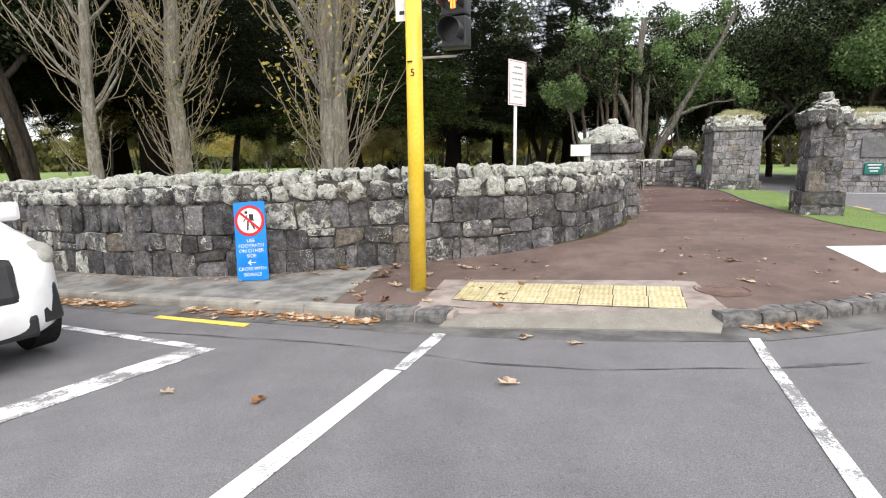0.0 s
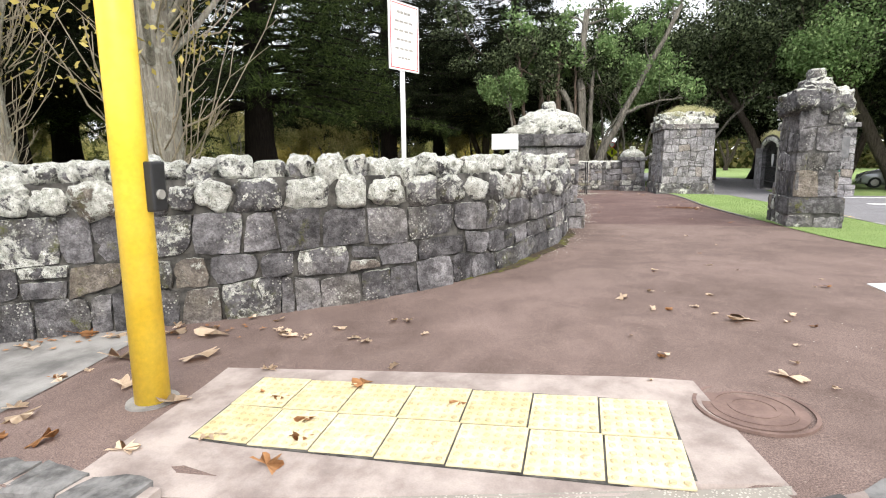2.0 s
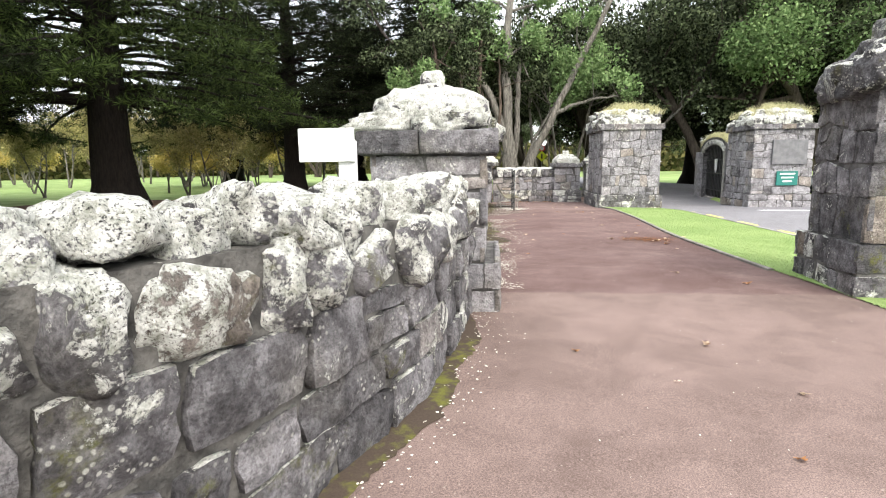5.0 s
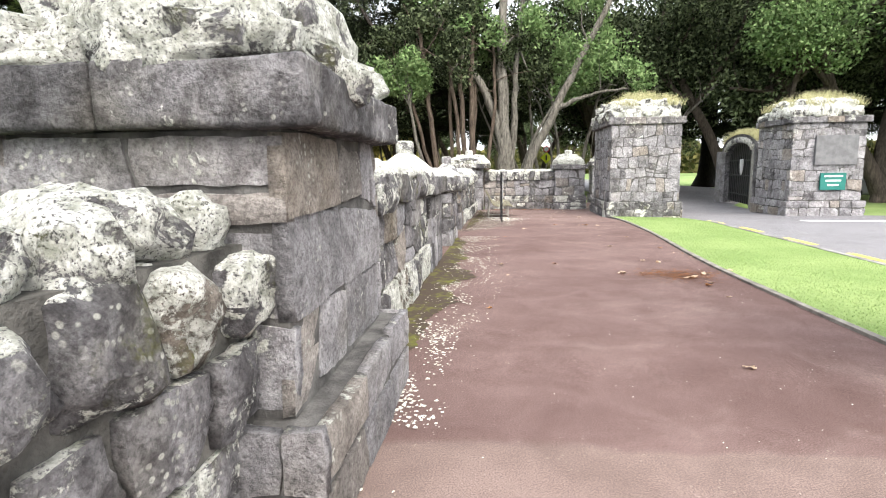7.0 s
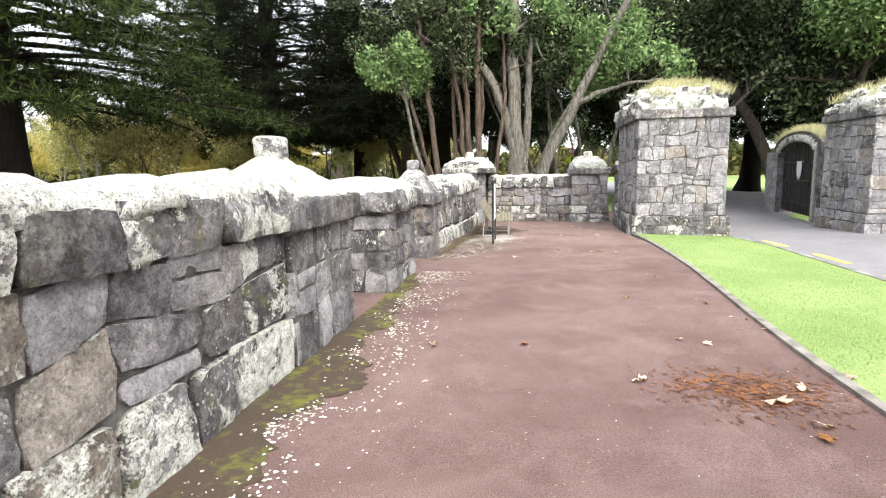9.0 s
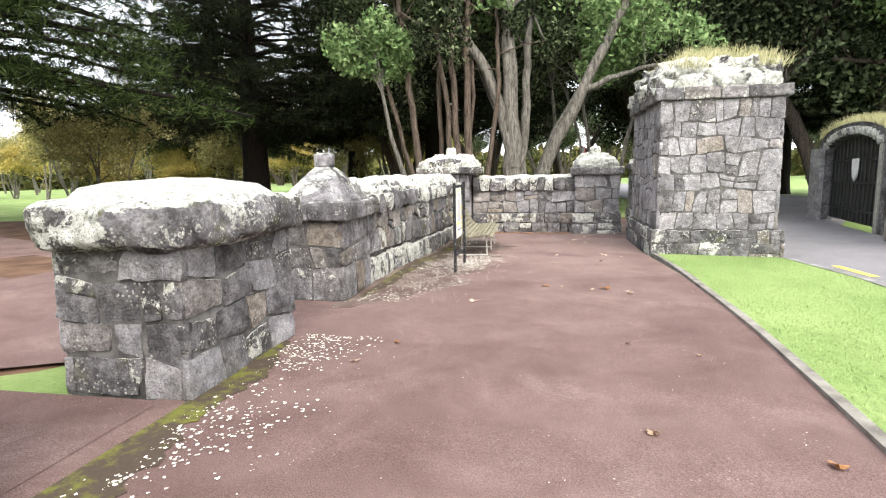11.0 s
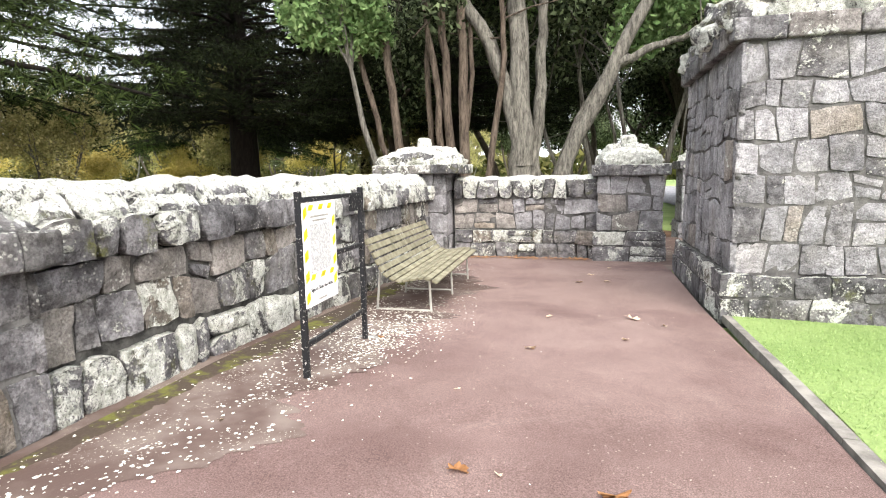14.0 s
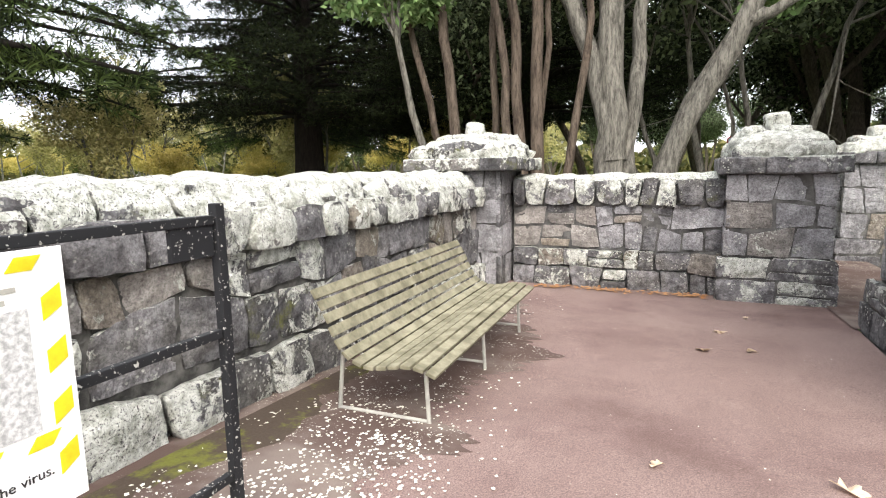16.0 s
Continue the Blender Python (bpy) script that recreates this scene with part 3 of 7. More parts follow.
strip("lawn_verge", lw_l, lw_r, lawn_z, LAWN, "bright green mown lawn strip beside the drive", "lawn")

# ---------------- kerbs ----------------


def block_run(name, line, s0, s1, unit, width, ztop, zbot, material, parent, back=True, rough=0.006, gap=0.008):
    """A run of kerb blocks, each a mesh of its own with worn edges."""
    s, made = s0, []
    while s < s1 - 0.1:
        l = min(unit * random.uniform(0.85, 1.15), s1 - s)
        n, verts, faces = 4, [], []
        prof = [(-0.0, 0), (0.0, 0.75), (0.012, 0.93), (0.035, 1.0), (width, 1.0), (width, 0)]
        for i in range(n + 1):
            si = s + gap / 2 + (l - gap) * i / n
            for d, h in prof:
                q = line.place(si, 0, -d + 0.0)
                zb, zt = zbot(q[0], q[1]), ztop(q[0], q[1])
                j = rough * nz(q[0] * 9, q[1] * 9, h * 5 + d * 40) if h > 0 else 0
                verts.append((q[0] + j, q[1] + j, zb + (zt - zb) * h + j))
        m = len(prof)
        for i in range(n):
            for k in range(m):
                a, b = i * m + k, i * m + (k + 1) % m
                faces.append((a, b, b + m, a + m))
        faces += [tuple(range(m - 1, -1, -1)), tuple(range(n * m, n * m + m))]
        made.append(mesh_object("kerb_block", verts, faces, material(s), parent, smooth=False))
        s += l
    return made


KERB_CONCRETE = plain_material("kerb_concrete", (0.24, 0.23, 0.21), (0.40, 0.385, 0.35), 3.0, 0.9, 100, 0.6)
GUTTER = plain_material("damp_gutter_concrete", (0.085, 0.082, 0.08), (0.19, 0.185, 0.18), 2.4, 0.88, 110, 0.5)
kerb = tagged(empty("kerb"), "concrete and basalt kerb round the street corner", "kerb", "", "structure")
ks_ramp0 = next(s for s in kerb_line.s if kerb_line.at(s)[0] > -1.6)
ks_ramp1 = next(s for s in kerb_line.s if kerb_line.at(s)[0] > 0.86)
ks_basalt = next(s for s in kerb_line.s if kerb_line.at(s)[0] > -2.75)
ks_far = next(s for s in kerb_line.s if kerb_line.at(s)[0] > -20)


def kerb_top(x, y):
    return ground_z(x, y) + 0.012


def kerb_foot(x, y):
    return road_z(x, y) - 0.08


block_run("kerb_block", kerb_line, ks_far, ks_basalt, 0.9, 0.14, kerb_top, kerb_foot, lambda s: KERB_CONCRETE, kerb)
block_run("kerb_block", kerb_line, ks_basalt, ks_ramp0, 0.36, 0.2, kerb_top, kerb_foot, lambda s: KERB_STONE, kerb, gap=0.03, rough=0.03)
block_run("kerb_block", kerb_line, ks_ramp1, ks_ramp1 + 3.2, 0.36, 0.2, kerb_top, kerb_foot, lambda s: KERB_STONE, kerb, gap=0.03, rough=0.03)
block_run("kerb_block", kerb_line, ks_ramp1 + 3.2, kerb_line.length, 0.9, 0.14, lambda x, y: lawn_z(x, y) + 0.01 if y > 9 else kerb_top(x, y), kerb_foot, lambda s: CONCRETE, kerb)
block_run("kerb_block", Line([tuple(p - kerb_line.normal(s) * 0.012) for p, s in zip(kerb_line.p, kerb_line.s)], straight=True), ks_basalt, ks_ramp0 - 0.02, 4, 0.17, lambda x, y: kerb_top(x, y) - 0.012, kerb_foot, lambda s: PINK_CONCRETE, kerb)
block_run("kerb_block", Line([tuple(p - kerb_line.normal(s) * 0.012) for p, s in zip(kerb_line.p, kerb_line.s)], straight=True), ks_ramp1 + 0.02, ks_ramp1 + 3.15, 4, 0.17, lambda x, y: kerb_top(x, y) - 0.012, kerb_foot, lambda s: PINK_CONCRETE, kerb)
# concrete channel in front of the kerb
ch_s = np.linspace(ks_far, ks_ramp1 + 4, 160)
strip("gutter", [kerb_line.place(s, 0, 0.36)[:2] for s in ch_s], [kerb_line.place(s, 0, 0.0)[:2] for s in ch_s], lambda x, y: road_z(x, y) + 0.005, GUTTER, "worn concrete gutter channel", "gutter")
# thin timber-like concrete edging along the lawn
edge_line = Line([(3.78, 14.6), (3.79, 18), (4.07, 22), (4.13, 24.3), (4.24, 26.95)])
EDGE_CONCRETE = plain_material("edging_concrete", (0.12, 0.11, 0.10), (0.25, 0.235, 0.21), 5, 0.9, 90, 0.5)
edging = tagged(empty("lawn_edging"), "narrow grey concrete edging strip beside the lawn", "edging", "", "structure")
block_run("edging_block", edge_line, 0, edge_line.length, 2.4, 0.09, lambda x, y: ground_z(x, y) + 0.025, lambda x, y: ground_z(x, y) - 0.05, lambda s: EDGE_CONCRETE, edging)

# ---------------- crossing ramp ----------------


def quad_slab(name, corners, z, lift, thick, material, parent=None, n=6, label=""):
    """A thin slab over a plan quad (a, b, c, d), following z."""
    a, b, c, d = [np.array(p, float) for p in corners]
    verts, faces = [], []
    for j in range(n + 1):
        for i in range(n + 1):
            u, v = i / n, j / n
            q = (a * (1 - u) + b * u) * (1 - v) + (d * (1 - u) + c * u) * v
            verts.append((q[0], q[1], z(q[0], q[1]) + lift))
    for j in range(n):
        for i in range(n):
            o = j * (n + 1) + i
            faces.append((o, o + 1, o + n + 2, o + n + 1))
    rim = [i for i in range(n + 1)] + [(j + 1) * (n + 1) - 1 for j in range(1, n + 1)] + [n * (n + 1) + i for i in range(n - 1, -1, -1)] + [j * (n + 1) for j in range(n - 1, 0, -1)]
    o = len(verts)
    for r in rim:
        x, y, zz = verts[r]
        verts.append((x, y, zz - thick))
    for i in range(len(rim)):
        k2 = (i + 1) % len(rim)
        faces.append((rim[i], o + i, o + k2, rim[k2]))
    return mesh_object(name, verts, faces, material, parent, label, smooth=False)


ramp = quad_slab("crossing_ramp", [(-2.06, 5.22), (1.04, 5.56), (0.89, 6.58), (-2.13, 6.61)], path_z, 0.006, 0.03, PINK_CONCRETE, n=14)
tagged(ramp, "pale pinkish concrete kerb ramp at the crossing", "kerb ramp", "", "structure")


def lip_z(x, y):
    t = min(1, max(0, (y - 5.0 - 0.035 * x) / (0.46 + 0.104 * x)))
    return (road_z(x, 5.0) + 0.01) * (1 - t) + (path_z(x, 5.475 + 0.139 * x) - 0.002) * t


lip = quad_slab("ramp_lip", [(-1.68, 4.96), (0.9, 5.05), (1.04, 5.61), (-1.62, 5.24)], lip_z, 0.008, 0.06, AGGREGATE, n=10)
tagged(lip, "exposed aggregate concrete lip of the kerb ramp", "kerb ramp", "", "structure")
t0, tu, tv = np.array((0.69, 5.53)), np.array((-0.3505, 0.027)), np.array((0.0, 0.37))


def tactile_mesh():
    bm = bmesh.new()
    box(bm, (-0.171, -0.180, -0.012), (0.171, 0.180, 0.0), bevel=0.004)
    for i in range(6):
        for j in range(6):
            m = Matrix.Translation(((i - 2.5) * 0.056, (j - 2.5) * 0.059, 0.003))
            bmesh.ops.create_cone(bm, cap_ends=True, segments=6, radius1=0.019, radius2=0.012, depth=0.008, matrix=m)
    me = bpy.data.meshes.new("tactile_tile")
    bm.to_mesh(me)
    bm.free()
    me.materials.append(TACTILE)
    me.materials.append(TACTILE_WORN)
    for f in me.polygons:
        f.material_index = 1 if f.center.z > 0.001 else 0
    return me


tile_mesh = tactile_mesh()
bed = quad_slab("tile_bed", [tuple(t0 + tu * 7 + (-0.006, -0.006)), tuple(t0 + (0.006, -0.006)), tuple(t0 + tv * 2 + (0.006, 0.006)), tuple(t0 + tu * 7 + tv * 2 + (-0.006, 0.006))], path_z, 0.0115, 0.012, MORTAR, ramp, 8)
for i in range(7):
    for j in range(2):
        c = t0 + tu * (i + 0.5) + tv * (j + 0.5)
        zc = path_z(c[0], c[1])
        slope = math.degrees(math.atan((path_z(c[0], c[1] + 0.1) - path_z(c[0], c[1] - 0.1)) / 0.2))
        ob = new("tactile_tile", tile_mesh)
        ob.parent = ramp
        across = math.degrees(math.atan((path_z(c[0] + 0.1, c[1]) - path_z(c[0] - 0.1, c[1])) / 0.2))
        ob.matrix_basis = pose(c[0], c[1], zc + 0.018, slope, -across, -2.4)
second = quad_slab("drive_ramp", [(3.0, 7.45), (4.1, 8.15), (4.55, 9.5), (2.95, 9.05)], path_z, 0.008, 0.03, WHITE_PAINT, n=6)
tagged(second, "pale kerb ramp at the drive crossing", "kerb ramp", "", "structure")

# dark tar seam along the edge of the resurfaced road
TAR = plain_material("tar_seam", (0.055, 0.055, 0.058), (0.14, 0.14, 0.145), 6, 0.7, 60, 0.3)
seam = Line([(-6.5, 4.55), (-4.4, 4.45), (-2.44, 4.31), (-1.2, 4.02), (-0.24, 3.93), (0.63, 4.10), (1.8, 4.6), (3.2, 5.5)])
seam_l, seam_r = [], []
for s in np.linspace(0, seam.length, 120):
    w = max(0.002, 0.012 + 0.03 * nz(s * 2.3, 4.4) + 0.012 * nz(s * 9, 1.2))
    c = 0.03 * nz(s * 1.9, 9.1)
    seam_l.append(seam.place(s, 0, c - w)[:2])
    seam_r.append(seam.place(s, 0, c + w)[:2])
strip("tar_seam", seam_r, seam_l, lambda x, y: road_z(x, y) + 0.004, TAR, "dark tar seam across the road surface", "road seam")
# road markings


def marking(corners, material=LINE, label="worn white painted road line"):
    ob = quad_slab("road_marking", corners, road_z, 0.008, 0.004, material, n=8)
    return tagged(ob, label, "road marking", "", "structure")


marking([(-1.90, -2.2), (-1.73, -2.2), (-1.57, 3.66), (-1.72, 3.68)])
marking([(-1.66, 3.70), (-1.55, 3.70), (-1.54, 4.78), (-1.68, 4.78)], LINE_WORN)
marking([(0.86, 0.5), (0.97, 0.5), (1.20, 5.02), (1.11, 5.0)], LINE_WORN)
marking([(-10.0, 5.30), (-10.0, 5.42), (-3.9, 4.10), (-3.9, 3.98)], LINE_WORN)
marking([(-4.35, 0.8), (-3.98, 0.8), (-3.60, 4.0), (-3.92, 4.04)], LINE_WORN)
marking([(-5.4, 5.03), (-3.9, 4.80), (-3.9, 4.91), (-5.4, 5.13)], LINE_YELLOW, "worn yellow painted road line beside the kerb")
for y in (17.2, 19.2, 21.2, 23.2, 25.3):
    marking([(6.32 + 0.012 * y, y), (6.44 + 0.012 * y, y), (6.44 + 0.012 * y, y + 1.0), (6.32 + 0.012 * y, y + 1.0)], LINE_YELLOW, "yellow painted no-parking dash beside the lawn")
marking([(9.0, 25.9), (9.0, 26.3), (14, 25.4), (14, 25.0)])
marking([(9.2, 21.6), (9.2, 22.0), (15, 21.2), (15, 20.8)])

# ---------------- stonework ----------------


def rim_rows(width, n):
    """Positions from -1 to 1 with two rows close to each rim."""
    e1, e2 = min(0.09, 0.009 / width), min(0.34, 0.09 / width)
    inner = np.linspace(-(1 - 2 * e2), 1 - 2 * e2, n - 3)
    return [-1, -(1 - e1)] + [float(v) for v in inner] + [1 - e1, 1]


def stone_patch(parent, place, q, depth, material, seed, nu=10, nv=8, bulge=1.0, soft=0.10, name="stone"):
    """One rounded stone with chipped corners. q: its four corners (s, z) anticlockwise; place(s, z, d) gives the world."""
    rng = random.Random(seed)
    verts, faces = [], []
    w = max(abs(q[1][0] - q[0][0]), 0.05)
    h = max(abs(q[3][1] - q[0][1]), 0.05)
    ua, vb = rim_rows(w, nu), rim_rows(h, nv)
    chip = {(i, j): soft * rng.choice((0.1, 0.3, 0.6, 1.0, 1.9)) for i in (0, 1) for j in (0, 1)}
    tilt_s, tilt_z = rng.uniform(-0.014, 0.014), rng.uniform(-0.014, 0.010)
    for j in range(nv + 1):
        for i in range(nu + 1):
            # crowd the rows towards the rim and take the corners off
            a, b = ua[i], vb[j]
            k = 1 - chip[a > 0, b > 0] * (a * b) ** 2
            a2, b2 = a * k, b * k
            u, v = (a2 + 1) / 2, (b2 + 1) / 2
            s = (q[0][0] * (1 - u) + q[1][0] * u) * (1 - v) + (q[3][0] * (1 - u) + q[2][0] * u) * v
            z = (q[0][1] * (1 - u) + q[1][1] * u) * (1 - v) + (q[3][1] * (1 - u) + q[2][1] * u) * v
            rim = i in (0, nu) or j in (0, nv)
            e = min((1 - abs(a)) * w / 2, (1 - abs(b)) * h / 2)
            d = -0.03 if rim else depth * (0.66 + 0.34 * (1 - math.exp(-e / 0.022)))
            n1 = nz(s * 4.0 + seed * 7.3, z * 4.0, seed * 3.1)
            n2 = nz(s * 13.0, z * 13.0, seed * 5.7)
            if not rim:
                d += bulge * (0.020 * n1 + 0.016 * n2 + 0.009 * nz(s * 34, z * 34, seed) + tilt_s * a + tilt_z * b)
            edge = 0.012 * max(abs(a), abs(b)) ** 3
            verts.append(place(s + edge * (nz(z * 9, seed * 2.2, s * 9) + 0.7 * nz(z * 28, seed, s * 28)), z + edge * (nz(s * 9, seed * 4.1, z * 9) + 0.7 * nz(s * 28, seed, z * 28)), d))
    for j in range(nv):
        for i in range(nu):
            o = j * (nu + 1) + i
            faces.append((o, o + 1, o + nu + 2, o + nu + 1))
    rim = list(range(nu + 1)) + [(j + 1) * (nu + 1) - 1 for j in range(1, nv + 1)] + [nv * (nu + 1) + i for i in range(nu - 1, -1, -1)] + [j * (nu + 1) for j in range(nv - 1, 0, -1)]
    faces.append(tuple(reversed(rim)))
    ob = mesh_object(name, verts, faces, material, parent)
    # an arris between the face and the sides
    me = ob.data
    ring = np.array([(i in (1, nu - 1) or j in (1, nv - 1)) and 0 < i < nu and 0 < j < nv for j in range(nv + 1) for i in range(nu + 1)])
    ev = np.zeros(len(me.edges) * 2, dtype=np.int32)
    me.edges.foreach_get("vertices", ev)
    ev = ev.reshape(-1, 2)
    me.attributes.new("sharp_edge", "BOOLEAN", "EDGE").data.foreach_set("value", ring[ev].all(axis=1))
    return ob


def lay_courses(parent, place, s0, s1, zlo, zhi, shares, width, depth, pick, seed, joint=0.0065, wob=0.04, chop=0.22, lean=0.025, bulge=1.0, soft=0.06):
    """Rubble courses between zlo(s) and zhi(s). shares: heights of the courses as shares; width: mean stone length; pick(course, rng) gives the material."""
    rng = random.Random(seed)
    total = sum(shares)
    cuts = np.cumsum([0] + list(shares)) / total
    n = len(shares)

    def level(i, s):
        lo, hi = zlo(s), zhi(s)
        z = lo + (hi - lo) * cuts[i]
        if 0 < i < n:
            z += wob * nz(s * 1.7, i * 9.1, seed) * 1.6
        return z
    for i in range(n):
        s = s0
        lean_a = 0.0
        while s < s1 - 0.02:
            w = width * rng.uniform(0.6, 1.45)
            if s1 - (s + w) < width * 0.5:
                w = s1 - s
            e = s + w
            lean_b = rng.uniform(-lean, lean) if e < s1 - 0.01 else 0.0
            g = joint * rng.choice((0.25, 0.6, 0.9, 1.3, 1.9))
            a, b = s + g, e - g
            q = [(a + lean_a, level(i, a) + g), (b + lean_b, level(i, b) + g), (b - lean_b, level(i + 1, b) - g), (a - lean_a, level(i + 1, a) - g)]
            q = [(u_ + rng.uniform(-0.012, 0.012), v_ + rng.uniform(-0.014, 0.014)) for u_, v_ in q]
            dd = depth * rng.uniform(0.5, 1.35)
            r = rng.random()
            if r < chop * 0.35 and w > 0.22:
                f = rng.uniform(0.35, 0.65)
                ml = (q[0][0] * (1 - f) + q[3][0] * f, q[0][1] * (1 - f) + q[3][1] * f)
                mr = (q[1][0] * (1 - f) + q[2][0] * f, q[1][1] * (1 - f) + q[2][1] * f)
                stone_patch(parent, place, [q[0], q[1], (mr[0], mr[1] - g), (ml[0], ml[1] - g)], dd, pick(i, rng), rng.random() * 50, bulge=bulge, soft=soft)
                stone_patch(parent, place, [(ml[0], ml[1] + g), (mr[0], mr[1] + g), q[2], q[3]], dd * 0.85, pick(i, rng), rng.random() * 50, bulge=bulge, soft=soft)
            elif r < chop and w > 0.3:
                f = rng.uniform(0.3, 0.7)
                bm_ = (q[0][0] * (1 - f) + q[1][0] * f, q[0][1] * (1 - f) + q[1][1] * f)
                tm_ = (q[3][0] * (1 - f) + q[2][0] * f, q[3][1] * (1 - f) + q[2][1] * f)
                stone_patch(parent, place, [q[0], (bm_[0] - g, bm_[1]), (tm_[0] - g, tm_[1]), q[3]], dd, pick(i, rng), rng.random() * 50, bulge=bulge, soft=soft)
                stone_patch(parent, place, [(bm_[0] + g, bm_[1]), q[1], q[2], (tm_[0] + g, tm_[1])], dd * 0.9, pick(i, rng), rng.random() * 50, bulge=bulge, soft=soft)
            else:
                stone_patch(parent, place, q, dd, pick(i, rng), rng.random() * 50, bulge=bulge, soft=soft)
            s, lean_a = e, lean_b


def ico(sub):
    bm = bmesh.new()
    bmesh.ops.create_icosphere(bm, subdivisions=sub, radius=1)
    co = np.array([v.co[:] for v in bm.verts])
    fa = [tuple(v.index for v in f.verts) for f in bm.faces]
    bm.free()
    return co, fa


ICO = {2: ico(2), 3: ico(3)}


def boulder(parent, centre, size, yaw, material, seed, square=0.62, rough=0.10, sub=3, tilt=(0, 0), name="coping_stone"):
    """A rough rounded boulder. size: full length, depth, height."""
    co, fa = ICO[sub]
    p = np.sign(co) * np.abs(co) ** square
    out = []
    m = pose(*centre, tilt[0], tilt[1], yaw)
    mean = (size[0] * size[1] * size[2]) ** (1 / 3)
    for c in p:
        v = Vector((c[0] * size[0] / 2, c[1] * size[1] / 2, c[2] * size[2] / 2))
        k = v / mean
        d = rough * (1.2 * nz(k[0] * 2.6 + seed, k[1] * 2.6, k[2] * 2.6 + seed) + 0.8 * nz(k[0] * 6 + seed, k[1] * 6, k[2] * 6) + 0.45 * nz(k[0] * 13, k[1] * 13 + seed, k[2] * 13))
        v = v * (1 + d)
        out.append((m @ v)[:])
    return mesh_object(name, out, fa, material, parent)


def swept_core(name, line, s0, s1, front, back, zlo, ztop, parent=None, material=None, ends=True, step=0.3):
    """The mortared heart of a wall along a line; front and back are offsets."""
    n = max(2, int((s1 - s0) / step))
    verts, faces = [], []
    for i in range(n + 1):
        s = s0 + (s1 - s0) * i / n
        lo, hi = zlo(s), ztop(s)
        for d, z in ((front, lo), (front, hi), (back, hi), (back, lo)):
            verts.append(line.place(s, z, d))
    for i in range(n):
        o = i * 4
        for k in range(4):
            faces.append((o + k, o + (k + 1) % 4, o + 4 + (k + 1) % 4, o + 4 + k))
    faces += [(3, 2, 1, 0), (n * 4, n * 4 + 1, n * 4 + 2, n * 4 + 3)]
    return mesh_object(name, verts, faces, material or MORTAR, parent, smooth=False)


def face_place(line, flip=1):
    return lambda s, z, d: line.place(s, z, d * flip)


def pick_from(*pairs):
    mats, weights = [p[0] for p in pairs], [p[1] for p in pairs]
    return lambda i, rng: rng.choices(mats, weights)[0]


BODY_MIX = pick_from((STONE, 6), (STONE_CLEAN, 2), (STONE_SPECK, 2))
SPECK_MIX = pick_from((STONE, 3), (STONE_SPECK, 5), (STONE_CLEAN, 1))
GATE_MIX = pick_from((STONE_CLEAN, 20), (STONE, 3), (STONE_TAN, 1))

# the curved street wall
wall_line = Line(STREET_WALL)
sw0 = next(s for s in wall_line.s if wall_line.at(s)[0] > -15)
sw1 = wall_line.length


def sw_foot(s):
    x, y = wall_line.at(s)
    return ground_z(x, y) - 0.04


def sw_top(s):
    x, y = wall_line.at(s)
    return lerp_table(x, (-40, -15, -12, -8, -4, -2.5, 0.3), (0.0, 0.72, 0.88, 1.03, 1.13, 1.16, 1.17))


wall_street = swept_core("wall_street", wall_line, 0, sw1, 0.0, -0.48, sw_foot, lambda s: sw_top(s) - 0.17)
tagged(wall_street, "curved grey basalt rubble wall with lichen-covered boulder coping", "stone wall", "", "structure")


def sw_mid(s):
    return sw_top(s) - 0.46


lay_courses(wall_street, face_place(wall_line), sw0, sw1, sw_foot, sw_mid, (1.1, 0.8, 1.15), 0.40, 0.045, pick_from((STONE, 6), (STONE_SPECK, 2), (STONE_DARK, 2)), 11, wob=0.06, chop=0.26, joint=0.0075, soft=0.10)
rs = random.Random(5)
s = sw0
while s < sw1 - 0.05:
    w = rs.uniform(0.22, 0.46)
    x, y = wall_line.at(s + w / 2)
    nrm = wall_line.normal(s + w / 2)
    yaw = math.degrees(math.atan2(nrm[1], nrm[0])) + 90
    h = rs.uniform(0.22, 0.32)
    c = (x - nrm[0] * 0.12, y - nrm[1] * 0.12, sw_mid(s) + 0.135)
    boulder(wall_street, c, (w * 0.97, rs.uniform(0.34, 0.48), h * 1.12), yaw, STONE_CAP if rs.random() < 0.5 else STONE_SPECK, rs.random() * 90, 0.58, 0.22, 3, (rs.uniform(-8, 8), rs.uniform(-12, 12)))
    s += w
s = sw0
while s < sw1 - 0.05:
    w = rs.uniform(0.18, 0.31)
    x, y = wall_line.at(s + w / 2)
    nrm = wall_line.normal(s + w / 2)
    yaw = math.degrees(math.atan2(nrm[1], nrm[0])) + 90
    h = rs.uniform(0.19, 0.30)
    c = (x - nrm[0] * 0.20, y - nrm[1] * 0.20, sw_top(s) - h / 2 + rs.uniform(-0.03, 0.03))
    boulder(wall_street, c, (w * 0.98, rs.uniform(0.34, 0.50), h * 1.06), yaw, STONE_CAP, rs.random() * 90, 0.66, 0.26, 3, (rs.uniform(-12, 12), rs.uniform(-18, 18)))
    s += w


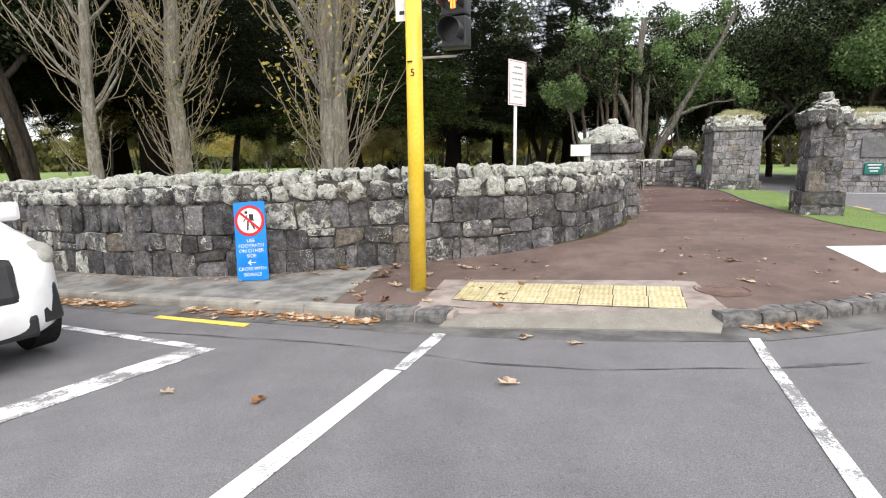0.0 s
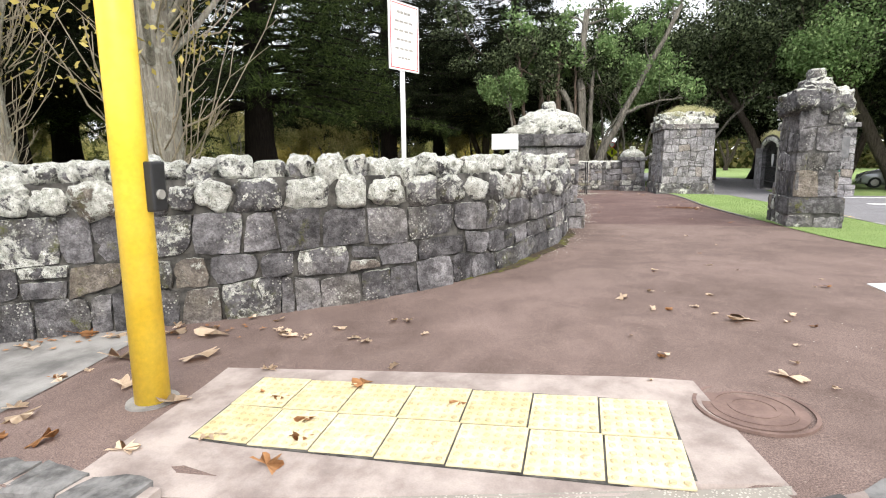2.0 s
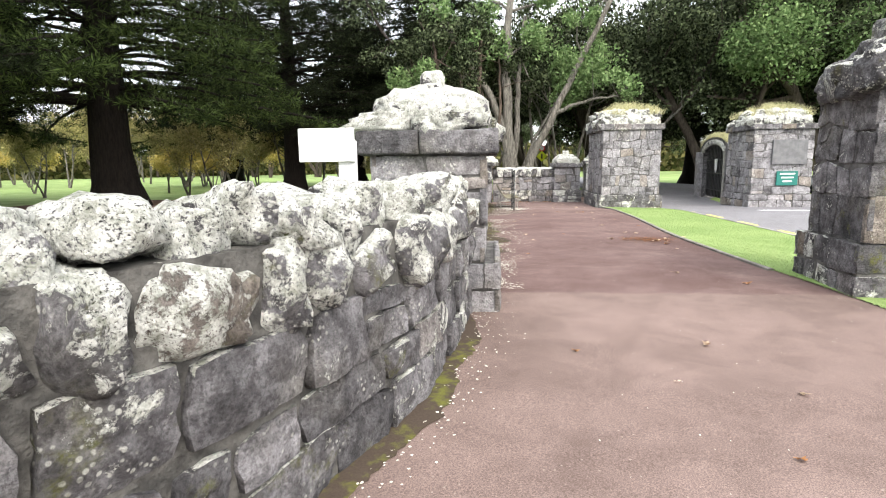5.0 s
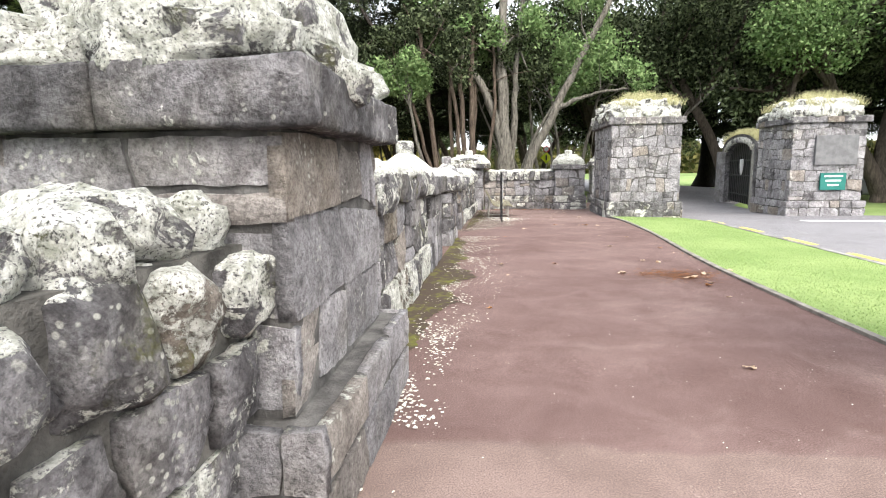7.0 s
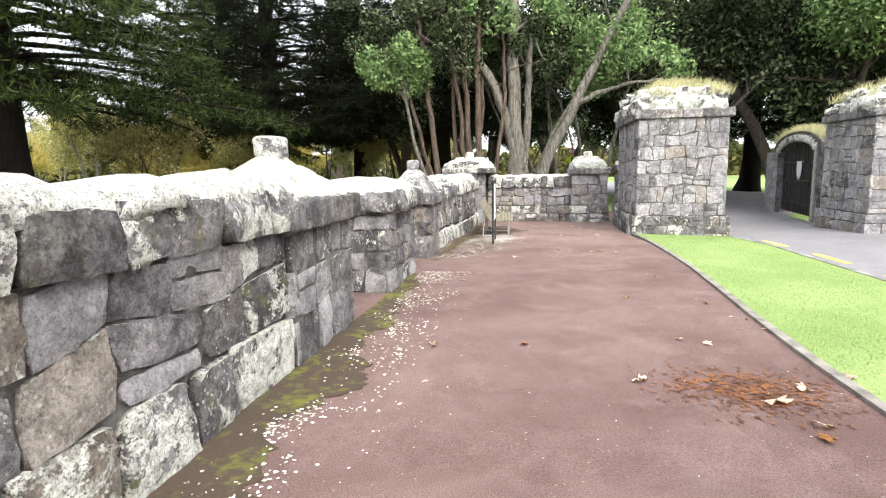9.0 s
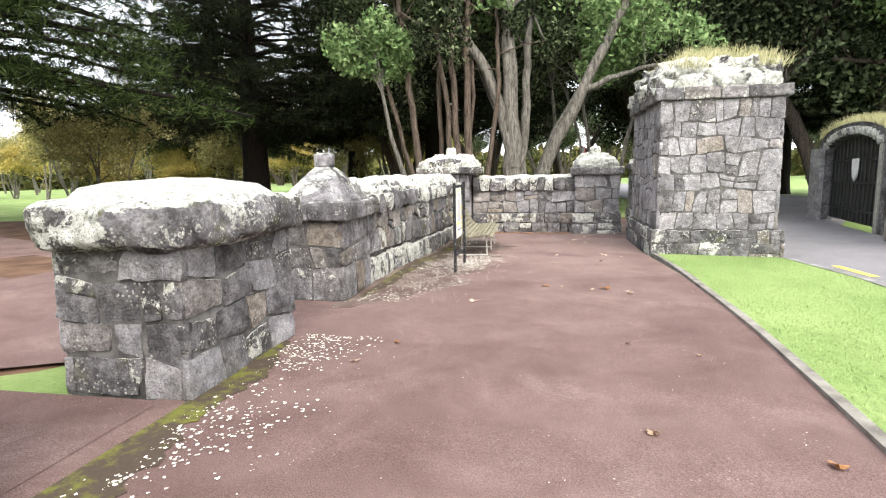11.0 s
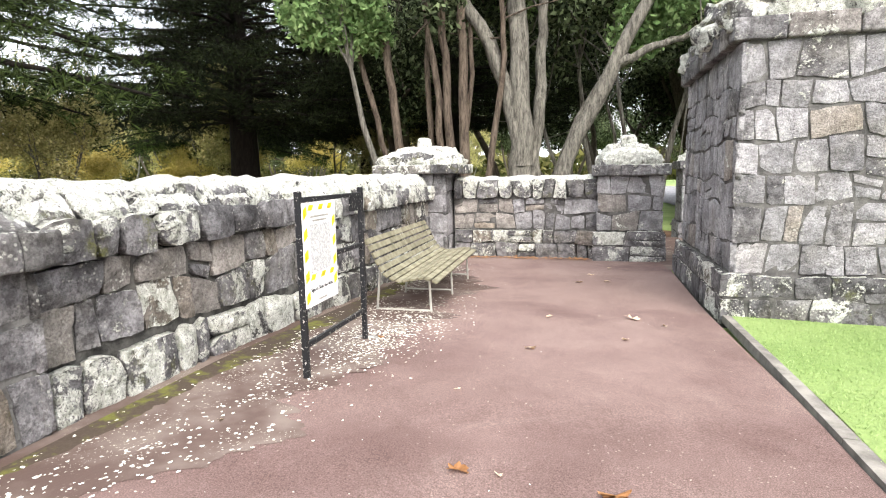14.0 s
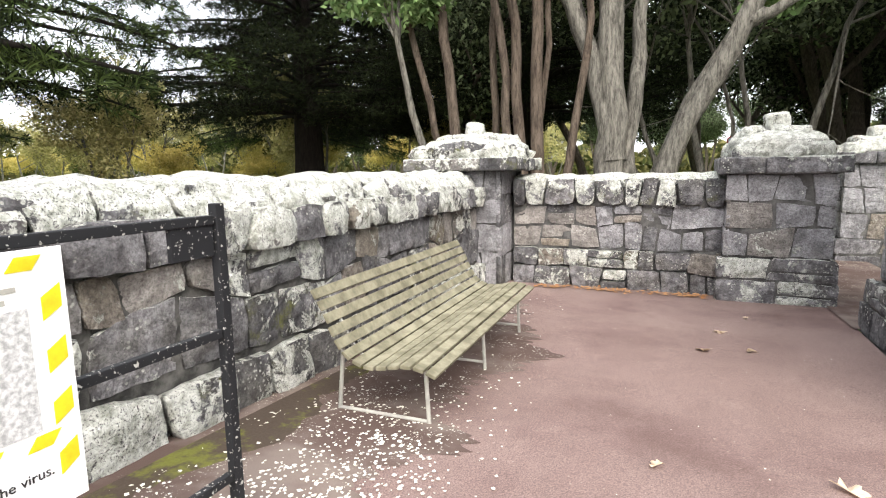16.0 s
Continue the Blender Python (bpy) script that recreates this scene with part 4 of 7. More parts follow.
def pillar(name, x0, x1, y0, y1, zb, ztop, plinth, courses, width, mix, label, out=0.07, faces=(1, 1, 1, 1), seed=1, chop=0.25, kind="", category="stone pillar", plinth_mix=None, depth=0.027, bulge=0.45, mortar=None):
    """A square rubble pillar: mortared core, plinth, and stones on the faces asked for (front -y, right +x, back +y, left -x)."""
    root = tagged(empty(name), label, category, "", kind)
    bm = bmesh.new()
    box(bm, (x0 + 0.024, y0 + 0.024, zb - 0.25), (x1 - 0.024, y1 - 0.024, ztop))
    part("core", bm, mortar or PALE_MORTAR, root)
    zp = zb + plinth
    rect = [(x0, y0), (x1, y0), (x1, y1), (x0, y1)]
    wide = [(x0 - out, y0 - out), (x1 + out, y0 - out), (x1 + out, y1 + out), (x0 - out, y1 + out)]
    if plinth:
        bm = bmesh.new()
        box(bm, (x0 - out + 0.026, y0 - out + 0.026, zb - 0.25), (x1 + out - 0.026, y1 + out - 0.026, zp - 0.02), bevel=0.02)
        part("plinth", bm, mortar or PALE_MORTAR, root)
    for f in range(4):
        if not faces[f]:
            continue
        ln = Line([rect[f], rect[(f + 1) % 4]], straight=True)
        pl = (lambda l: (lambda s, z, d: l.place(s, z, d - 0.03)))(ln)
        lay_courses(root, pl, 0.0, ln.length, lambda s: zp, lambda s: ztop, courses, width, depth, mix, seed * 10 + f, joint=0.006, wob=0.085, chop=chop, lean=0.03, bulge=bulge, soft=0.045)
        if plinth:
            lw = Line([wide[f], wide[(f + 1) % 4]], straight=True)
            plw = (lambda l: (lambda s, z, d: l.place(s, z, d - 0.03)))(lw)
            lay_courses(root, plw, 0.0, lw.length, lambda s: zb - 0.04, lambda s: zp, (1,) if plinth < 0.34 else (1.1, 0.9), width * 1.3, depth, plinth_mix or mix, seed * 10 + f + 5, joint=0.006, wob=0.035, chop=chop, bulge=bulge, soft=0.06)
    return root


def cap_band(root, x0, x1, y0, y1, z0, z1, material, piece=0.45, seed=3, name="cap_block"):
    """A course of dressed blocks round the top."""
    rng = random.Random(seed)
    for axis, lo, hi, fixed in (("x", x0, x1, (y0, y0 + 0.2)), ("x", x0, x1, (y1 - 0.2, y1)), ("y", y0 + 0.2, y1 - 0.2, (x0, x0 + 0.2)), ("y", y0 + 0.2, y1 - 0.2, (x1 - 0.2, x1))):
        a = lo
        while a < hi - 0.02:
            b = a + piece * rng.uniform(0.75, 1.3)
            if hi - b < piece * 0.5:
                b = hi
            j = rng.uniform(-0.008, 0.008)
            bm = bmesh.new()
            if axis == "x":
                box(bm, (a + 0.004, fixed[0] + j, z0), (b - 0.004, fixed[1] + j, z1 + j), bevel=0.022)
            else:
                box(bm, (fixed[0] + j, a + 0.004, z0), (fixed[1] + j, b - 0.004, z1 + j), bevel=0.022)
            bmesh.ops.subdivide_edges(bm, edges=[e for e in bm.edges if e.calc_length() > 0.12], cuts=3, use_grid_fill=True)
            for v in bm.verts:
                v.co += Vector((nz(v.co.x * 9, v.co.y * 9, v.co.z * 9), nz(v.co.y * 9 + 4, v.co.x * 9, v.co.z * 9), nz(v.co.z * 9, v.co.x * 9 + 9, v.co.y * 9))) * 0.013
            part(name, bm, material, root, smooth=True)
            a = b
    bm = bmesh.new()
    box(bm, (x0 + 0.1, y0 + 0.1, z0 + 0.01), (x1 - 0.1, y1 - 0.1, z1 - 0.02))
    part("cap_bed", bm, MORTAR, root)


def rock_top(root, x0, x1, y0, y1, z0, z1, material, seed, knob=0.0, rings=3, size=0.3, flat=0.0, mound=None):
    """Rough rocks heaped into a low pyramid, with a mortared mound inside and a knob stone on top."""
    rng = random.Random(seed)
    cx, cy, hx, hy = (x0 + x1) / 2, (y0 + y1) / 2, (x1 - x0) / 2, (y1 - y0) / 2
    boulder(root, (cx, cy, z0 + (z1 - z0) * 0.36), (hx * 1.92, hy * 1.92, (z1 - z0) * 1.2), 0, mound or material, seed, 0.74, 0.12, 3, name="cap_mound")
    for r in range(rings):
        f = 1 - (r + 0.5) / rings * (1 - flat)
        zz = z0 + (z1 - z0) * (r + 0.42) / rings
        rx, ry = max(hx * f - size * 0.30, 0.02), max(hy * f - size * 0.30, 0.02)
        per = 4 * (rx + ry)
        n = max(3, int(per / (size * 0.85)))
        for i in range(n):
            a = (i + rng.uniform(-0.2, 0.2)) / n * per
            if a < 2 * rx:
                px, py = cx - rx + a, cy - ry
            elif a < 2 * rx + 2 * ry:
                px, py = cx + rx, cy - ry + (a - 2 * rx)
            elif a < 4 * rx + 2 * ry:
                px, py = cx + rx - (a - 2 * rx - 2 * ry), cy + ry
            else:
                px, py = cx - rx, cy + ry - (a - 4 * rx - 2 * ry)
            k = rng.uniform(0.8, 1.25) * size
            boulder(root, (px, py, zz), (k * 1.15, k * 0.9, (z1 - z0) / rings * 1.35), rng.uniform(0, 90), material, rng.random() * 60, 0.62, 0.30, 3, (rng.uniform(-15, 15), rng.uniform(-15, 15)), name="cap_rock")
    if knob:
        boulder(root, (cx, cy, z1 + knob * 0.35), (knob * 1.35, knob * 1.35, knob * 1.3), 12, material, seed + 3, 0.5, 0.10, 3, name="knob_stone")


def pyramid_top(root, x0, x1, y0, y1, z0, z1, knob, material, seed):
    """A mortared stone pyramid with rounded ridges and a square knob."""
    bm = bmesh.new()
    cx, cy = (x0 + x1) / 2, (y0 + y1) / 2
    n = 9
    hx, hy = (x1 - x0) / 2, (y1 - y0) / 2
    rows_ = []
    for j in range(n + 1):
        f = j / n
        k = 1 - f * 0.80
        zz = z0 + (z1 - z0) * (f ** 0.9)
        ring = []
        for i in range(32):
            a = 2 * math.pi * (i + 0.5) / 32
            c, s_ = math.cos(a), math.sin(a)
            q = 1 / max(abs(c), abs(s_)) * 0.9 + 0.1
            x, y = cx + hx * k * c * q, cy + hy * k * s_ * q
            d = 0.03 * nz(x * 6, y * 6, zz * 6 + seed) + 0.012 * nz(x * 18, y * 18, zz * 18)
            ring.append(bm.verts.new((x + d, y + d, zz + d)))
        rows_.append(ring)
    for j in range(n):
        for i in range(32):
            bm.faces.new((rows_[j][i], rows_[j][(i + 1) % 32], rows_[j + 1][(i + 1) % 32], rows_[j + 1][i]))
    bm.faces.new(rows_[-1])
    bm.faces.new(list(reversed(rows_[0])))
    part("cap_pyramid", bm, material, root, smooth=True)
    boulder(root, (cx, cy, z1 + knob * 0.42), (knob * 1.35, knob * 1.3, knob * 1.1), 8, material, seed + 3, 0.4, 0.07, 3, name="knob_stone")


# corner pillar where the street wall ends
p1 = pillar("stone_pillar", -0.60, 0.42, 12.75, 14.05, 0.0, 1.36, 0.42, (1.0, 1.1, 0.9), 0.46, pick_from((STONE_CLEAN, 7), (STONE_TAN, 3)), "square basalt rubble pillar topped with pale lichened rocks", seed=3, out=0.13)
cap_band(p1, -0.70, 0.52, 12.67, 14.12, 1.36, 1.56, STONE, 0.5, 5)
rock_top(p1, -0.66, 0.46, 12.69, 14.1, 1.55, 1.98, STONE_CAP, 8, 0.17, 3, 0.40, 0.28)

# tall free-standing pillar beside the lawn
p2 = pillar("stone_pillar", 3.94, 4.57, 13.30, 14.42, -0.12, 1.94, 0.62, (1.1, 0.8, 0.9, 0.9), 0.34, pick_from((STONE, 4), (STONE_DARK, 4), (STONE_SPECK, 1)), "tall weathered basalt pillar standing on the lawn edge", seed=4, out=0.09)
rock_top(p2, 3.88, 4.63, 13.24, 14.48, 1.93, 2.20, STONE_SPECK, 9, 0.0, 1, 0.36, 1.0)
rock_top(p2, 4.0, 4.51, 13.4, 14.3, 2.15, 2.42, STONE_SPECK, 10, 0.18, 2, 0.26, 0.5)
p2.matrix_basis = pose(4.2, 13.8, 0, 0, 0, -6) @ pose(-4.2, -13.8, 0)

# path wall, between the corner pillar and the first pier
wb = Line([(0.19, 14.0), (0.19, 17.5)], straight=True)


def gz_b(s):
    return ground_z(0.3, 14.0 + s) - 0.04


wall_path = swept_core("wall_path", wb, 0, wb.length, 0.0, -0.55, gz_b, lambda s: 1.12)
tagged(wall_path, "grey basalt rubble wall with thick white-crusted coping", "stone wall", "", "structure")
lay_courses(wall_path, lambda s, z, d: wb.place(s, z, d + 0.03), 0.03, wb.length, gz_b, lambda s: 0.36, (1,), 0.42, 0.05, pick_from((STONE_SPECK, 5), (STONE_CAP, 4), (STONE, 1)), 21, wob=0.06, chop=0.1, soft=0.10)
lay_courses(wall_path, face_place(wb), 0.03, wb.length, lambda s: 0.35 + 0.06 * nz(s * 1.9, 3.3), lambda s: 0.93, (1.15, 0.85), 0.40, 0.035, pick_from((STONE, 3), (STONE_SPECK, 3), (STONE_CLEAN, 3)), 23, wob=0.10, chop=0.4)
lay_courses(wall_path, lambda s, z, d: wb.place(s, z, d + 0.02), 0.03, wb.length, lambda s: 0.92, lambda s: 1.2, (1,), 0.44, 0.09, pick_from((STONE_SPECK, 2), (STONE_DARK, 2)), 22, chop=0.0)


def coping_bank(parent, line, s0, s1, ztop, zlow, front, back, material, seed, name="coping_crust", step=0.12):
    """The rounded mortared top of a wall."""
    n, m = max(3, int((s1 - s0) / step)), 12
    verts, faces = [], []
    for i in range(n + 1):
        s_ = s0 + (s1 - s0) * i / n
        for k in range(m + 1):
            a = math.pi * k / m
            d = (front + back) / 2 + (front - back) / 2 * math.copysign(abs(math.cos(a)) ** 0.6, math.cos(a))
            z = zlow(s_) + (ztop(s_) - zlow(s_)) * abs(math.sin(a)) ** 0.7
            j = 0.06 * nz(s_ * 3.5 + seed, d * 4, z * 3) + 0.03 * nz(s_ * 9, d * 9, z * 9 + seed)
            q = line.place(s_, z + j, d + j * 0.7)
            verts.append(q)
    for i in range(n):
        for k in range(m):
            o = i * (m + 1) + k
            faces.append((o, o + m + 1, o + m + 2, o + 1))
        faces.append((i * (m + 1), i * (m + 1) + m, (i + 1) * (m + 1) + m, (i + 1) * (m + 1)))
    faces += [tuple(range(m + 1)), tuple(reversed(range(n * (m + 1), (n + 1) * (m + 1))))]
    return mesh_object(name, verts, faces, material, parent)


coping_bank(wall_path, wb, -0.02, wb.length, lambda s: 1.29, lambda s: 1.12, 0.06, -0.55, STONE_WHITE, 4)

pier_a = pillar("stone_pier", -0.55, 0.27, 17.5, 18.72, ground_z(0, 18), 0.92, 0.0, (1, 0.85, 0.8), 0.42, pick_from((STONE, 4), (STONE_CLEAN, 3)), "basalt rubble pier with pyramid cap and lichened knob", seed=6)
cap_band(pier_a, -0.63, 0.34, 17.42, 18.8, 0.91, 1.12, STONE_DARK, 0.4, 7)
pyramid_top(pier_a, -0.59, 0.30, 17.47, 18.75, 1.10, 1.42, 0.17, STONE_WHITE, 2)

pier_b = pillar("stone_pier", -0.58, 0.29, 19.92, 21.28, ground_z(0, 20.5), 0.86, 0.0, (1, 0.9, 0.95, 0.9), 0.40, pick_from((STONE, 3), (STONE_SPECK, 3), (STONE_CLEAN, 4)), "basalt rubble pier with rounded lichened boulder coping", seed=7)
lnb = Line([(-0.68, 19.84), (0.38, 19.84), (0.38, 21.36), (-0.68, 21.36), (-0.68, 19.84)], straight=True)
rb = random.Random(17)
for k in range(14):
    sc = (k + 0.5) / 14 * lnb.length
    qx, qy = lnb.at(sc)
    cxv, cyv = -0.15, 20.6
    boulder(pier_b, (qx + (cxv - qx) * 0.25, qy + (cyv - qy) * 0.22, 0.97), (rb.uniform(0.42, 0.6), rb.uniform(0.36, 0.46), rb.uniform(0.26, 0.32)), 0 if abs(qy - cyv) > 0.6 else 90, STONE_SPECK, rb.random() * 40, 0.6, 0.14, 3)
boulder(pier_b, (-0.15, 20.6, 1.0), (1.15, 1.45, 0.48), 0, STONE_WHITE, 33, 0.75, 0.08, 3, name="coping_crust")

pier_c = pillar("stone_pier", -0.42, 0.27, 22.47, 23.35, ground_z(0, 22.9), 0.77, 0.0, (1.15, 0.75, 0.95), 0.38, pick_from((STONE_DARK, 3), (STONE, 6)), "dark basalt pier with pyramid cap beside the gap", seed=8, chop=0.15)
cap_band(pier_c, -0.50, 0.35, 22.39, 23.43, 0.77, 0.96, STONE, 0.42, 9)
pyramid_top(pier_c, -0.47, 0.32, 22.42, 23.40, 0.94, 1.33, 0.15, STONE, 6)

# the long wall behind the bench
wc = Line([(0.14, 23.35), (0.16, 30.5)], straight=True)


def gz_c(s):
    return ground_z(0.3, 23.35 + s) - 0.04


wall_bench = swept_core("wall_bench", wc, 0, wc.length, 0.0, -0.55, gz_c, lambda s: 0.97)
tagged(wall_bench, "basalt rubble wall with white lichen behind a bench", "stone wall", "", "structure")
lay_courses(wall_bench, lambda s, z, d: wc.place(s, z, d + 0.06), 0.0, wc.length, gz_c, lambda s: gz_c(s) + 0.35 + 0.05 * nz(s * 2.2, 1.7), (1,), 0.33, 0.07, pick_from((STONE_SPECK, 3), (STONE_CAP, 5), (STONE, 1)), 31, wob=0.06, chop=0.25, soft=0.13, joint=0.01)
lay_courses(wall_bench, face_place(wc), 0.0, wc.length, lambda s: gz_c(s) + 0.36, lambda s: 0.75, (1.2, 0.9), 0.36, 0.04, pick_from((STONE, 4), (STONE_TAN, 3), (STONE_SPECK, 3)), 32, wob=0.10, chop=0.45, soft=0.08)
lay_courses(wall_bench, lambda s, z, d: wc.place(s, z, d + 0.05), 0.0, wc.length, lambda s: 0.74, lambda s: 1.0, (1,), 0.31, 0.08, pick_from((STONE_SPECK, 3), (STONE_CAP, 2), (STONE, 2)), 33, chop=0.0, soft=0.13, joint=0.010)
lay_courses(wall_bench, lambda s, z, d: wc.place(s, z, d - 0.01 - max(0, z - 1.0) * 0.7), 0.0, wc.length, lambda s: 0.95, lambda s: 1.16, (1,), 0.3, 0.08, pick_from((STONE_CAP, 3), (STONE_WHITE, 3)), 34, chop=0.1)
coping_bank(wall_bench, wc, 0, wc.length, lambda s: 1.19, lambda s: 1.0, -0.02, -0.56, STONE_WHITE, 14)

corner = pillar("stone_pier", -0.56, 0.49, 30.5, 31.5, -0.30, 1.2, 0.0, (1, 1, 0.9, 0.8), 0.36, pick_from((STONE_CLEAN, 5), (STONE, 2)), "basalt corner pier with domed lichened cap", seed=9)
cap_band(corner, -0.80, 0.74, 30.3, 31.7, 1.2, 1.36, STONE_SPECK, 0.5, 10)
rock_top(corner, -0.74, 0.68, 30.36, 31.64, 1.33, 1.66, STONE_CAP, 21, 0.19, 2, 0.30, 0.42)

wd = Line([(0.52, 31.0), (3.05, 30.98)], straight=True)
wall_end = swept_core("wall_end", wd, 0, wd.length, 0.008, -0.5, lambda s: -0.34, lambda s: 1.05, material=PALE_MORTAR)
tagged(wall_end, "low basalt rubble end wall with lichened coping", "stone wall", "", "structure")
lay_courses(wall_end, lambda s, z, d: wd.place(s, z, d + 0.06), 0, wd.length, lambda s: -0.34, lambda s: 0.19, (1.1, 0.9), 0.33, 0.05, SPECK_MIX, 41, wob=0.07, chop=0.3)
lay_courses(wall_end, face_place(wd), 0, wd.length, lambda s: 0.19, lambda s: 0.75, (1, 0.9), 0.33, 0.035, pick_from((STONE_CLEAN, 4), (STONE, 1), (STONE_TAN, 5)), 42, wob=0.09, chop=0.4)
lay_courses(wall_end, lambda s, z, d: wd.place(s, z, d + 0.04), 0, wd.length, lambda s: 0.74, lambda s: 1.09, (1,), 0.28, 0.08, pick_from((STONE_CAP, 3), (STONE_SPECK, 4)), 43, chop=0.1, soft=0.14, joint=0.01)
coping_bank(wall_end, wd, 0, wd.length, lambda s: 1.13, lambda s: 0.98, 0.02, -0.5, STONE_WHITE, 24)

s3 = pillar("stone_pier", 3.03, 4.08, 30.72, 31.72, -0.30, 1.12, 0.5, (1, 0.9, 0.9), 0.34, pick_from((STONE_CLEAN, 5), (STONE_TAN, 3)), "basalt end pier with lichened pyramid cap and knob", seed=10, out=0.06, plinth_mix=SPECK_MIX)
cap_band(s3, 2.95, 4.18, 30.63, 31.81, 1.12, 1.30, STONE, 0.45, 11)
rock_top(s3, 3.02, 4.06, 30.69, 31.75, 1.27, 1.62, STONE_CAP, 22, 0.18, 2, 0.28, 0.42)
s4 = pillar("stone_pier", 4.92, 5.9, 34.3, 35.2, -0.46, 1.22, 0.5, (1, 0.9, 0.9), 0.34, pick_from((STONE_CLEAN, 4), (STONE, 3)), "basalt pier with lichened cap half hidden behind the gate pillar", seed=12, out=0.06)
cap_band(s4, 4.84, 5.98, 34.22, 35.28, 1.22, 1.40, STONE, 0.45, 12)
rock_top(s4, 4.9, 5.92, 34.28, 35.22, 1.37, 1.64, STONE_CAP, 23, 0.18, 2, 0.28, 0.42)

# the two gate pillars
g1 = pillar("gate_pillar", 4.21, 6.14, 27.05, 29.8, -0.27, 2.36, 0.46, (0.9, 1.3, 0.8, 1.2, 0.75, 1.0, 1.15), 0.31, GATE_MIX, "massive grey basalt gate pillar with grassy rock top", out=0.09, faces=(1, 1, 0, 1), seed=13, chop=0.5, category="gate pillar", plinth_mix=pick_from((STONE, 3), (STONE_SPECK, 2)))
cap_band(g1, 4.13, 6.23, 27.0, 29.88, 2.36, 2.56, STONE, 0.5, 13)
rock_top(g1, 4.17, 6.19, 27.04, 29.84, 2.53, 3.02, STONE_CAP, 31, 0.0, 2, 0.46, 0.8)
g2 = pillar("gate_pillar", 9.58, 11.6, 28.1, 30.25, -0.34, 2.36, 0.46, (0.9, 1, 1, 1, 0.95, 0.9, 0.85, 0.5), 0.34, GATE_MIX, "massive basalt gate pillar with a plaque and grassy top", out=0.09, faces=(1, 0, 0, 1), seed=14, category="gate pillar")
cap_band(g2, 9.5, 11.68, 28.02, 30.33, 2.36, 2.54, STONE, 0.5, 14)
rock_top(g2, 9.54, 11.64, 28.06, 30.29, 2.51, 3.05, STONE_CAP, 32, 0.0, 2, 0.50, 0.65)
bm = bmesh.new()
box(bm, (10.2, 28.03, 1.15), (11.35, 28.12, 2.0), bevel=0.012)
part("plaque", bm, BRONZE, g2, "plain grey bronze memorial plaque")
bm = bmesh.new()
box(bm, (10.4, 28.04, 0.42), (11.1, 28.10, 0.92), bevel=0.008)
gs = part("green_notice", bm, GREEN_SIGN, g2, "small green notice with white lettering bars")
for i, w in enumerate((0.5, 0.42, 0.3)):
    bm = bmesh.new()
    box(bm, (10.75 - w / 2, 28.03, 0.80 - 0.13 * i), (10.75 + w / 2, 28.036, 0.85 - 0.13 * i))
    part("lettering_bar", bm, WHITE_PAINT, gs)

# ---------------- trees ----------------


def tube(verts, faces, pts, radii, sides=8):
    """Adds a tapered tube through pts."""
    o = len(verts)
    n = len(pts)
    up = Vector((0.31, 0.17, 0.93))
    for i in range(n):
        a, b = Vector(pts[max(i - 1, 0)]), Vector(pts[min(i + 1, n - 1)])
        d = (b - a).normalized()
        u = d.cross(up if abs(d.dot(up)) < 0.95 else Vector((1, 0, 0))).normalized()
        v = d.cross(u)
        for k in range(sides):
            t = 2 * math.pi * k / sides
            r = radii[i] * (1 + 0.10 * math.sin(3 * t + i))
            p = Vector(pts[i]) + u * (r * math.cos(t)) + v * (r * math.sin(t))
            verts.append(p[:])
    for i in range(n - 1):
        for k in range(sides):
            k2 = (k + 1) % sides
            faces.append((o + i * sides + k, o + i * sides + k2, o + (i + 1) * sides + k2, o + (i + 1) * sides + k))
    faces.append(tuple(o + (n - 1) * sides + k for k in range(sides)))


def leaf_cloud(centres, size, rng, aspect=0.45, normals=None):
    """One mesh of many small folded leaves; centres is an (n, 3) array."""
    n = len(centres)
    a = rng.normal(size=(n, 3))
    if normals is not None:
        a = a * 0.35 + normals
    a /= np.linalg.norm(a, axis=1, keepdims=True)
    b = rng.normal(size=(n, 3))
    b -= a * np.sum(a * b, axis=1, keepdims=True)
    b /= np.linalg.norm(b, axis=1, keepdims=True)
    s = size * rng.uniform(0.6, 1.3, size=(n, 1))
    v = np.stack([centres - a * s, centres + b * s * aspect, centres + a * s, centres - b * s * aspect], 1).reshape(-1, 3)
    return v


def cloud_object(name, v, material, parent):
    me = bpy.data.meshes.new(name)
    n = len(v) // 4
    me.vertices.add(len(v))
    me.vertices.foreach_set("co", v.ravel().astype(np.float32))
    me.loops.add(n * 4)
    me.loops.foreach_set("vertex_index", np.arange(n * 4, dtype=np.int32))
    me.polygons.add(n)
    me.polygons.foreach_set("loop_start", np.arange(0, n * 4, 4, dtype=np.int32))
    me.update(calc_edges=True)
    me.validate()
    me.materials.append(material)
    ob = new(name, me)
    ob.parent = parent
    return ob


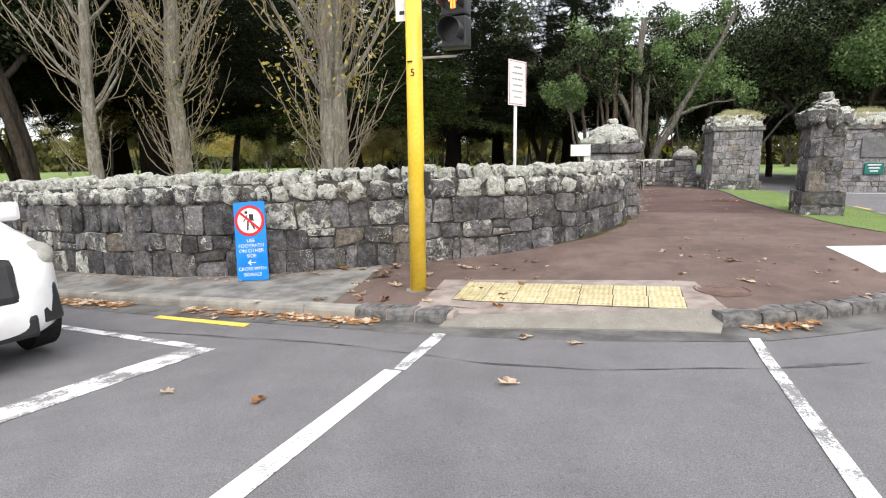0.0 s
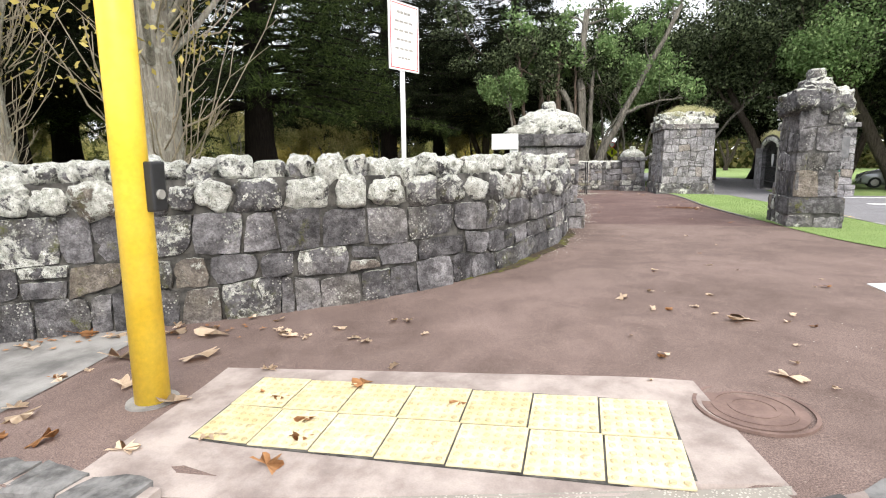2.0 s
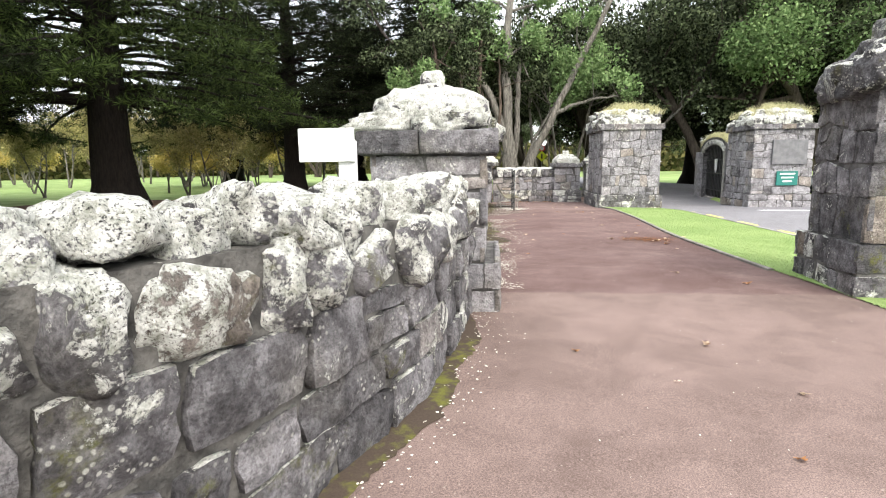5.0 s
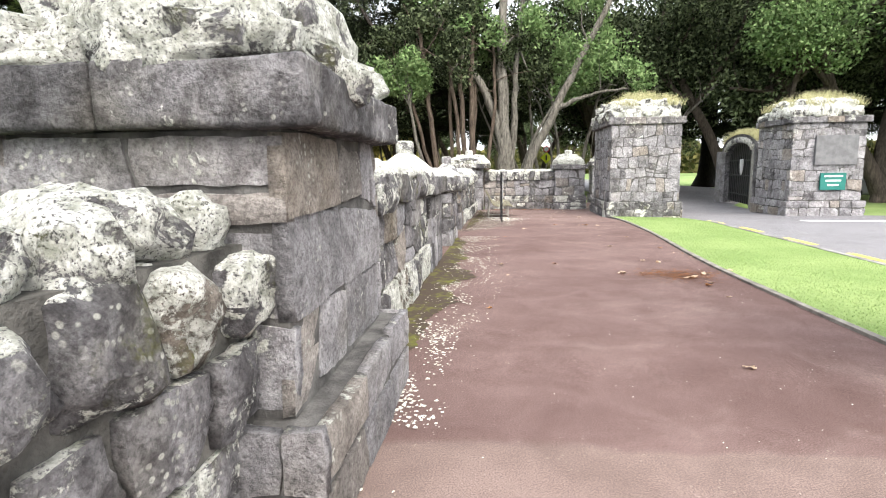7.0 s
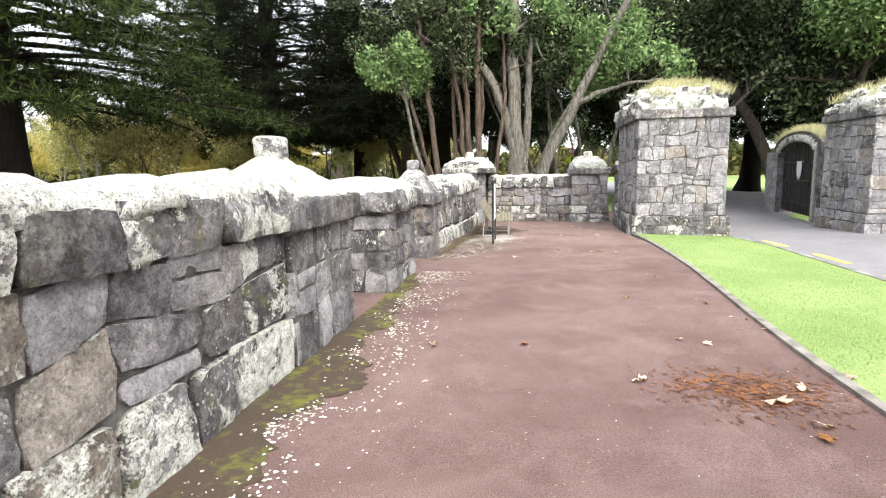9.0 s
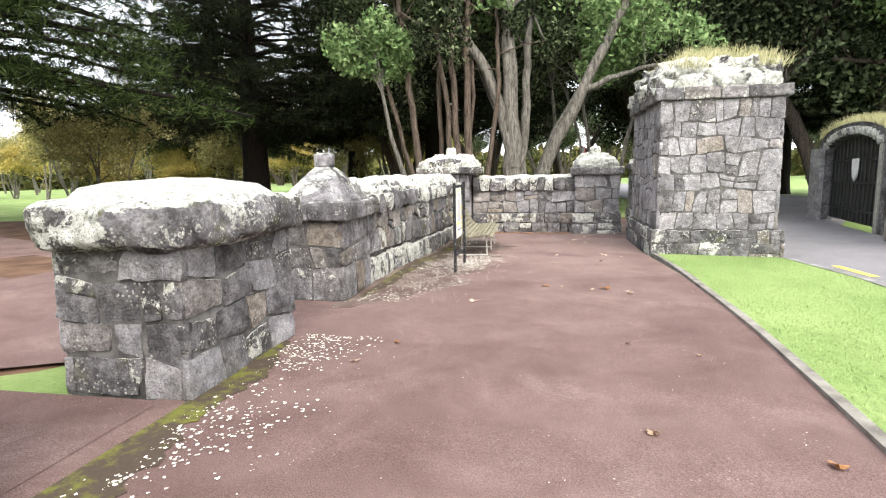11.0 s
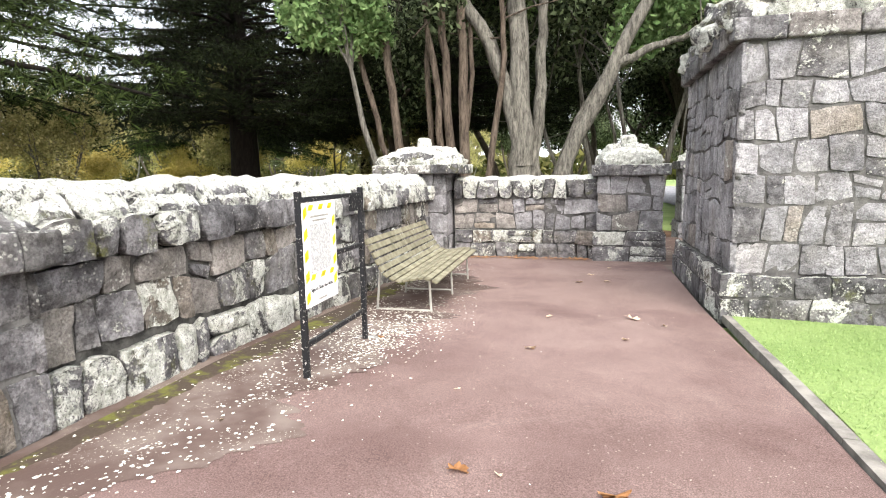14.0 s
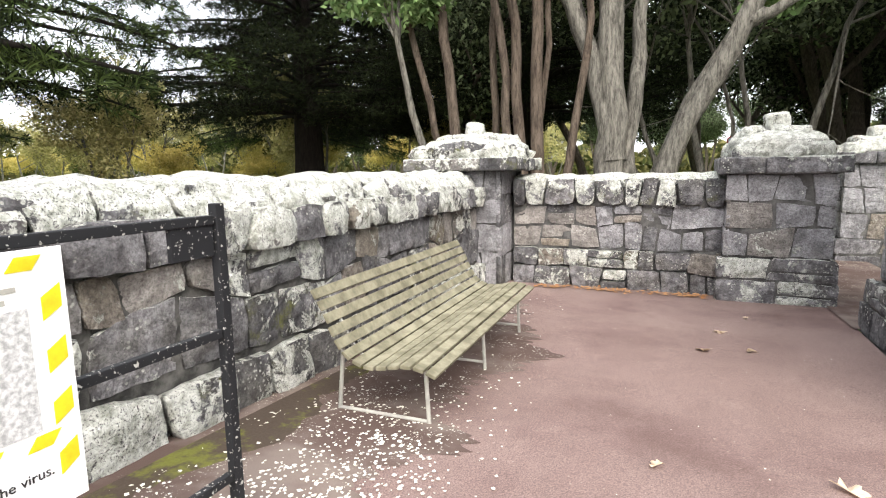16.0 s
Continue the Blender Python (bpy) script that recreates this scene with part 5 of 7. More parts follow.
def conifer(label, height, radius, first, trunk_r, seed, needle, bark, whorls=26, per=7, density=26, droop=0.25):
    """A big conifer at the origin: flared trunk, drooping boughs in whorls, sprays of needles."""
    rng = np.random.default_rng(seed)
    root = tagged(empty("conifer_tree"), label, "tree")
    tv, tf = [], []
    zs = [-0.3, 0.3, 1.0, 2.5, height * 0.4, height * 0.75, height]
    tube(tv, tf, [(0.05 * math.sin(z), 0.05 * math.cos(z * 1.3), z) for z in zs], [trunk_r * k for k in (1.7, 1.35, 1.08, 0.95, 0.7, 0.4, 0.06)], 14)
    cents, norms = [], []
    for w in range(whorls):
        f = w / (whorls - 1)
        z0 = first + (height - first) * f ** 1.1
        reach = radius * (1 - f) ** 0.75 + 0.6
        for k in range(per):
            ang = 2 * math.pi * (k + rng.uniform(-0.3, 0.3)) / per + w * 1.9
            ln = reach * rng.uniform(0.65, 1.1)
            pts = []
            for i in range(6):
                t = i / 5
                pts.append((math.cos(ang) * ln * t, math.sin(ang) * ln * t, z0 + ln * (0.16 * t - droop * t * t * 1.4 + 0.1 * t ** 4) + rng.uniform(-0.1, 0.1)))
            tube(tv, tf, pts, [0.11 * (1 - 0.85 * i / 5) * (0.4 + 0.6 * (1 - f)) + 0.01 for i in range(6)], 5)
            nn = int(density * ln)
            for i in range(nn):
                t = rng.uniform(0.22, 1.0) ** 0.8
                i0 = min(int(t * 5), 4)
                g = t * 5 - i0
                p = np.array(pts[i0]) * (1 - g) + np.array(pts[i0 + 1]) * g
                side = rng.normal() * 0.20 * ln * (1.1 - t)
                p = p + np.array((-math.sin(ang), math.cos(ang), 0)) * side + np.array((0, 0, -abs(rng.normal()) * 0.22))
                m = 13
                dirn = np.array((math.cos(ang), math.sin(ang), 0.35)) * 0.6 + np.array((-math.sin(ang), math.cos(ang), 0)) * np.sign(side) * 0.4
                spray = rng.normal(size=(m, 3)) * 0.75 + dirn
                spray /= np.linalg.norm(spray, axis=1, keepdims=True)
                cents.append(p + spray * 0.15)
                norms.append(spray * 3)
    mesh_object("trunk", tv, tf, bark, root)
    cloud_object("crown", leaf_cloud(np.concatenate(cents), 0.15, rng, 0.085, np.concatenate(norms)), needle, root)
    return root


def limb_tree(label, seed, stems, leaf, bark, clump_r=1.1, leaves=160, leaf_size=0.10, name="broadleaf_tree", low=2.2, spread=5.0, height=11.0, boughs=5, first=4):
    """A broadleaved tree at the origin. stems: (lean x, lean y, length, base radius, start x, start y)."""
    rng = np.random.default_rng(seed)
    root = tagged(empty(name), label, "tree")
    tv, tf, tips = [], [], []

    def grow(p, d, ln, r, level):
        pts, rad = [p], [r]
        q, dd = np.array(p, float), np.array(d, float)
        n = 7
        for i in range(n):
            dd = dd + rng.normal(size=3) * 0.10 + np.array((0, 0, 0.05))
            dd /= np.linalg.norm(dd)
            q = q + dd * ln / n
            pts.append(tuple(q))
            rad.append(r * (1 - 0.62 * (i + 1) / n))
        tube(tv, tf, pts, rad, 10 if level == 0 else 6)
        if level < 2:
            for b in range(boughs if level == 0 else 4):
                i = int(rng.integers(first if level == 0 else 2, n + 1))
                side = rng.normal(size=3)
                nd = dd * 0.5 + side / np.linalg.norm(side) * 0.9 + np.array((0, 0, 0.25))
                nd /= np.linalg.norm(nd)
                grow(pts[i], nd, ln * rng.uniform(0.35, 0.55), rad[i] * 0.6, level + 1)
        if level >= 1:
            tips.append(pts[-1])
            tips.append(pts[-3])
        else:
            tips.append(pts[-1])

    for lx, ly, ln, r, sx, sy in stems:
        d = np.array((lx, ly, 1.0))
        grow((sx, sy, -0.3), d / np.linalg.norm(d), ln, r, 0)
    mesh_object("trunk", tv, tf, bark, root)
    if leaves:
        cents, norms = [], []
        for t in tips:
            if t[2] < low:
                continue
            c = rng.normal(size=(leaves, 3))
            c /= np.linalg.norm(c, axis=1, keepdims=True)
            rr = clump_r * rng.uniform(0.6, 1.2)
            c = c * rr * rng.uniform(0.55, 1.0, size=(leaves, 1)) * (1, 1, 0.62)
            cents.append(np.array(t) + c)
            norms.append(c)
        cloud_object("crown", leaf_cloud(np.concatenate(cents), leaf_size, rng, 0.5), leaf, root)
    return root


def poplar(label, seed, height, r, twigs=240, yellow=0, lean=0.02):
    """A bare poplar trunk feathered with thin upright shoots."""
    rng = np.random.default_rng(seed)
    root = tagged(empty("poplar_tree"), label, "tree")
    tv, tf = [], []
    pts = [(lean * z + 0.06 * math.sin(z * 0.7 + seed), 0.05 * math.cos(z * 0.9), z) for z in np.linspace(-0.3, height, 10)]
    tube(tv, tf, pts, [r * (1.15 - 0.85 * i / 9) for i in range(10)], 14)
    limbs = []
    for k in range(16):
        z = rng.uniform(2.5, height * 0.9)
        ang = rng.uniform(0, 6.28)
        ln = rng.uniform(1.5, 3.4)
        p = [(lean * z + math.cos(ang) * ln * 0.7 * t, math.sin(ang) * ln * 0.7 * t, z + ln * (0.9 * t ** 1.2)) for t in np.linspace(0, 1, 5)]
        tube(tv, tf, p, [0.07 * (1 - 0.8 * t) for t in np.linspace(0, 1, 5)], 6)
        limbs.append(p)
    mesh_object("trunk", tv, tf, BARK_POPLAR, root)
    sv, sf, tips = [], [], []
    for k in range(twigs):
        if rng.random() < 0.45:
            z = rng.uniform(0.5, height * 0.75)
            base = np.array((lean * z, 0, z))
        else:
            base = np.array(limbs[int(rng.integers(len(limbs)))][int(rng.integers(1, 5))])
        ang = rng.uniform(0, 6.28)
        ln = rng.uniform(0.8, 2.4)
        out = rng.uniform(0.4, 1.25)
        p = []
        for t in np.linspace(0, 1, 6):
            w = rng.normal(size=3) * 0.03
            p.append(tuple(base + np.array((math.cos(ang) * (r * 0.7 + ln * out * (t ** 0.7) * 0.6), math.sin(ang) * (r * 0.7 + ln * out * (t ** 0.7) * 0.6), ln * t ** 1.3)) + w))
        tube(sv, sf, p, [0.014 * (1 - 0.75 * t) + 0.003 for t in np.linspace(0, 1, 6)], 4)
        tips.append(p[-1])
        tips.append(p[3])
        for b in range(2):
            i = int(rng.integers(2, 5))
            q = np.array(p[i])
            e = q + np.array((math.cos(ang + rng.uniform(-1.5, 1.5)) * 0.3, math.sin(ang + rng.uniform(-1.5, 1.5)) * 0.3, 0.35))
            tube(sv, sf, [tuple(q), tuple((q + e) / 2 + rng.normal(size=3) * 0.03), tuple(e)], [0.007, 0.005, 0.003], 3)
    tagged(mesh_object("twig_growth", sv, sf, TWIG, root), kind="stuff")
    if yellow:
        pick = [t for t in tips if t[2] > 2.6]
        rng.shuffle(pick)
        c = np.concatenate([np.array(t) + rng.normal(size=(yellow, 3)) * 0.22 for t in pick[:int(len(pick) * 0.35)]])
        cloud_object("leaves", leaf_cloud(c, 0.055, rng, 0.55), YELLOW_LEAF, root)
    return root


OLIVE_DARK = leaf_material("far_olive_leaf", (0.05, 0.06, 0.02), (0.20, 0.18, 0.07))


def at(ob, x, y, yaw=0.0, z=None):
    ob.matrix_basis = pose(x, y, base_z(x, y) + 0.03 if z is None else z, 0, 0, yaw)
    return ob


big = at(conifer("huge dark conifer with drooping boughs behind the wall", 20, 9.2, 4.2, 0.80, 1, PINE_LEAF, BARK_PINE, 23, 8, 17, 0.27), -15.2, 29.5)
for x, y, yaw in ((-24, 58, 70), (-29, 31, 150)):
    m = copy_thing(big, pose(x, y, base_z(x, y), 0, 0, yaw))
dark = at(conifer("dark conifer with low sweeping boughs in the park", 19, 8.5, 4.2, 0.66, 7, PINE_SHADED, BARK_PINE, 19, 8, 21, 0.20), -20, 20)
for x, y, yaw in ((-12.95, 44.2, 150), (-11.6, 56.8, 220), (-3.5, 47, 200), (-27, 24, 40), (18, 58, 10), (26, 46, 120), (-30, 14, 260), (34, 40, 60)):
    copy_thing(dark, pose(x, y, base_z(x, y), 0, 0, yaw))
# trees behind the end wall


def clump_tree(label, seed, foot, heart, radius, leaf, bark, clumps=9, leaves=420, size=0.09, trunk=0.10):
    """A slender tree whose leaves gather in a rounded, broken crown at heart."""
    rng = np.random.default_rng(seed)
    root = tagged(empty("broadleaf_tree"), label, "tree")
    tv, tf = [], []
    f, h = np.array(foot, float), np.array(heart, float)
    bend = (f + h) / 2 + rng.normal(size=3) * (0.25, 0.25, 0)
    tube(tv, tf, [tuple(f), tuple((f + bend) / 2), tuple(bend), tuple((bend + h) / 2), tuple(h)], [trunk, trunk * 0.85, trunk * 0.7, trunk * 0.5, trunk * 0.25], 8)
    cents = []
    for k in range(clumps):
        d = rng.normal(size=3)
        d /= np.linalg.norm(d)
        c = h + d * radius * rng.uniform(0.45, 0.85) * (1, 1, 0.85)
        tube(tv, tf, [tuple((bend + h) / 2), tuple((h + c) / 2), tuple(c)], [trunk * 0.35, trunk * 0.2, 0.01], 5)
        q = rng.normal(size=(leaves, 3))
        q /= np.linalg.norm(q, axis=1, keepdims=True)
        cents.append(c + q * radius * 0.46 * rng.uniform(0.5, 1.0, size=(leaves, 1)))
    mesh_object("trunk", tv, tf, bark, root)
    cloud_object("crown", leaf_cloud(np.concatenate(cents), size, rng, 0.5), leaf, root)
    return root


BRIGHT_LEAF = leaf_material("bright_green_leaf", (0.10, 0.17, 0.06), (0.28, 0.38, 0.17))
clump_tree("small evergreen with a rounded bright green crown", 9, (-1.6, 34.0, -0.3), (-2.75, 33.4, 5.0), 1.35, BRIGHT_LEAF, BARK_GREY, 11, 420)
clump_tree("evergreen bough of fresh green leaves behind the wall", 10, (1.5, 35.8, -0.3), (4.3, 36.2, 5.4), 1.6, BRIGHT_LEAF, BARK_GREY, 12, 380)
clump_tree("evergreen with a green rounded crown by the drive", 11, (12.6, 36, -0.4), (13.4, 35, 6.4), 2.4, BRIGHT_LEAF, BARK_DARK, 16, 700, 0.09, 0.2)
clump_tree("tall evergreen with a grey-green crown over the drive", 13, (17.5, 33, -0.4), (17.2, 32, 6.2), 2.6, BRIGHT_LEAF, BARK_DARK, 16, 700, 0.09, 0.2)


def shaped_tree(label, limbs, clumps, leaf, bark, seed, leaves=300, size=0.09):
    """A tree with limbs of given course: ((x, y, z) points, first and last radius), and leaf clumps (x, y, z, radius)."""
    rng = np.random.default_rng(seed)
    root = tagged(empty("broadleaf_tree"), label, "tree")
    tv, tf = [], []
    for pts_, r0, r1 in limbs:
        ln = np.array(pts_, float)
        t = np.linspace(0, 1, len(ln))
        tt = np.linspace(0, 1, 16)
        fine = np.stack([np.interp(tt, t, ln[:, i]) for i in range(3)], 1)
        for _ in range(2):
            fine[1:-1] = (fine[:-2] + 2 * fine[1:-1] + fine[2:]) / 4
        fine[1:] += rng.normal(size=(15, 3)) * 0.025
        flare = [1 + 0.45 * math.exp(-i / 1.2) for i in range(16)]
        tube(tv, tf, [tuple(p) for p in fine], [(r0 + (r1 - r0) * i / 15) * flare[i] for i in range(16)], 12)
        for k in range(5):
            p = fine[int(rng.integers(9, 16))]
            d = rng.normal(size=3) + (0, 0, 0.7)
            e = p + d / np.linalg.norm(d) * rng.uniform(1.0, 2.2)
            tube(tv, tf, [tuple(p), tuple((p + e) / 2 + rng.normal(size=3) * 0.1), tuple(e)], [r1 * 0.5, r1 * 0.35, 0.012], 6)
            if leaves:
                clumps = clumps + [(*e, 0.6)] if e[2] > 4.6 else clumps
    mesh_object("trunk", tv, tf, bark, root)
    cents = []
    for x, y, z, r in clumps:
        for k in range(4):
            q = rng.normal(size=(leaves // 4, 3))
            q /= np.linalg.norm(q, axis=1, keepdims=True)
            off = rng.normal(size=3) * r * 0.4
            cents.append(np.array((x, y, z)) + off + q * r * 0.6 * rng.uniform(0.5, 1, size=(leaves // 4, 1)))
    cloud_object("crown", leaf_cloud(np.concatenate(cents), size, rng, 0.5), leaf, root)
    return root


fork = shaped_tree("spreading evergreen with a pale forked trunk behind the wall", [
    ([(1.72, 33, -0.4), (1.6, 33, 1.3), (1.55, 33, 3.1), (1.45, 33.1, 4.6), (1.5, 33.2, 6.0), (1.7, 33.4, 8.2)], 0.265, 0.14),
    ([(1.62, 33, 1.2), (1.45, 33, 2.5), (0.9, 33, 3.9), (0.2, 33, 4.95), (-0.55, 33.1, 6.15), (-1.7, 33.3, 7.9)], 0.18, 0.10),
    ([(1.75, 33.1, 0.6), (1.95, 33.3, 2.6), (2.0, 33.5, 4.4), (2.3, 33.8, 7.4)], 0.15, 0.08)],
    [(2.6, 33.5, 6.3, 0.9), (1.2, 34, 7.6, 1.2), (-1.8, 33.4, 8.0, 1.2), (3.4, 34, 7.4, 1.2)], BRIGHT_LEAF, BARK_GREY, 3)
fork.matrix_basis = pose(1.36, 35, 0) @ Matrix.Diagonal((1.13, 1.13, 1.13, 1)) @ pose(-1.66, -33, 0)
shaped_tree("leaning grey-trunked evergreen behind the end wall", [
    ([(2.35, 35, -0.4), (2.5, 35, 1.2), (3.2, 35, 2.6), (3.9, 35, 4.0), (4.7, 35.1, 5.6), (5.6, 35.2, 7.4), (6.5, 35.4, 9.2)], 0.215, 0.10),
    ([(3.85, 35, 3.7), (4.6, 35, 4.0), (5.6, 35.1, 4.3), (6.8, 35.3, 4.4)], 0.10, 0.04)],
    [(5.2, 35.2, 5.3, 1.0), (4.2, 35.4, 5.9, 0.9), (6.2, 35.3, 5.9, 1.1), (3.4, 35.6, 6.6, 1.0)], BRIGHT_LEAF, BARK_GREY, 4).location.x = -0.3
shaped_tree("clump of slender brown-stemmed evergreens behind the wall", [
    ([(-0.15, 34.5, -0.4), (-0.35, 34.5, 3.8), (-0.9, 34.6, 7.0)], 0.10, 0.06), ([(0.15, 34.5, -0.4), (-0.15, 34.6, 4.4), (-0.2, 34.7, 7.0)], 0.12, 0.07),
    ([(0.4, 34.5, -0.4), (0.25, 34.7, 4.8), (0.35, 34.8, 7.0)], 0.13, 0.08), ([(-1.0, 34.3, -0.4), (-1.55, 34.3, 4.2), (-1.85, 34.4, 7.0)], 0.12, 0.07),
    ([(-1.05, 34.3, -0.3), (-2.2, 34.2, 4.0), (-2.95, 34.3, 6.2)], 0.08, 0.05), ([(0.7, 34.6, -0.4), (1.3, 34.8, 3.8), (1.2, 34.9, 7.0)], 0.09, 0.05),
    ([(-0.45, 34.8, -0.4), (-0.65, 34.8, 3.8), (-0.6, 34.9, 7.0)], 0.09, 0.05), ([(0.0, 35, -0.4), (0.5, 35, 4), (0.1, 35.2, 7)], 0.07, 0.05)],
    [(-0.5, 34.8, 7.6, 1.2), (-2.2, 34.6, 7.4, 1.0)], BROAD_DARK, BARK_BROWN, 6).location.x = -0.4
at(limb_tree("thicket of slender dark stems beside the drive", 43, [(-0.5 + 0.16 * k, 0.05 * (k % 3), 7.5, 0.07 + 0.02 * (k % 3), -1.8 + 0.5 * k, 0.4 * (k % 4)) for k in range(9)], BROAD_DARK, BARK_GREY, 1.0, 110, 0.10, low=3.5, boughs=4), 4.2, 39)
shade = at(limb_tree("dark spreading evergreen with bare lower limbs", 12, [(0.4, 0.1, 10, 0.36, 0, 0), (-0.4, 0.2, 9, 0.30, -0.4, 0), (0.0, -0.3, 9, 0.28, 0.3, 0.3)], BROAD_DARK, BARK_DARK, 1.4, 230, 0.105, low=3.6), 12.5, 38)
for x, y, yaw in ((8.5, 47, 60), (17.5, 36, 140), (19, 46, 220), (8.0, 50, 300), (24, 34, 20), (11, 56, 180), (-6, 48, 250), (25, 48, 330), (-2, 58, 30), (4, 62, 200)):
    copy_thing(shade, pose(x, y, base_z(x, y), 0, 0, yaw))
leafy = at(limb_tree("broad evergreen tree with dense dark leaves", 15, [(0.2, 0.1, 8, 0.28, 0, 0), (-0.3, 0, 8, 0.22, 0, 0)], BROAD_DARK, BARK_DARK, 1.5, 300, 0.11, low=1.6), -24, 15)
for x, y, yaw in ((-29, 20, 50), (-19, 13.5, 120), (-34, 12, 200), (-26, 33, 300), (27, 28, 20), (36, 24, 140), (38, 42, 80), (-40, 22, 20), (13, 54, 75), (18.5, 51, 160), (9, 57, 250), (23, 47, 310)):
    copy_thing(leafy, pose(x, y, base_z(x, y), 0, 0, yaw))
# autumn trees across the park
autumn = at(limb_tree("thin autumn tree with yellow-olive leaves in the park", 21, [(0.1, 0, 5, 0.12, 0, 0), (-0.2, 0.1, 5, 0.10, 0, 0)], OLIVE_LEAF, BARK_GREY, 0.9, 60, 0.10, low=1.0, name="autumn_tree"), -30, 60)
gold = at(limb_tree("golden-leaved shrub tree in the distant park", 23, [(0.1, 0, 4, 0.10, 0, 0), (-0.3, 0.1, 4, 0.09, 0, 0), (0.3, 0.2, 4, 0.08, 0, 0)], YELLOW_LEAF, BARK_GREY, 0.9, 60, 0.10, low=0.6, name="autumn_tree"), -24, 72)
ra = random.Random(8)
for i in range(34):
    x, y = (ra.uniform(-75, -8), ra.uniform(55, 95)) if i > 7 else (ra.uniform(-34, -7), ra.uniform(47, 60))
    copy_thing(autumn if i % 6 else gold, pose(x, y, base_z(x, y), 0, 0, ra.uniform(0, 360)))
for x, y, yaw in ((-23, 52, 10), (-26, 38, 80), (-17, 38, 150), (-31, 30, 220), (-22, 44, 290), (-36, 36, 40), (-24, 21, 100), (-14, 35.5, 200), (-33, 45, 20), (-8, 50, 60), (-19, 52, 130)):
    copy_thing(gold if yaw in (10, 290) else autumn, pose(x, y, base_z(x, y), 0, 0, yaw) @ Matrix.Diagonal((0.62, 0.62, 0.6, 1)))
for i in range(26):
    x = -90 + 7.5 * i + ra.uniform(-2, 2)
    y = 105 + ra.uniform(-5, 12)
    copy_thing(leafy if i % 2 else shade, pose(x, y, base_z(x, y), 0, 0, ra.uniform(0, 360)))
# the far belt of woodland all round the park
rw = np.random.default_rng(90)
nw = 95000
aw = rw.uniform(0, 2 * math.pi, nw)
rr = rw.uniform(118, 150, nw)
hw = np.array([7 + 3.5 * nz(math.cos(a) * 9, math.sin(a) * 9) + 2.5 * nz(math.cos(a) * 33, math.sin(a) * 33, 3) for a in aw])
cw = np.stack([np.cos(aw) * rr, 20 + np.sin(aw) * rr, -0.8 + hw * rw.uniform(0, 1, nw) ** 1.15], 1)
far_wood = cloud_object("far_woodland", leaf_cloud(cw, 0.85, rw, 0.6), OLIVE_DARK, None)
tagged(far_wood, "distant belt of olive-green park woodland", "woodland", "", "stuff")
# poplars just behind the street wall
at(poplar("pale poplar trunk feathered with bare shoots and yellow leaves", 31, 12, 0.30, 330, 15), -6.1, 10.95)
at(poplar("pale poplar trunk with bare shoots behind the wall", 33, 12, 0.27, 300, 8), -13.5, 14.4)
at(poplar("slender pale poplar trunk behind the wall", 35, 12, 0.19, 150, 0), -15.0, 12.6)

# brown needles and leaves lying under the park trees
NEEDLES = plain_material("brown_needle_litter", (0.065, 0.038, 0.027), (0.155, 0.095, 0.062), 1.6, 0.95, 45, 0.8)


def litter_patch(x, y, rx, ry, seed):
    """An uneven sheet of litter lying just over the grass."""
    v, f, rings, n = [(x, y, base_z(x, y) + 0.022)], [], 6, 40
    for j in range(1, rings + 1):
        for i in range(n):
            a = 2 * math.pi * i / n
            r = j / rings * (1 + 0.28 * nz(math.cos(a) * 1.6 + seed, math.sin(a) * 1.6) + 0.10 * nz(math.cos(a) * 6, math.sin(a) * 6, seed))
            px, py = x + rx * r * math.cos(a), y + ry * r * math.sin(a)
            v.append((px, py, base_z(px, py) + (0.022 if j < rings else -0.01)))
    for i in range(n):
        f.append((0, 1 + i, 1 + (i + 1) % n))
        for j in range(rings - 1):
            o = 1 + j * n
            f.append((o + i, o + n + i, o + n + (i + 1) % n, o + (i + 1) % n))
    tagged(mesh_object("needle_litter", v, f, NEEDLES), "red-brown fallen needles and leaves under the trees", "leaf litter", "", "stuff")


for x, y, rx, ry, sd in ((-15.2, 29.5, 6.5, 6.0, 1), (-13, 44.2, 6, 5.5, 2), (-11.6, 56.8, 6, 6, 3), (-9.0, 36.5, 5.0, 5.0, 4), (-6.5, 11.6, 3.6, 2.0, 5), (-14.2, 13.6, 4.5, 2.2, 6), (0.6, 36.0, 6.0, 3.6, 7), (-5.0, 31.0, 3.6, 4.0, 8), (-4.5, 24.0, 4.2, 6.5, 9)):
    litter_patch(x, y, rx, ry, sd)

# ---------------- things on the footpath ----------------


def text_part(name, body, size, m, material, parent, extrude=0.001, label=""):
    cu = bpy.data.curves.new(name, "FONT")
    cu.body, cu.size, cu.extrude = body, size, extrude
    cu.align_x, cu.align_y = "CENTER", "CENTER"
    tmp = bpy.data.objects.new(name, cu)
    scene.collection.objects.link(tmp)
    me = bpy.data.meshes.new_from_object(tmp.evaluated_get(bpy.context.evaluated_depsgraph_get()))
    bpy.data.objects.remove(tmp)
    me.transform(m)
    me.materials.append(material)
    ob = new(name, me)
    ob.parent = parent
    if label:
        ob["label"] = label
    return ob


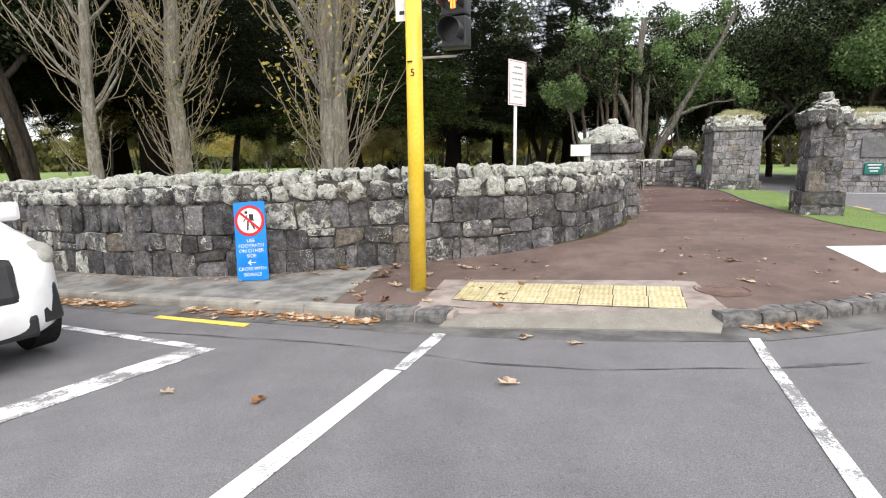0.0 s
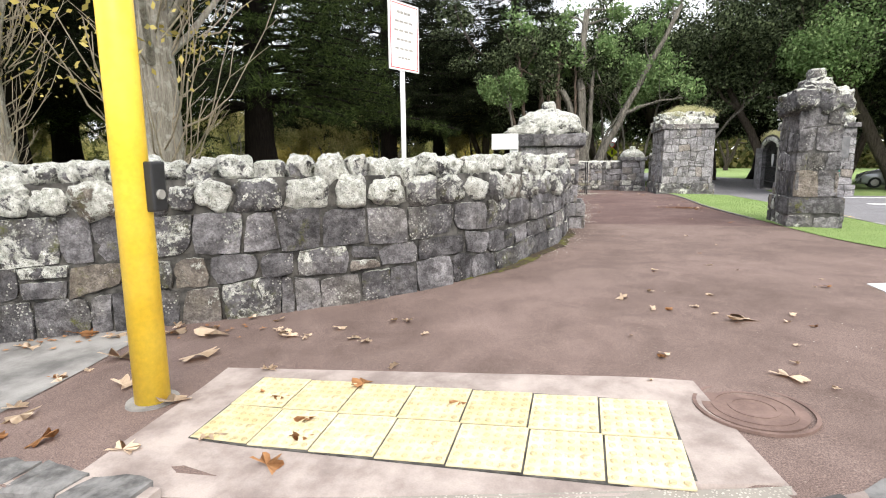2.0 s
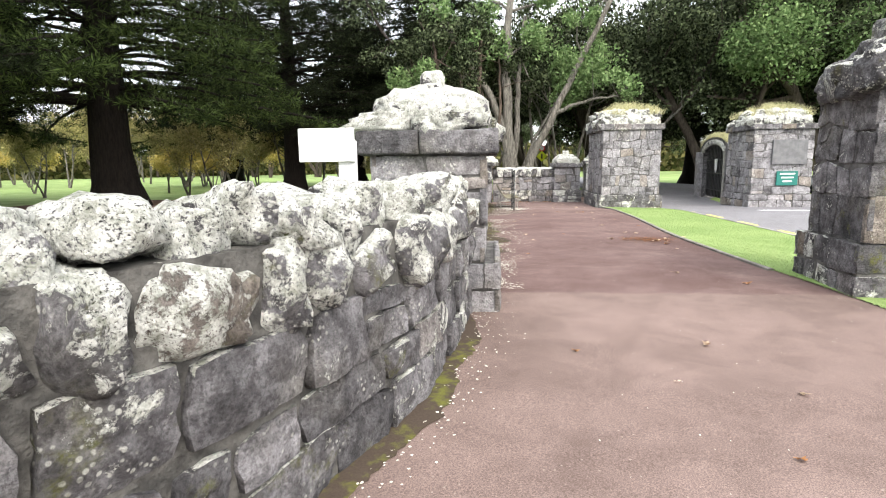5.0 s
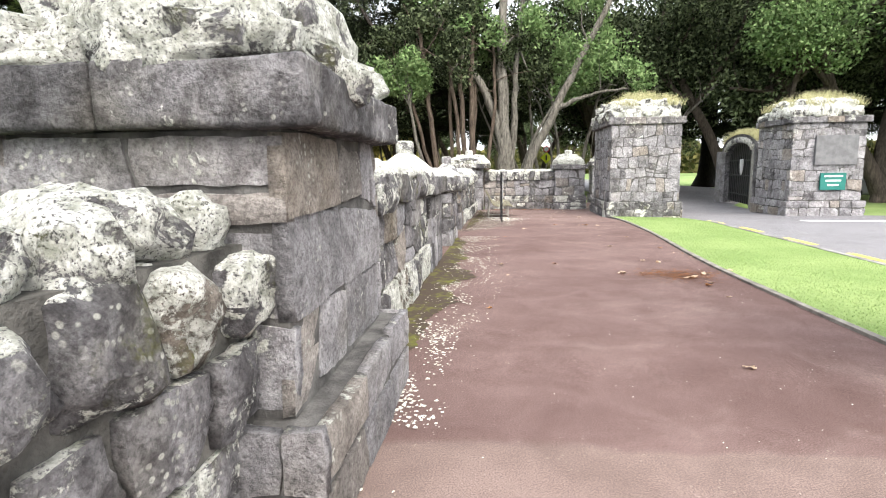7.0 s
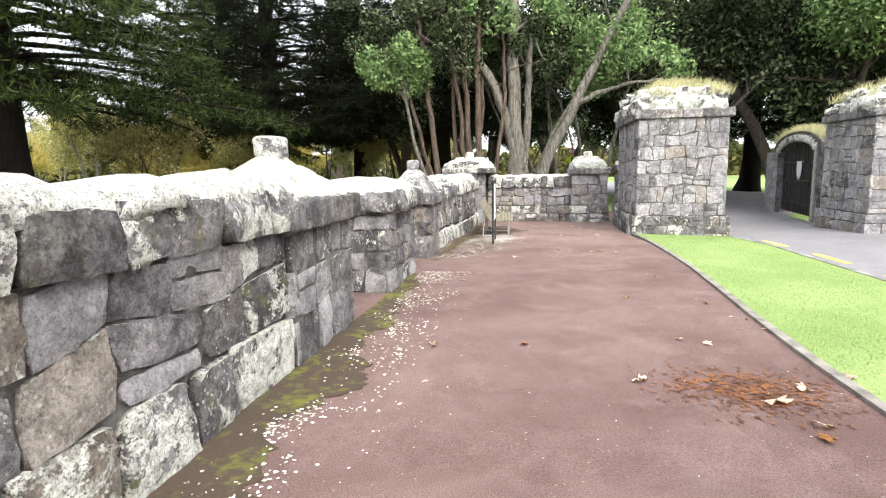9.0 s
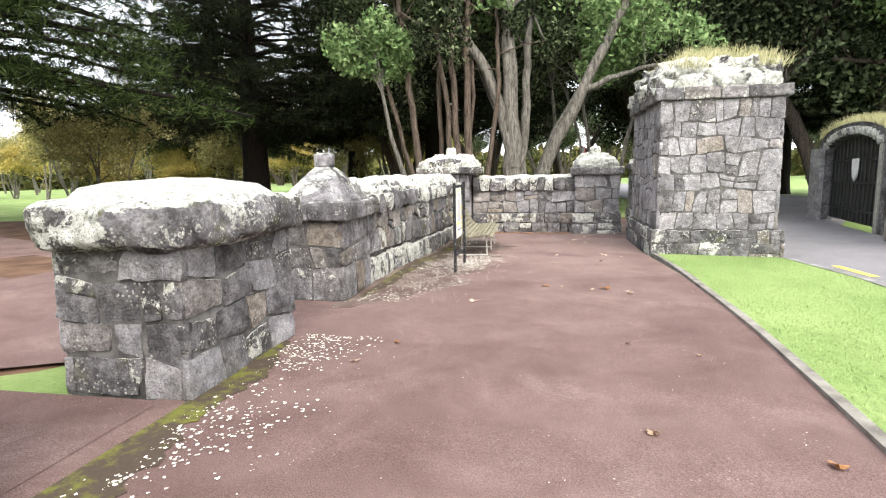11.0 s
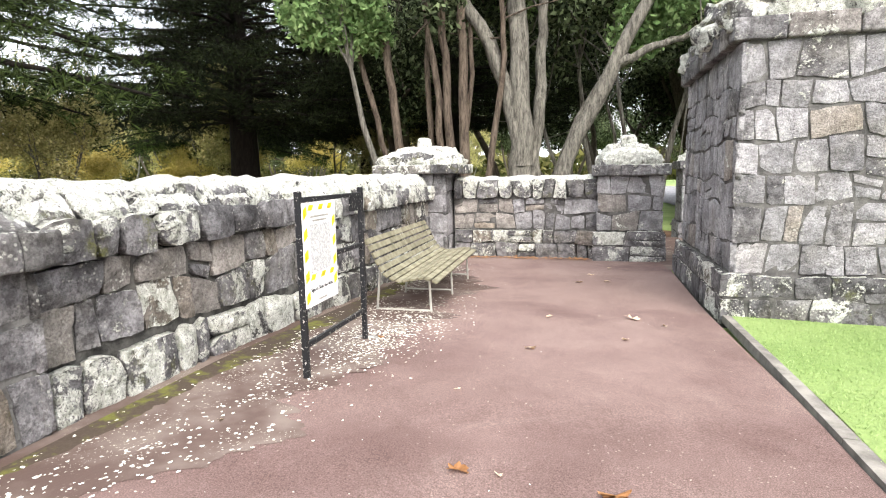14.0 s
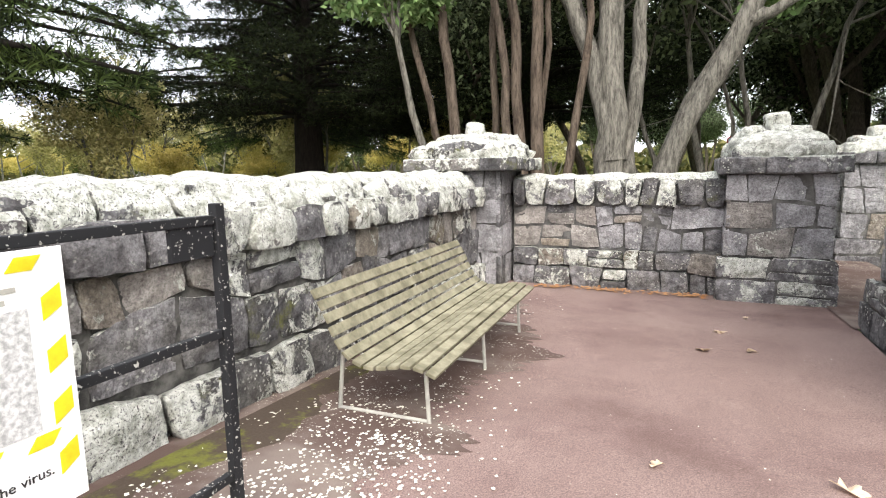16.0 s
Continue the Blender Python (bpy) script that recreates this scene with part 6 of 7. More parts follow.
def disc(bm, centre, r, thick, m, sides=40, inner=0.0):
    """A disc or ring in the local xz plane, facing -y."""
    outer, inn = [], []
    for k in range(sides):
        a = 2 * math.pi * k / sides
        for y in (0, thick):
            p = m @ Vector((centre[0] + r * math.cos(a), centre[1] - y, centre[2] + r * math.sin(a)))
            outer.append(bm.verts.new(p))
            if inner:
                inn.append(bm.verts.new(m @ Vector((centre[0] + inner * math.cos(a), centre[1] - y, centre[2] + inner * math.sin(a)))))
    for k in range(sides):
        a, b = 2 * k, 2 * ((k + 1) % sides)
        bm.faces.new((outer[a], outer[b], outer[b + 1], outer[a + 1]))
        if inner:
            bm.faces.new((inn[a], inn[a + 1], inn[b + 1], inn[b]))
            bm.faces.new((outer[a + 1], outer[b + 1], inn[b + 1], inn[a + 1]))
            bm.faces.new((outer[a], inn[a], inn[b], outer[b]))
    if not inner:
        bm.faces.new([outer[2 * k + 1] for k in range(sides)])
        bm.faces.new([outer[2 * k] for k in reversed(range(sides))])


def signal_pole(x, y):
    z = path_z(x, y)
    root = tagged(empty("traffic_signal"), "bright yellow pedestrian signal pole at the kerb", "traffic signal")
    bm = bmesh.new()
    rod(bm, (x, y, z - 0.1), (x, y, z + 4.3), 0.101, 0.092, 32)
    part("pole", bm, YELLOW_PAINT, root, "glossy yellow steel pole", True)
    bm = bmesh.new()
    rod(bm, (x, y, z - 0.05), (x, y, z + 0.012), 0.16, 0.15, 24)
    part("foot_collar", bm, CONCRETE, root, "pale mortar collar")
    bm = bmesh.new()
    rod(bm, (x, y, z + 4.3), (x, y, z + 4.36), 0.1, 0.05, 24)
    part("cap", bm, YELLOW_PAINT, root)
    # two-aspect lantern on brackets
    lx, ly = x + 0.50, y + 0.02
    for h in (2.42, 3.55):
        bm = bmesh.new()
        rod(bm, (x, y, h), (lx, ly, h), 0.014, None, 10)
        part("bracket", bm, GREY_STEEL, root)
    lantern = empty("lantern")
    lantern.parent = root
    for i, h in enumerate((2.66, 3.00)):
        m = pose(lx, ly - 0.09, h, 0, 0, -4)
        bm = bmesh.new()
        box(bm, (-0.15, -0.02, -0.165), (0.15, 0.16, 0.165), m, 0.02)
        part("housing", bm, BLACK_PLASTIC, lantern)
        bm = bmesh.new()
        for a in range(-16, 17):
            ang = math.radians(90 + a * 8.2)
            c, s_ = math.cos(ang) * 0.128, math.sin(ang) * 0.128
            box(bm, (-0.011, -0.20, -0.003), (0.011, 0.0, 0.003), m @ pose(c, 0, s_, 0, -math.degrees(ang) + 90, 0))
        part("visor", bm, BLACK_PLASTIC, lantern)
        bm = bmesh.new()
        disc(bm, (0, -0.015, 0), 0.115, 0.01, m)
        part("lens", bm, BLACK_PLASTIC if i == 0 else BLACK_PAINT, lantern, "unlit dark lens" if i == 0 else "dark lens behind the lit symbol")
        if i == 1:
            bm = bmesh.new()
            disc(bm, (0, -0.027, 0.075), 0.021, 0.004, m, 14)
            box(bm, (-0.030, -0.031, -0.015), (0.030, -0.027, 0.048), m)
            box(bm, (-0.052, -0.031, -0.02), (-0.036, -0.027, 0.045), m)
            box(bm, (0.036, -0.031, -0.02), (0.052, -0.027, 0.045), m)
            box(bm, (-0.028, -0.031, -0.095), (-0.006, -0.027, -0.015), m)
            box(bm, (0.006, -0.031, -0.095), (0.028, -0.027, -0.015), m)
            part("lit_symbol", bm, RED_LAMP, lantern, "lit red standing-figure symbol")
    # white direction plate, push button and number
    bm = bmesh.new()
    box(bm, (x - 0.26, y + 0.10, z + 3.2), (x - 0.10, y + 0.11, z + 3.6), bevel=0.003)
    plate = part("plate", bm, WHITE_PAINT, root, "white plate with black mark")
    bm = bmesh.new()
    box(bm, (x - 0.21, y + 0.094, z + 3.27), (x - 0.15, y + 0.099, z + 3.31))
    part("mark", bm, BLACK_PAINT, plate)
    bm = bmesh.new()
    box(bm, (x + 0.05, y - 0.01, z + 1.17), (x + 0.15, y + 0.10, z + 1.46), bevel=0.012)
    part("push_button_box", bm, BLACK_PLASTIC, root, "black push button box")
    bm = bmesh.new()
    rod(bm, (x + 0.15, y + 0.04, z + 1.27), (x + 0.165, y + 0.04, z + 1.27), 0.03, 0.028, 16)
    part("button", bm, GREY_STEEL, root)
    text_part("number", "5", 0.12, pose(x + 0.012, y - 0.098, z + 2.58, 90, 0, 0), BLACK_PAINT, root, 0.004, "black painted number five")
    bm = bmesh.new()
    box(bm, (x - 0.05, y - 0.105, z + 2.70), (x + 0.01, y - 0.085, z + 2.715))
    part("slot", bm, BLACK_PAINT, root)
    return root


signal_pole(-2.31, 6.10)


def leaning_sign():
    root = tagged(empty("footpath_sign"), "blue footpath-closed sign leaning against the stone wall", "sign")
    m = pose(-5.06, 6.55, ground_z(-5.1, 6.65) + 0.01, -9, -4, 12)
    bm = bmesh.new()
    box(bm, (-0.24, -0.006, 0), (0.24, 0.006, 1.16), m, 0.003)
    part("board", bm, BLUE_PAINT, root, "bright blue sheet board")
    bm = bmesh.new()
    disc(bm, (0, -0.007, 0.88), 0.225, 0.002, m, 48)
    part("white_disc", bm, WHITE_PAINT, root)
    bm = bmesh.new()
    disc(bm, (0, -0.009, 0.88), 0.228, 0.003, m, 48, 0.185)
    part("red_ring", bm, RED_PAINT, root)
    bm = bmesh.new()
    disc(bm, (-0.045, -0.010, 1.005), 0.024, 0.002, m, 18)
    box(bm, (-0.035, -0.012, 0.88), (0.03, -0.010, 0.975), m @ pose(0, 0, 0, 0, 2, 0))
    for a, b, w in (((-0.02, 0.89), (-0.035, 0.74), 0.024), ((0.005, 0.89), (0.075, 0.75), 0.024), ((-0.03, 0.96), (-0.09, 0.87), 0.017), ((0.02, 0.965), (0.07, 0.87), 0.017)):
        d = Vector((b[0] - a[0], 0, b[1] - a[1]))
        ang = math.degrees(math.atan2(d.x, d.z))
        box(bm, (-w / 2, -0.012, 0), (w / 2, -0.010, d.length), m @ pose(a[0], 0, a[1], 0, ang, 0))
    part("black_symbol", bm, BLACK_PAINT, root, "black walking symbol")
    bm = bmesh.new()
    box(bm, (-0.2, -0.015, -0.018), (0.2, -0.0125, 0.018), m @ pose(0, 0, 0.88, 0, 42, 0))
    part("red_bar", bm, RED_PAINT, root)
    for i, (t, s_) in enumerate((("USE", 0.075), ("FOOTPATH", 0.075), ("ON OTHER", 0.075), ("SIDE", 0.075))):
        text_part("lettering", t, s_, m @ pose(0, -0.008, 0.585 - 0.075 * i, 90, 0, 0), WHITE_PAINT, root)
    bm = bmesh.new()
    box(bm, (-0.05, -0.009, 0.255), (0.06, -0.007, 0.27), m)
    box(bm, (-0.005, -0.009, -0.008), (0.055, -0.007, 0.008), m @ pose(-0.055, 0, 0.2625, 0, -38, 0))
    box(bm, (-0.005, -0.009, -0.008), (0.055, -0.007, 0.008), m @ pose(-0.055, 0, 0.2625, 0, 38, 0))
    part("arrow", bm, WHITE_PAINT, root)
    for i, t in enumerate(("CROSS WITH", "SIGNALS")):
        text_part("lettering", t, 0.072, m @ pose(0, -0.008, 0.17 - 0.085 * i, 90, 0, 0), WHITE_PAINT, root)


leaning_sign()


def post_sign():
    root = tagged(empty("post_sign"), "white notice on a white post behind the wall", "sign")
    x, y = -1.8, 10.0
    bm = bmesh.new()
    rod(bm, (x, y, -0.3), (x, y, 2.9), 0.030, None, 16)
    part("post", bm, WHITE_PAINT, root, "", True)
    m = pose(x + 0.035, y - 0.025, 2.60, 0, 0, 64) @ Matrix.Diagonal((1.25, 1, 1.09, 1))
    bm = bmesh.new()
    box(bm, (-0.215, -0.006, -0.36), (0.215, 0.006, 0.36), m, 0.004)
    plate = part("plate", bm, WHITE_PAINT, root, "white enamel plate")
    bm = bmesh.new()
    for lo, hi in (((-0.195, -0.34), (0.195, -0.332)), ((-0.195, 0.332), (0.195, 0.34)), ((-0.195, -0.34), (-0.187, 0.34)), ((0.187, -0.34), (0.195, 0.34))):
        box(bm, (lo[0], -0.009, lo[1]), (hi[0], -0.0065, hi[1]), m)
    part("border", bm, RED_PAINT, plate, "thin red border line")
    for k, (w, h) in enumerate(((0.2, 0.028), (0.26, 0.022), (0.28, 0.022), (0.22, 0.022), (0.26, 0.018), (0.18, 0.018))):
        bm = bmesh.new()
        zz = 0.25 - 0.095 * k
        for g in range(4):
            a = -w / 2 + w * g / 4
            box(bm, (a, -0.009, zz - h / 2), (a + w / 4 * 0.8, -0.0065, zz + h / 2), m)
        part("lettering_bar", bm, GREY_STEEL, plate)
    for h in (2.42, 2.8):
        bm = bmesh.new()
        box(bm, (-0.05, -0.0, -0.015), (0.05, 0.07, 0.015), m @ pose(0.02, 0, h - 2.61))
        part("clamp", bm, GREY_STEEL, root)


post_sign()


def small_sign():
    root = tagged(empty("small_sign"), "small blank white board on a white post", "sign")
    bm = bmesh.new()
    box(bm, (-0.66, 12.0, -0.2), (-0.53, 12.06, 1.45), bevel=0.006)
    part("post", bm, WHITE_PAINT, root)
    bm = bmesh.new()
    box(bm, (-0.94, 11.96, 1.30), (-0.53, 11.998, 1.54), bevel=0.006)
    part("board", bm, WHITE_PAINT, root)


small_sign()


def bench():
    root = tagged(empty("park_bench"), "weathered slatted timber park bench on steel legs", "bench")
    zg = ground_z(1.1, 27.2)
    y0, y1 = 26.38, 28.70
    # side profile from the front of the seat round to the top of the back
    prof = [(1.38, 0.375), (1.315, 0.40), (1.245, 0.405), (1.175, 0.395), (1.105, 0.38), (1.035, 0.375), (0.965, 0.39), (0.905, 0.43), (0.86, 0.49), (0.825, 0.56), (0.79, 0.63), (0.755, 0.70), (0.72, 0.765)]
    prof = [(0.70 + (px - 0.72) * 1.07, pz) for px, pz in prof]
    for i, (px, pz) in enumerate(prof):
        a, b = prof[max(i - 1, 0)], prof[min(i + 1, len(prof) - 1)]
        ang = math.degrees(math.atan2(b[1] - a[1], b[0] - a[0]))
        bm = bmesh.new()
        jit = random.uniform(-0.012, 0.012)
        box(bm, (-0.030, y0 + jit, -0.011), (0.030, y1 + jit, 0.011), pose(px, 0, zg + pz, 0, -ang, 0), 0.004)
        part("slat", bm, BENCH_WOOD, root)
    for ly in (26.52, 27.54, 28.56):
        bm = bmesh.new()
        rod(bm, (1.34, ly, zg - 0.03), (1.32, ly, zg + 0.37), 0.013, None, 8)
        part("leg", bm, GREY_STEEL, root)
        bm = bmesh.new()
        rod(bm, (0.745, ly, zg - 0.03), (0.80, ly, zg + 0.52), 0.013, None, 8)
        part("leg", bm, GREY_STEEL, root)
        bm = bmesh.new()
        rod(bm, (1.336, ly, zg + 0.05), (0.75, ly, zg + 0.05), 0.011, None, 8)
        part("stretcher", bm, GREY_STEEL, root)
        bm = bmesh.new()
        for (ax, az), (bx, bz) in zip(prof[:-1], prof[1:]):
            rod(bm, (ax, ly, zg + az - 0.02), (bx, ly, zg + bz - 0.02), 0.009, None, 6)
        part("bracket", bm, GREY_STEEL, root)
    root.matrix_basis = pose(1.3, 26.5, 0, 0, 0, 1.6) @ pose(-1.3, -26.5, 0)


bench()


WORN_GREY = plain_material("mottled_print", (0.30, 0.30, 0.30), (0.62, 0.62, 0.62), 70, 0.6, 160, 0.0)


def notice_board():
    root = tagged(empty("notice_frame"), "black flaking steel frame holding a white and yellow poster", "notice board")
    xa, ya, xb, yb = 1.13, 24.33, 1.11, 25.33
    za, zb = ground_z(xa, ya), ground_z(xb, yb)
    for x, y, z in ((xa, ya, za), (xb, yb, zb)):
        bm = bmesh.new()
        box(bm, (x - 0.019, y - 0.019, z - 0.1), (x + 0.019, y + 0.019, 1.10), bevel=0.005)
        part("post", bm, WORN_BLACK, root)
        bm = bmesh.new()
        disc(bm, (0, 0, 0), 0.11, 0.016, pose(x, y, z - 0.012, -90, 0, 0), 18)
        part("footing", bm, CONCRETE, root, "round mortar footing")
    for h in (1.045, 0.645, 0.105):
        bm = bmesh.new()
        box(bm, (xb - 0.013, ya + 0.028, h - 0.016), (xb + 0.017, yb - 0.028, h + 0.016), bevel=0.004)
        part("rail", bm, WORN_BLACK, root)
    bm = bmesh.new()
    box(bm, (xb - 0.01, yb - 0.20, 0.92), (xb + 0.01, yb - 0.03, 1.04), bevel=0.004)
    part("corner_plate", bm, WORN_BLACK, root)
    m = pose(1.158, ya - 0.01, 0.362, 0, 0, 91)
    poster = empty("poster")
    poster.parent = root
    bm = bmesh.new()
    box(bm, (0, -0.004, 0), (0.465, 0.004, 0.665), m, 0.002)
    part("sheet", bm, WHITE_PAINT, poster, "white printed sheet")
    # slanting yellow border dashes
    for k in range(5):
        for u in (0.0, 0.40):
            bm = bmesh.new()
            zc = 0.02 + 0.135 * k + (0.06 if u else 0)
            if zc > 0.58:
                continue
            vs = [bm.verts.new(m @ Vector(p)) for p in ((u + 0.002, -0.0065, zc), (u + 0.05, -0.0065, zc + 0.03), (u + 0.05, -0.0065, zc + 0.09), (u + 0.002, -0.0065, zc + 0.06))]
            bm.faces.new(vs)
            bmesh.ops.solidify(bm, geom=list(bm.faces), thickness=0.002)
            part("yellow_dash", bm, SIGN_YELLOW, poster)
    for zc in (0.17, 0.615):
        for u in (0.06, 0.2, 0.33):
            bm = bmesh.new()
            vs = [bm.verts.new(m @ Vector(p)) for p in ((u, -0.0065, zc), (u + 0.06, -0.0065, zc), (u + 0.085, -0.0065, zc + 0.035), (u + 0.025, -0.0065, zc + 0.035))]
            bm.faces.new(vs)
            bmesh.ops.solidify(bm, geom=list(bm.faces), thickness=0.002)
            part("yellow_dash", bm, SIGN_YELLOW, poster)
    text_part("lettering", "Sign in. Stop the virus.", 0.036, m @ pose(0.225, -0.0055, 0.105, 90, 0, 0), BLACK_PAINT, poster)
    for k, (w, zc) in enumerate(((0.25, 0.575), (0.2, 0.548), (0.12, 0.03))):
        bm = bmesh.new()
        box(bm, (0.225 - w / 2, -0.0065, zc - 0.006), (0.225 + w / 2, -0.0045, zc + 0.006), m)
        part("lettering_bar", bm, GREY_STEEL, poster)
    bm = bmesh.new()
    box(bm, (0.08, -0.0065, 0.215), (0.37, -0.0045, 0.525), m)
    part("grey_square", bm, WORN_GREY, poster, "plain mottled grey printed square")


notice_board()

# ---------------- gate and arch beyond the drive ----------------


def park_gate():
    a, b = np.array((10.12, 31.5)), np.array((10.96, 36.7))
    ln = Line([tuple(b), tuple(a)], straight=True)
    L = ln.length
    root = tagged(empty("gateway_wall"), "stone gateway with grassy arched top", "gateway")
    zf = -0.46
    o0, o1, spring, rise = 0.72, L - 0.35, 1.55, 0.5
    cols = 24
    xs = [0, o0] + [o0 + (o1 - o0) * i / cols for i in range(1, cols)] + [o1, L]

    def arch(s):
        t = (2 * (s - o0) / (o1 - o0) - 1)
        return spring + rise * math.sqrt(max(0, 1 - t * t))

    def top(s):
        t = 2 * s / L - 1
        return 1.75 + 0.62 * math.sqrt(max(0, 1 - t * t * 0.9))
    bm = bmesh.new()
    for s0, s1 in zip(xs[:-1], xs[1:]):
        solid = s1 <= o0 + 1e-6 or s0 >= o1 - 1e-6
        q = []
        for d in (0.0, -0.5):
            for s_ in (s0, s1):
                lo = zf - 0.2 if solid else arch(s_)
                q.append((bm.verts.new(ln.place(s_, lo, d)), bm.verts.new(ln.place(s_, top(s_), d))))
        (al, ah), (bl, bh), (cl_, ch), (dl, dh) = q
        bm.faces.new((al, bl, bh, ah))
        bm.faces.new((cl_, ch, dh, dl))
        bm.faces.new((ah, bh, dh, ch))
        bm.faces.new((al, cl_, dl, bl))
        if solid:
            bm.faces.new((al, ah, ch, cl_))
            bm.faces.new((bl, dl, dh, bh))
    bmesh.ops.remove_doubles(bm, verts=bm.verts, dist=0.002)
    part("wall", bm, STONE, root)
    for k in range(17):
        s_ = o0 + (o1 - o0) * (k + 0.5) / 17
        p = ln.place(s_, arch(s_) + 0.10, 0.02)
        boulder(root, p, (0.2, 0.16, 0.22), 80, STONE_CAP, k * 3.3, 0.45, 0.08, 2, (0, 0), name="arch_stone")
    for s_ in (0.35,):
        p = ln.place(s_, 0.6, 0.05)
        bm = bmesh.new()
        box(bm, (p[0] - 0.13, p[1] - 0.34, zf - 0.2), (p[0] + 0.4, p[1] + 0.34, 1.75), bevel=0.04)
        part("pier", bm, STONE_CLEAN, root)
    p = ln.place(o1 - 0.02, 0, -0.02)
    bm = bmesh.new()
    box(bm, (p[0] - 0.07, p[1] - 0.07, zf - 0.2), (p[0] + 0.07, p[1] + 0.07, 1.72), bevel=0.012)
    part("gate_post", bm, GREY_STEEL, root, "weathered grey gate post")
    gate = tagged(empty("iron_gate"), "closed black iron-studded park gate with a pale shield", "gate")
    bm = bmesh.new()
    n = 26
    rows_ = []
    for i in range(n + 1):
        s_ = o0 + 0.04 + (o1 - o0 - 0.08) * i / n
        rows_.append([bm.verts.new(ln.place(s_, z, d)) for d in (-0.20, -0.25) for z in (zf + 0.12, arch(s_) - 0.03)])
    for i in range(n):
        p, q = rows_[i], rows_[i + 1]
        bm.faces.new((p[0], q[0], q[1], p[1]))
        bm.faces.new((p[2], p[3], q[3], q[2]))
        bm.faces.new((p[1], q[1], q[3], p[3]))
        bm.faces.new((p[0], p[2], q[2], q[0]))
    part("leaf", bm, BLACK_PAINT, gate)
    for i in range(15):
        s_ = o0 + 0.1 + (o1 - o0 - 0.2) * i / 14
        bm = bmesh.new()
        rod(bm, ln.place(s_, zf + 0.14, -0.185), ln.place(s_, arch(s_) - 0.05, -0.185), 0.018, None, 6)
        part("bar", bm, BLACK_PAINT, gate)
    for z in (0.0, 0.75, 1.35):
        bm = bmesh.new()
        pa, pb = ln.place(o0 + 0.06, z, -0.17), ln.place(o1 - 0.06, z, -0.17)
        rod(bm, pa, pb, 0.03, None, 6)
        part("rail", bm, BLACK_PAINT, gate)
    bm = bmesh.new()
    mid = ln.place((o0 + o1) / 2, 1.1, -0.13)
    nrm = ln.normal(L / 2)
    mm = pose(mid[0], mid[1], mid[2], 0, 0, math.degrees(math.atan2(nrm[1], nrm[0])) + 90)
    pts = [(-0.2, 0.3), (0.2, 0.3), (0.21, 0.05), (0.14, -0.18), (0, -0.32), (-0.14, -0.18), (-0.21, 0.05)]
    f1 = [bm.verts.new(mm @ Vector((p[0], -0.02, p[1]))) for p in pts]
    f2 = [bm.verts.new(mm @ Vector((p[0], 0.02, p[1]))) for p in pts]
    bm.faces.new(f1)
    bm.faces.new(list(reversed(f2)))
    for i in range(7):
        bm.faces.new((f1[i], f2[i], f2[(i + 1) % 7], f1[(i + 1) % 7]))
    part("shield", bm, WHITE_PAINT, gate, "pale heraldic shield")
    bm = bmesh.new()
    rod(bm, ln.place(o1 - 0.02, zf, -0.12), ln.place(o1 - 0.02, 1.75, -0.12), 0.07, None, 10)
    part("gate_post", bm, GREY_STEEL, gate, "grey steel gate post")
    return ln, top, L


gate_line, gate_top, gate_len = park_gate()

# warning sign far down the drive
ws = tagged(empty("warning_sign"), "yellow-green diamond warning sign on a grey post", "sign")
bm = bmesh.new()
rod(bm, (3.85, 45, -0.6), (3.85, 45, 2.7), 0.03, None, 8)
part("post", bm, GREY_STEEL, ws)
bm = bmesh.new()
box(bm, (-0.33, -0.01, -0.33), (0.33, 0.01, 0.33), pose(3.85, 44.95, 1.75, 0, 45, 0), 0.004)
part("diamond_plate", bm, FLUORO, ws)
bm = bmesh.new()
box(bm, (3.79, 44.93, 1.55), (3.91, 44.94, 1.95))
part("black_mark", bm, BLACK_PAINT, ws)
bm = bmesh.new()
disc(bm, (3.85, 44.97, 2.42), 0.25, 0.02, Matrix.Identity(4), 24)
part("round_plate", bm, WHITE_PAINT, ws)
bm = bmesh.new()
disc(bm, (3.85, 44.945, 2.42), 0.25, 0.01, Matrix.Identity(4), 24, 0.18)
part("red_ring", bm, RED_PAINT, ws)
ws.matrix_basis = pose(5.16, 60, -0.6) @ Matrix.Diagonal((1.1, 1.1, 1.1, 1)) @ pose(-3.85, -45, 0.6)

# ---------------- cars ----------------


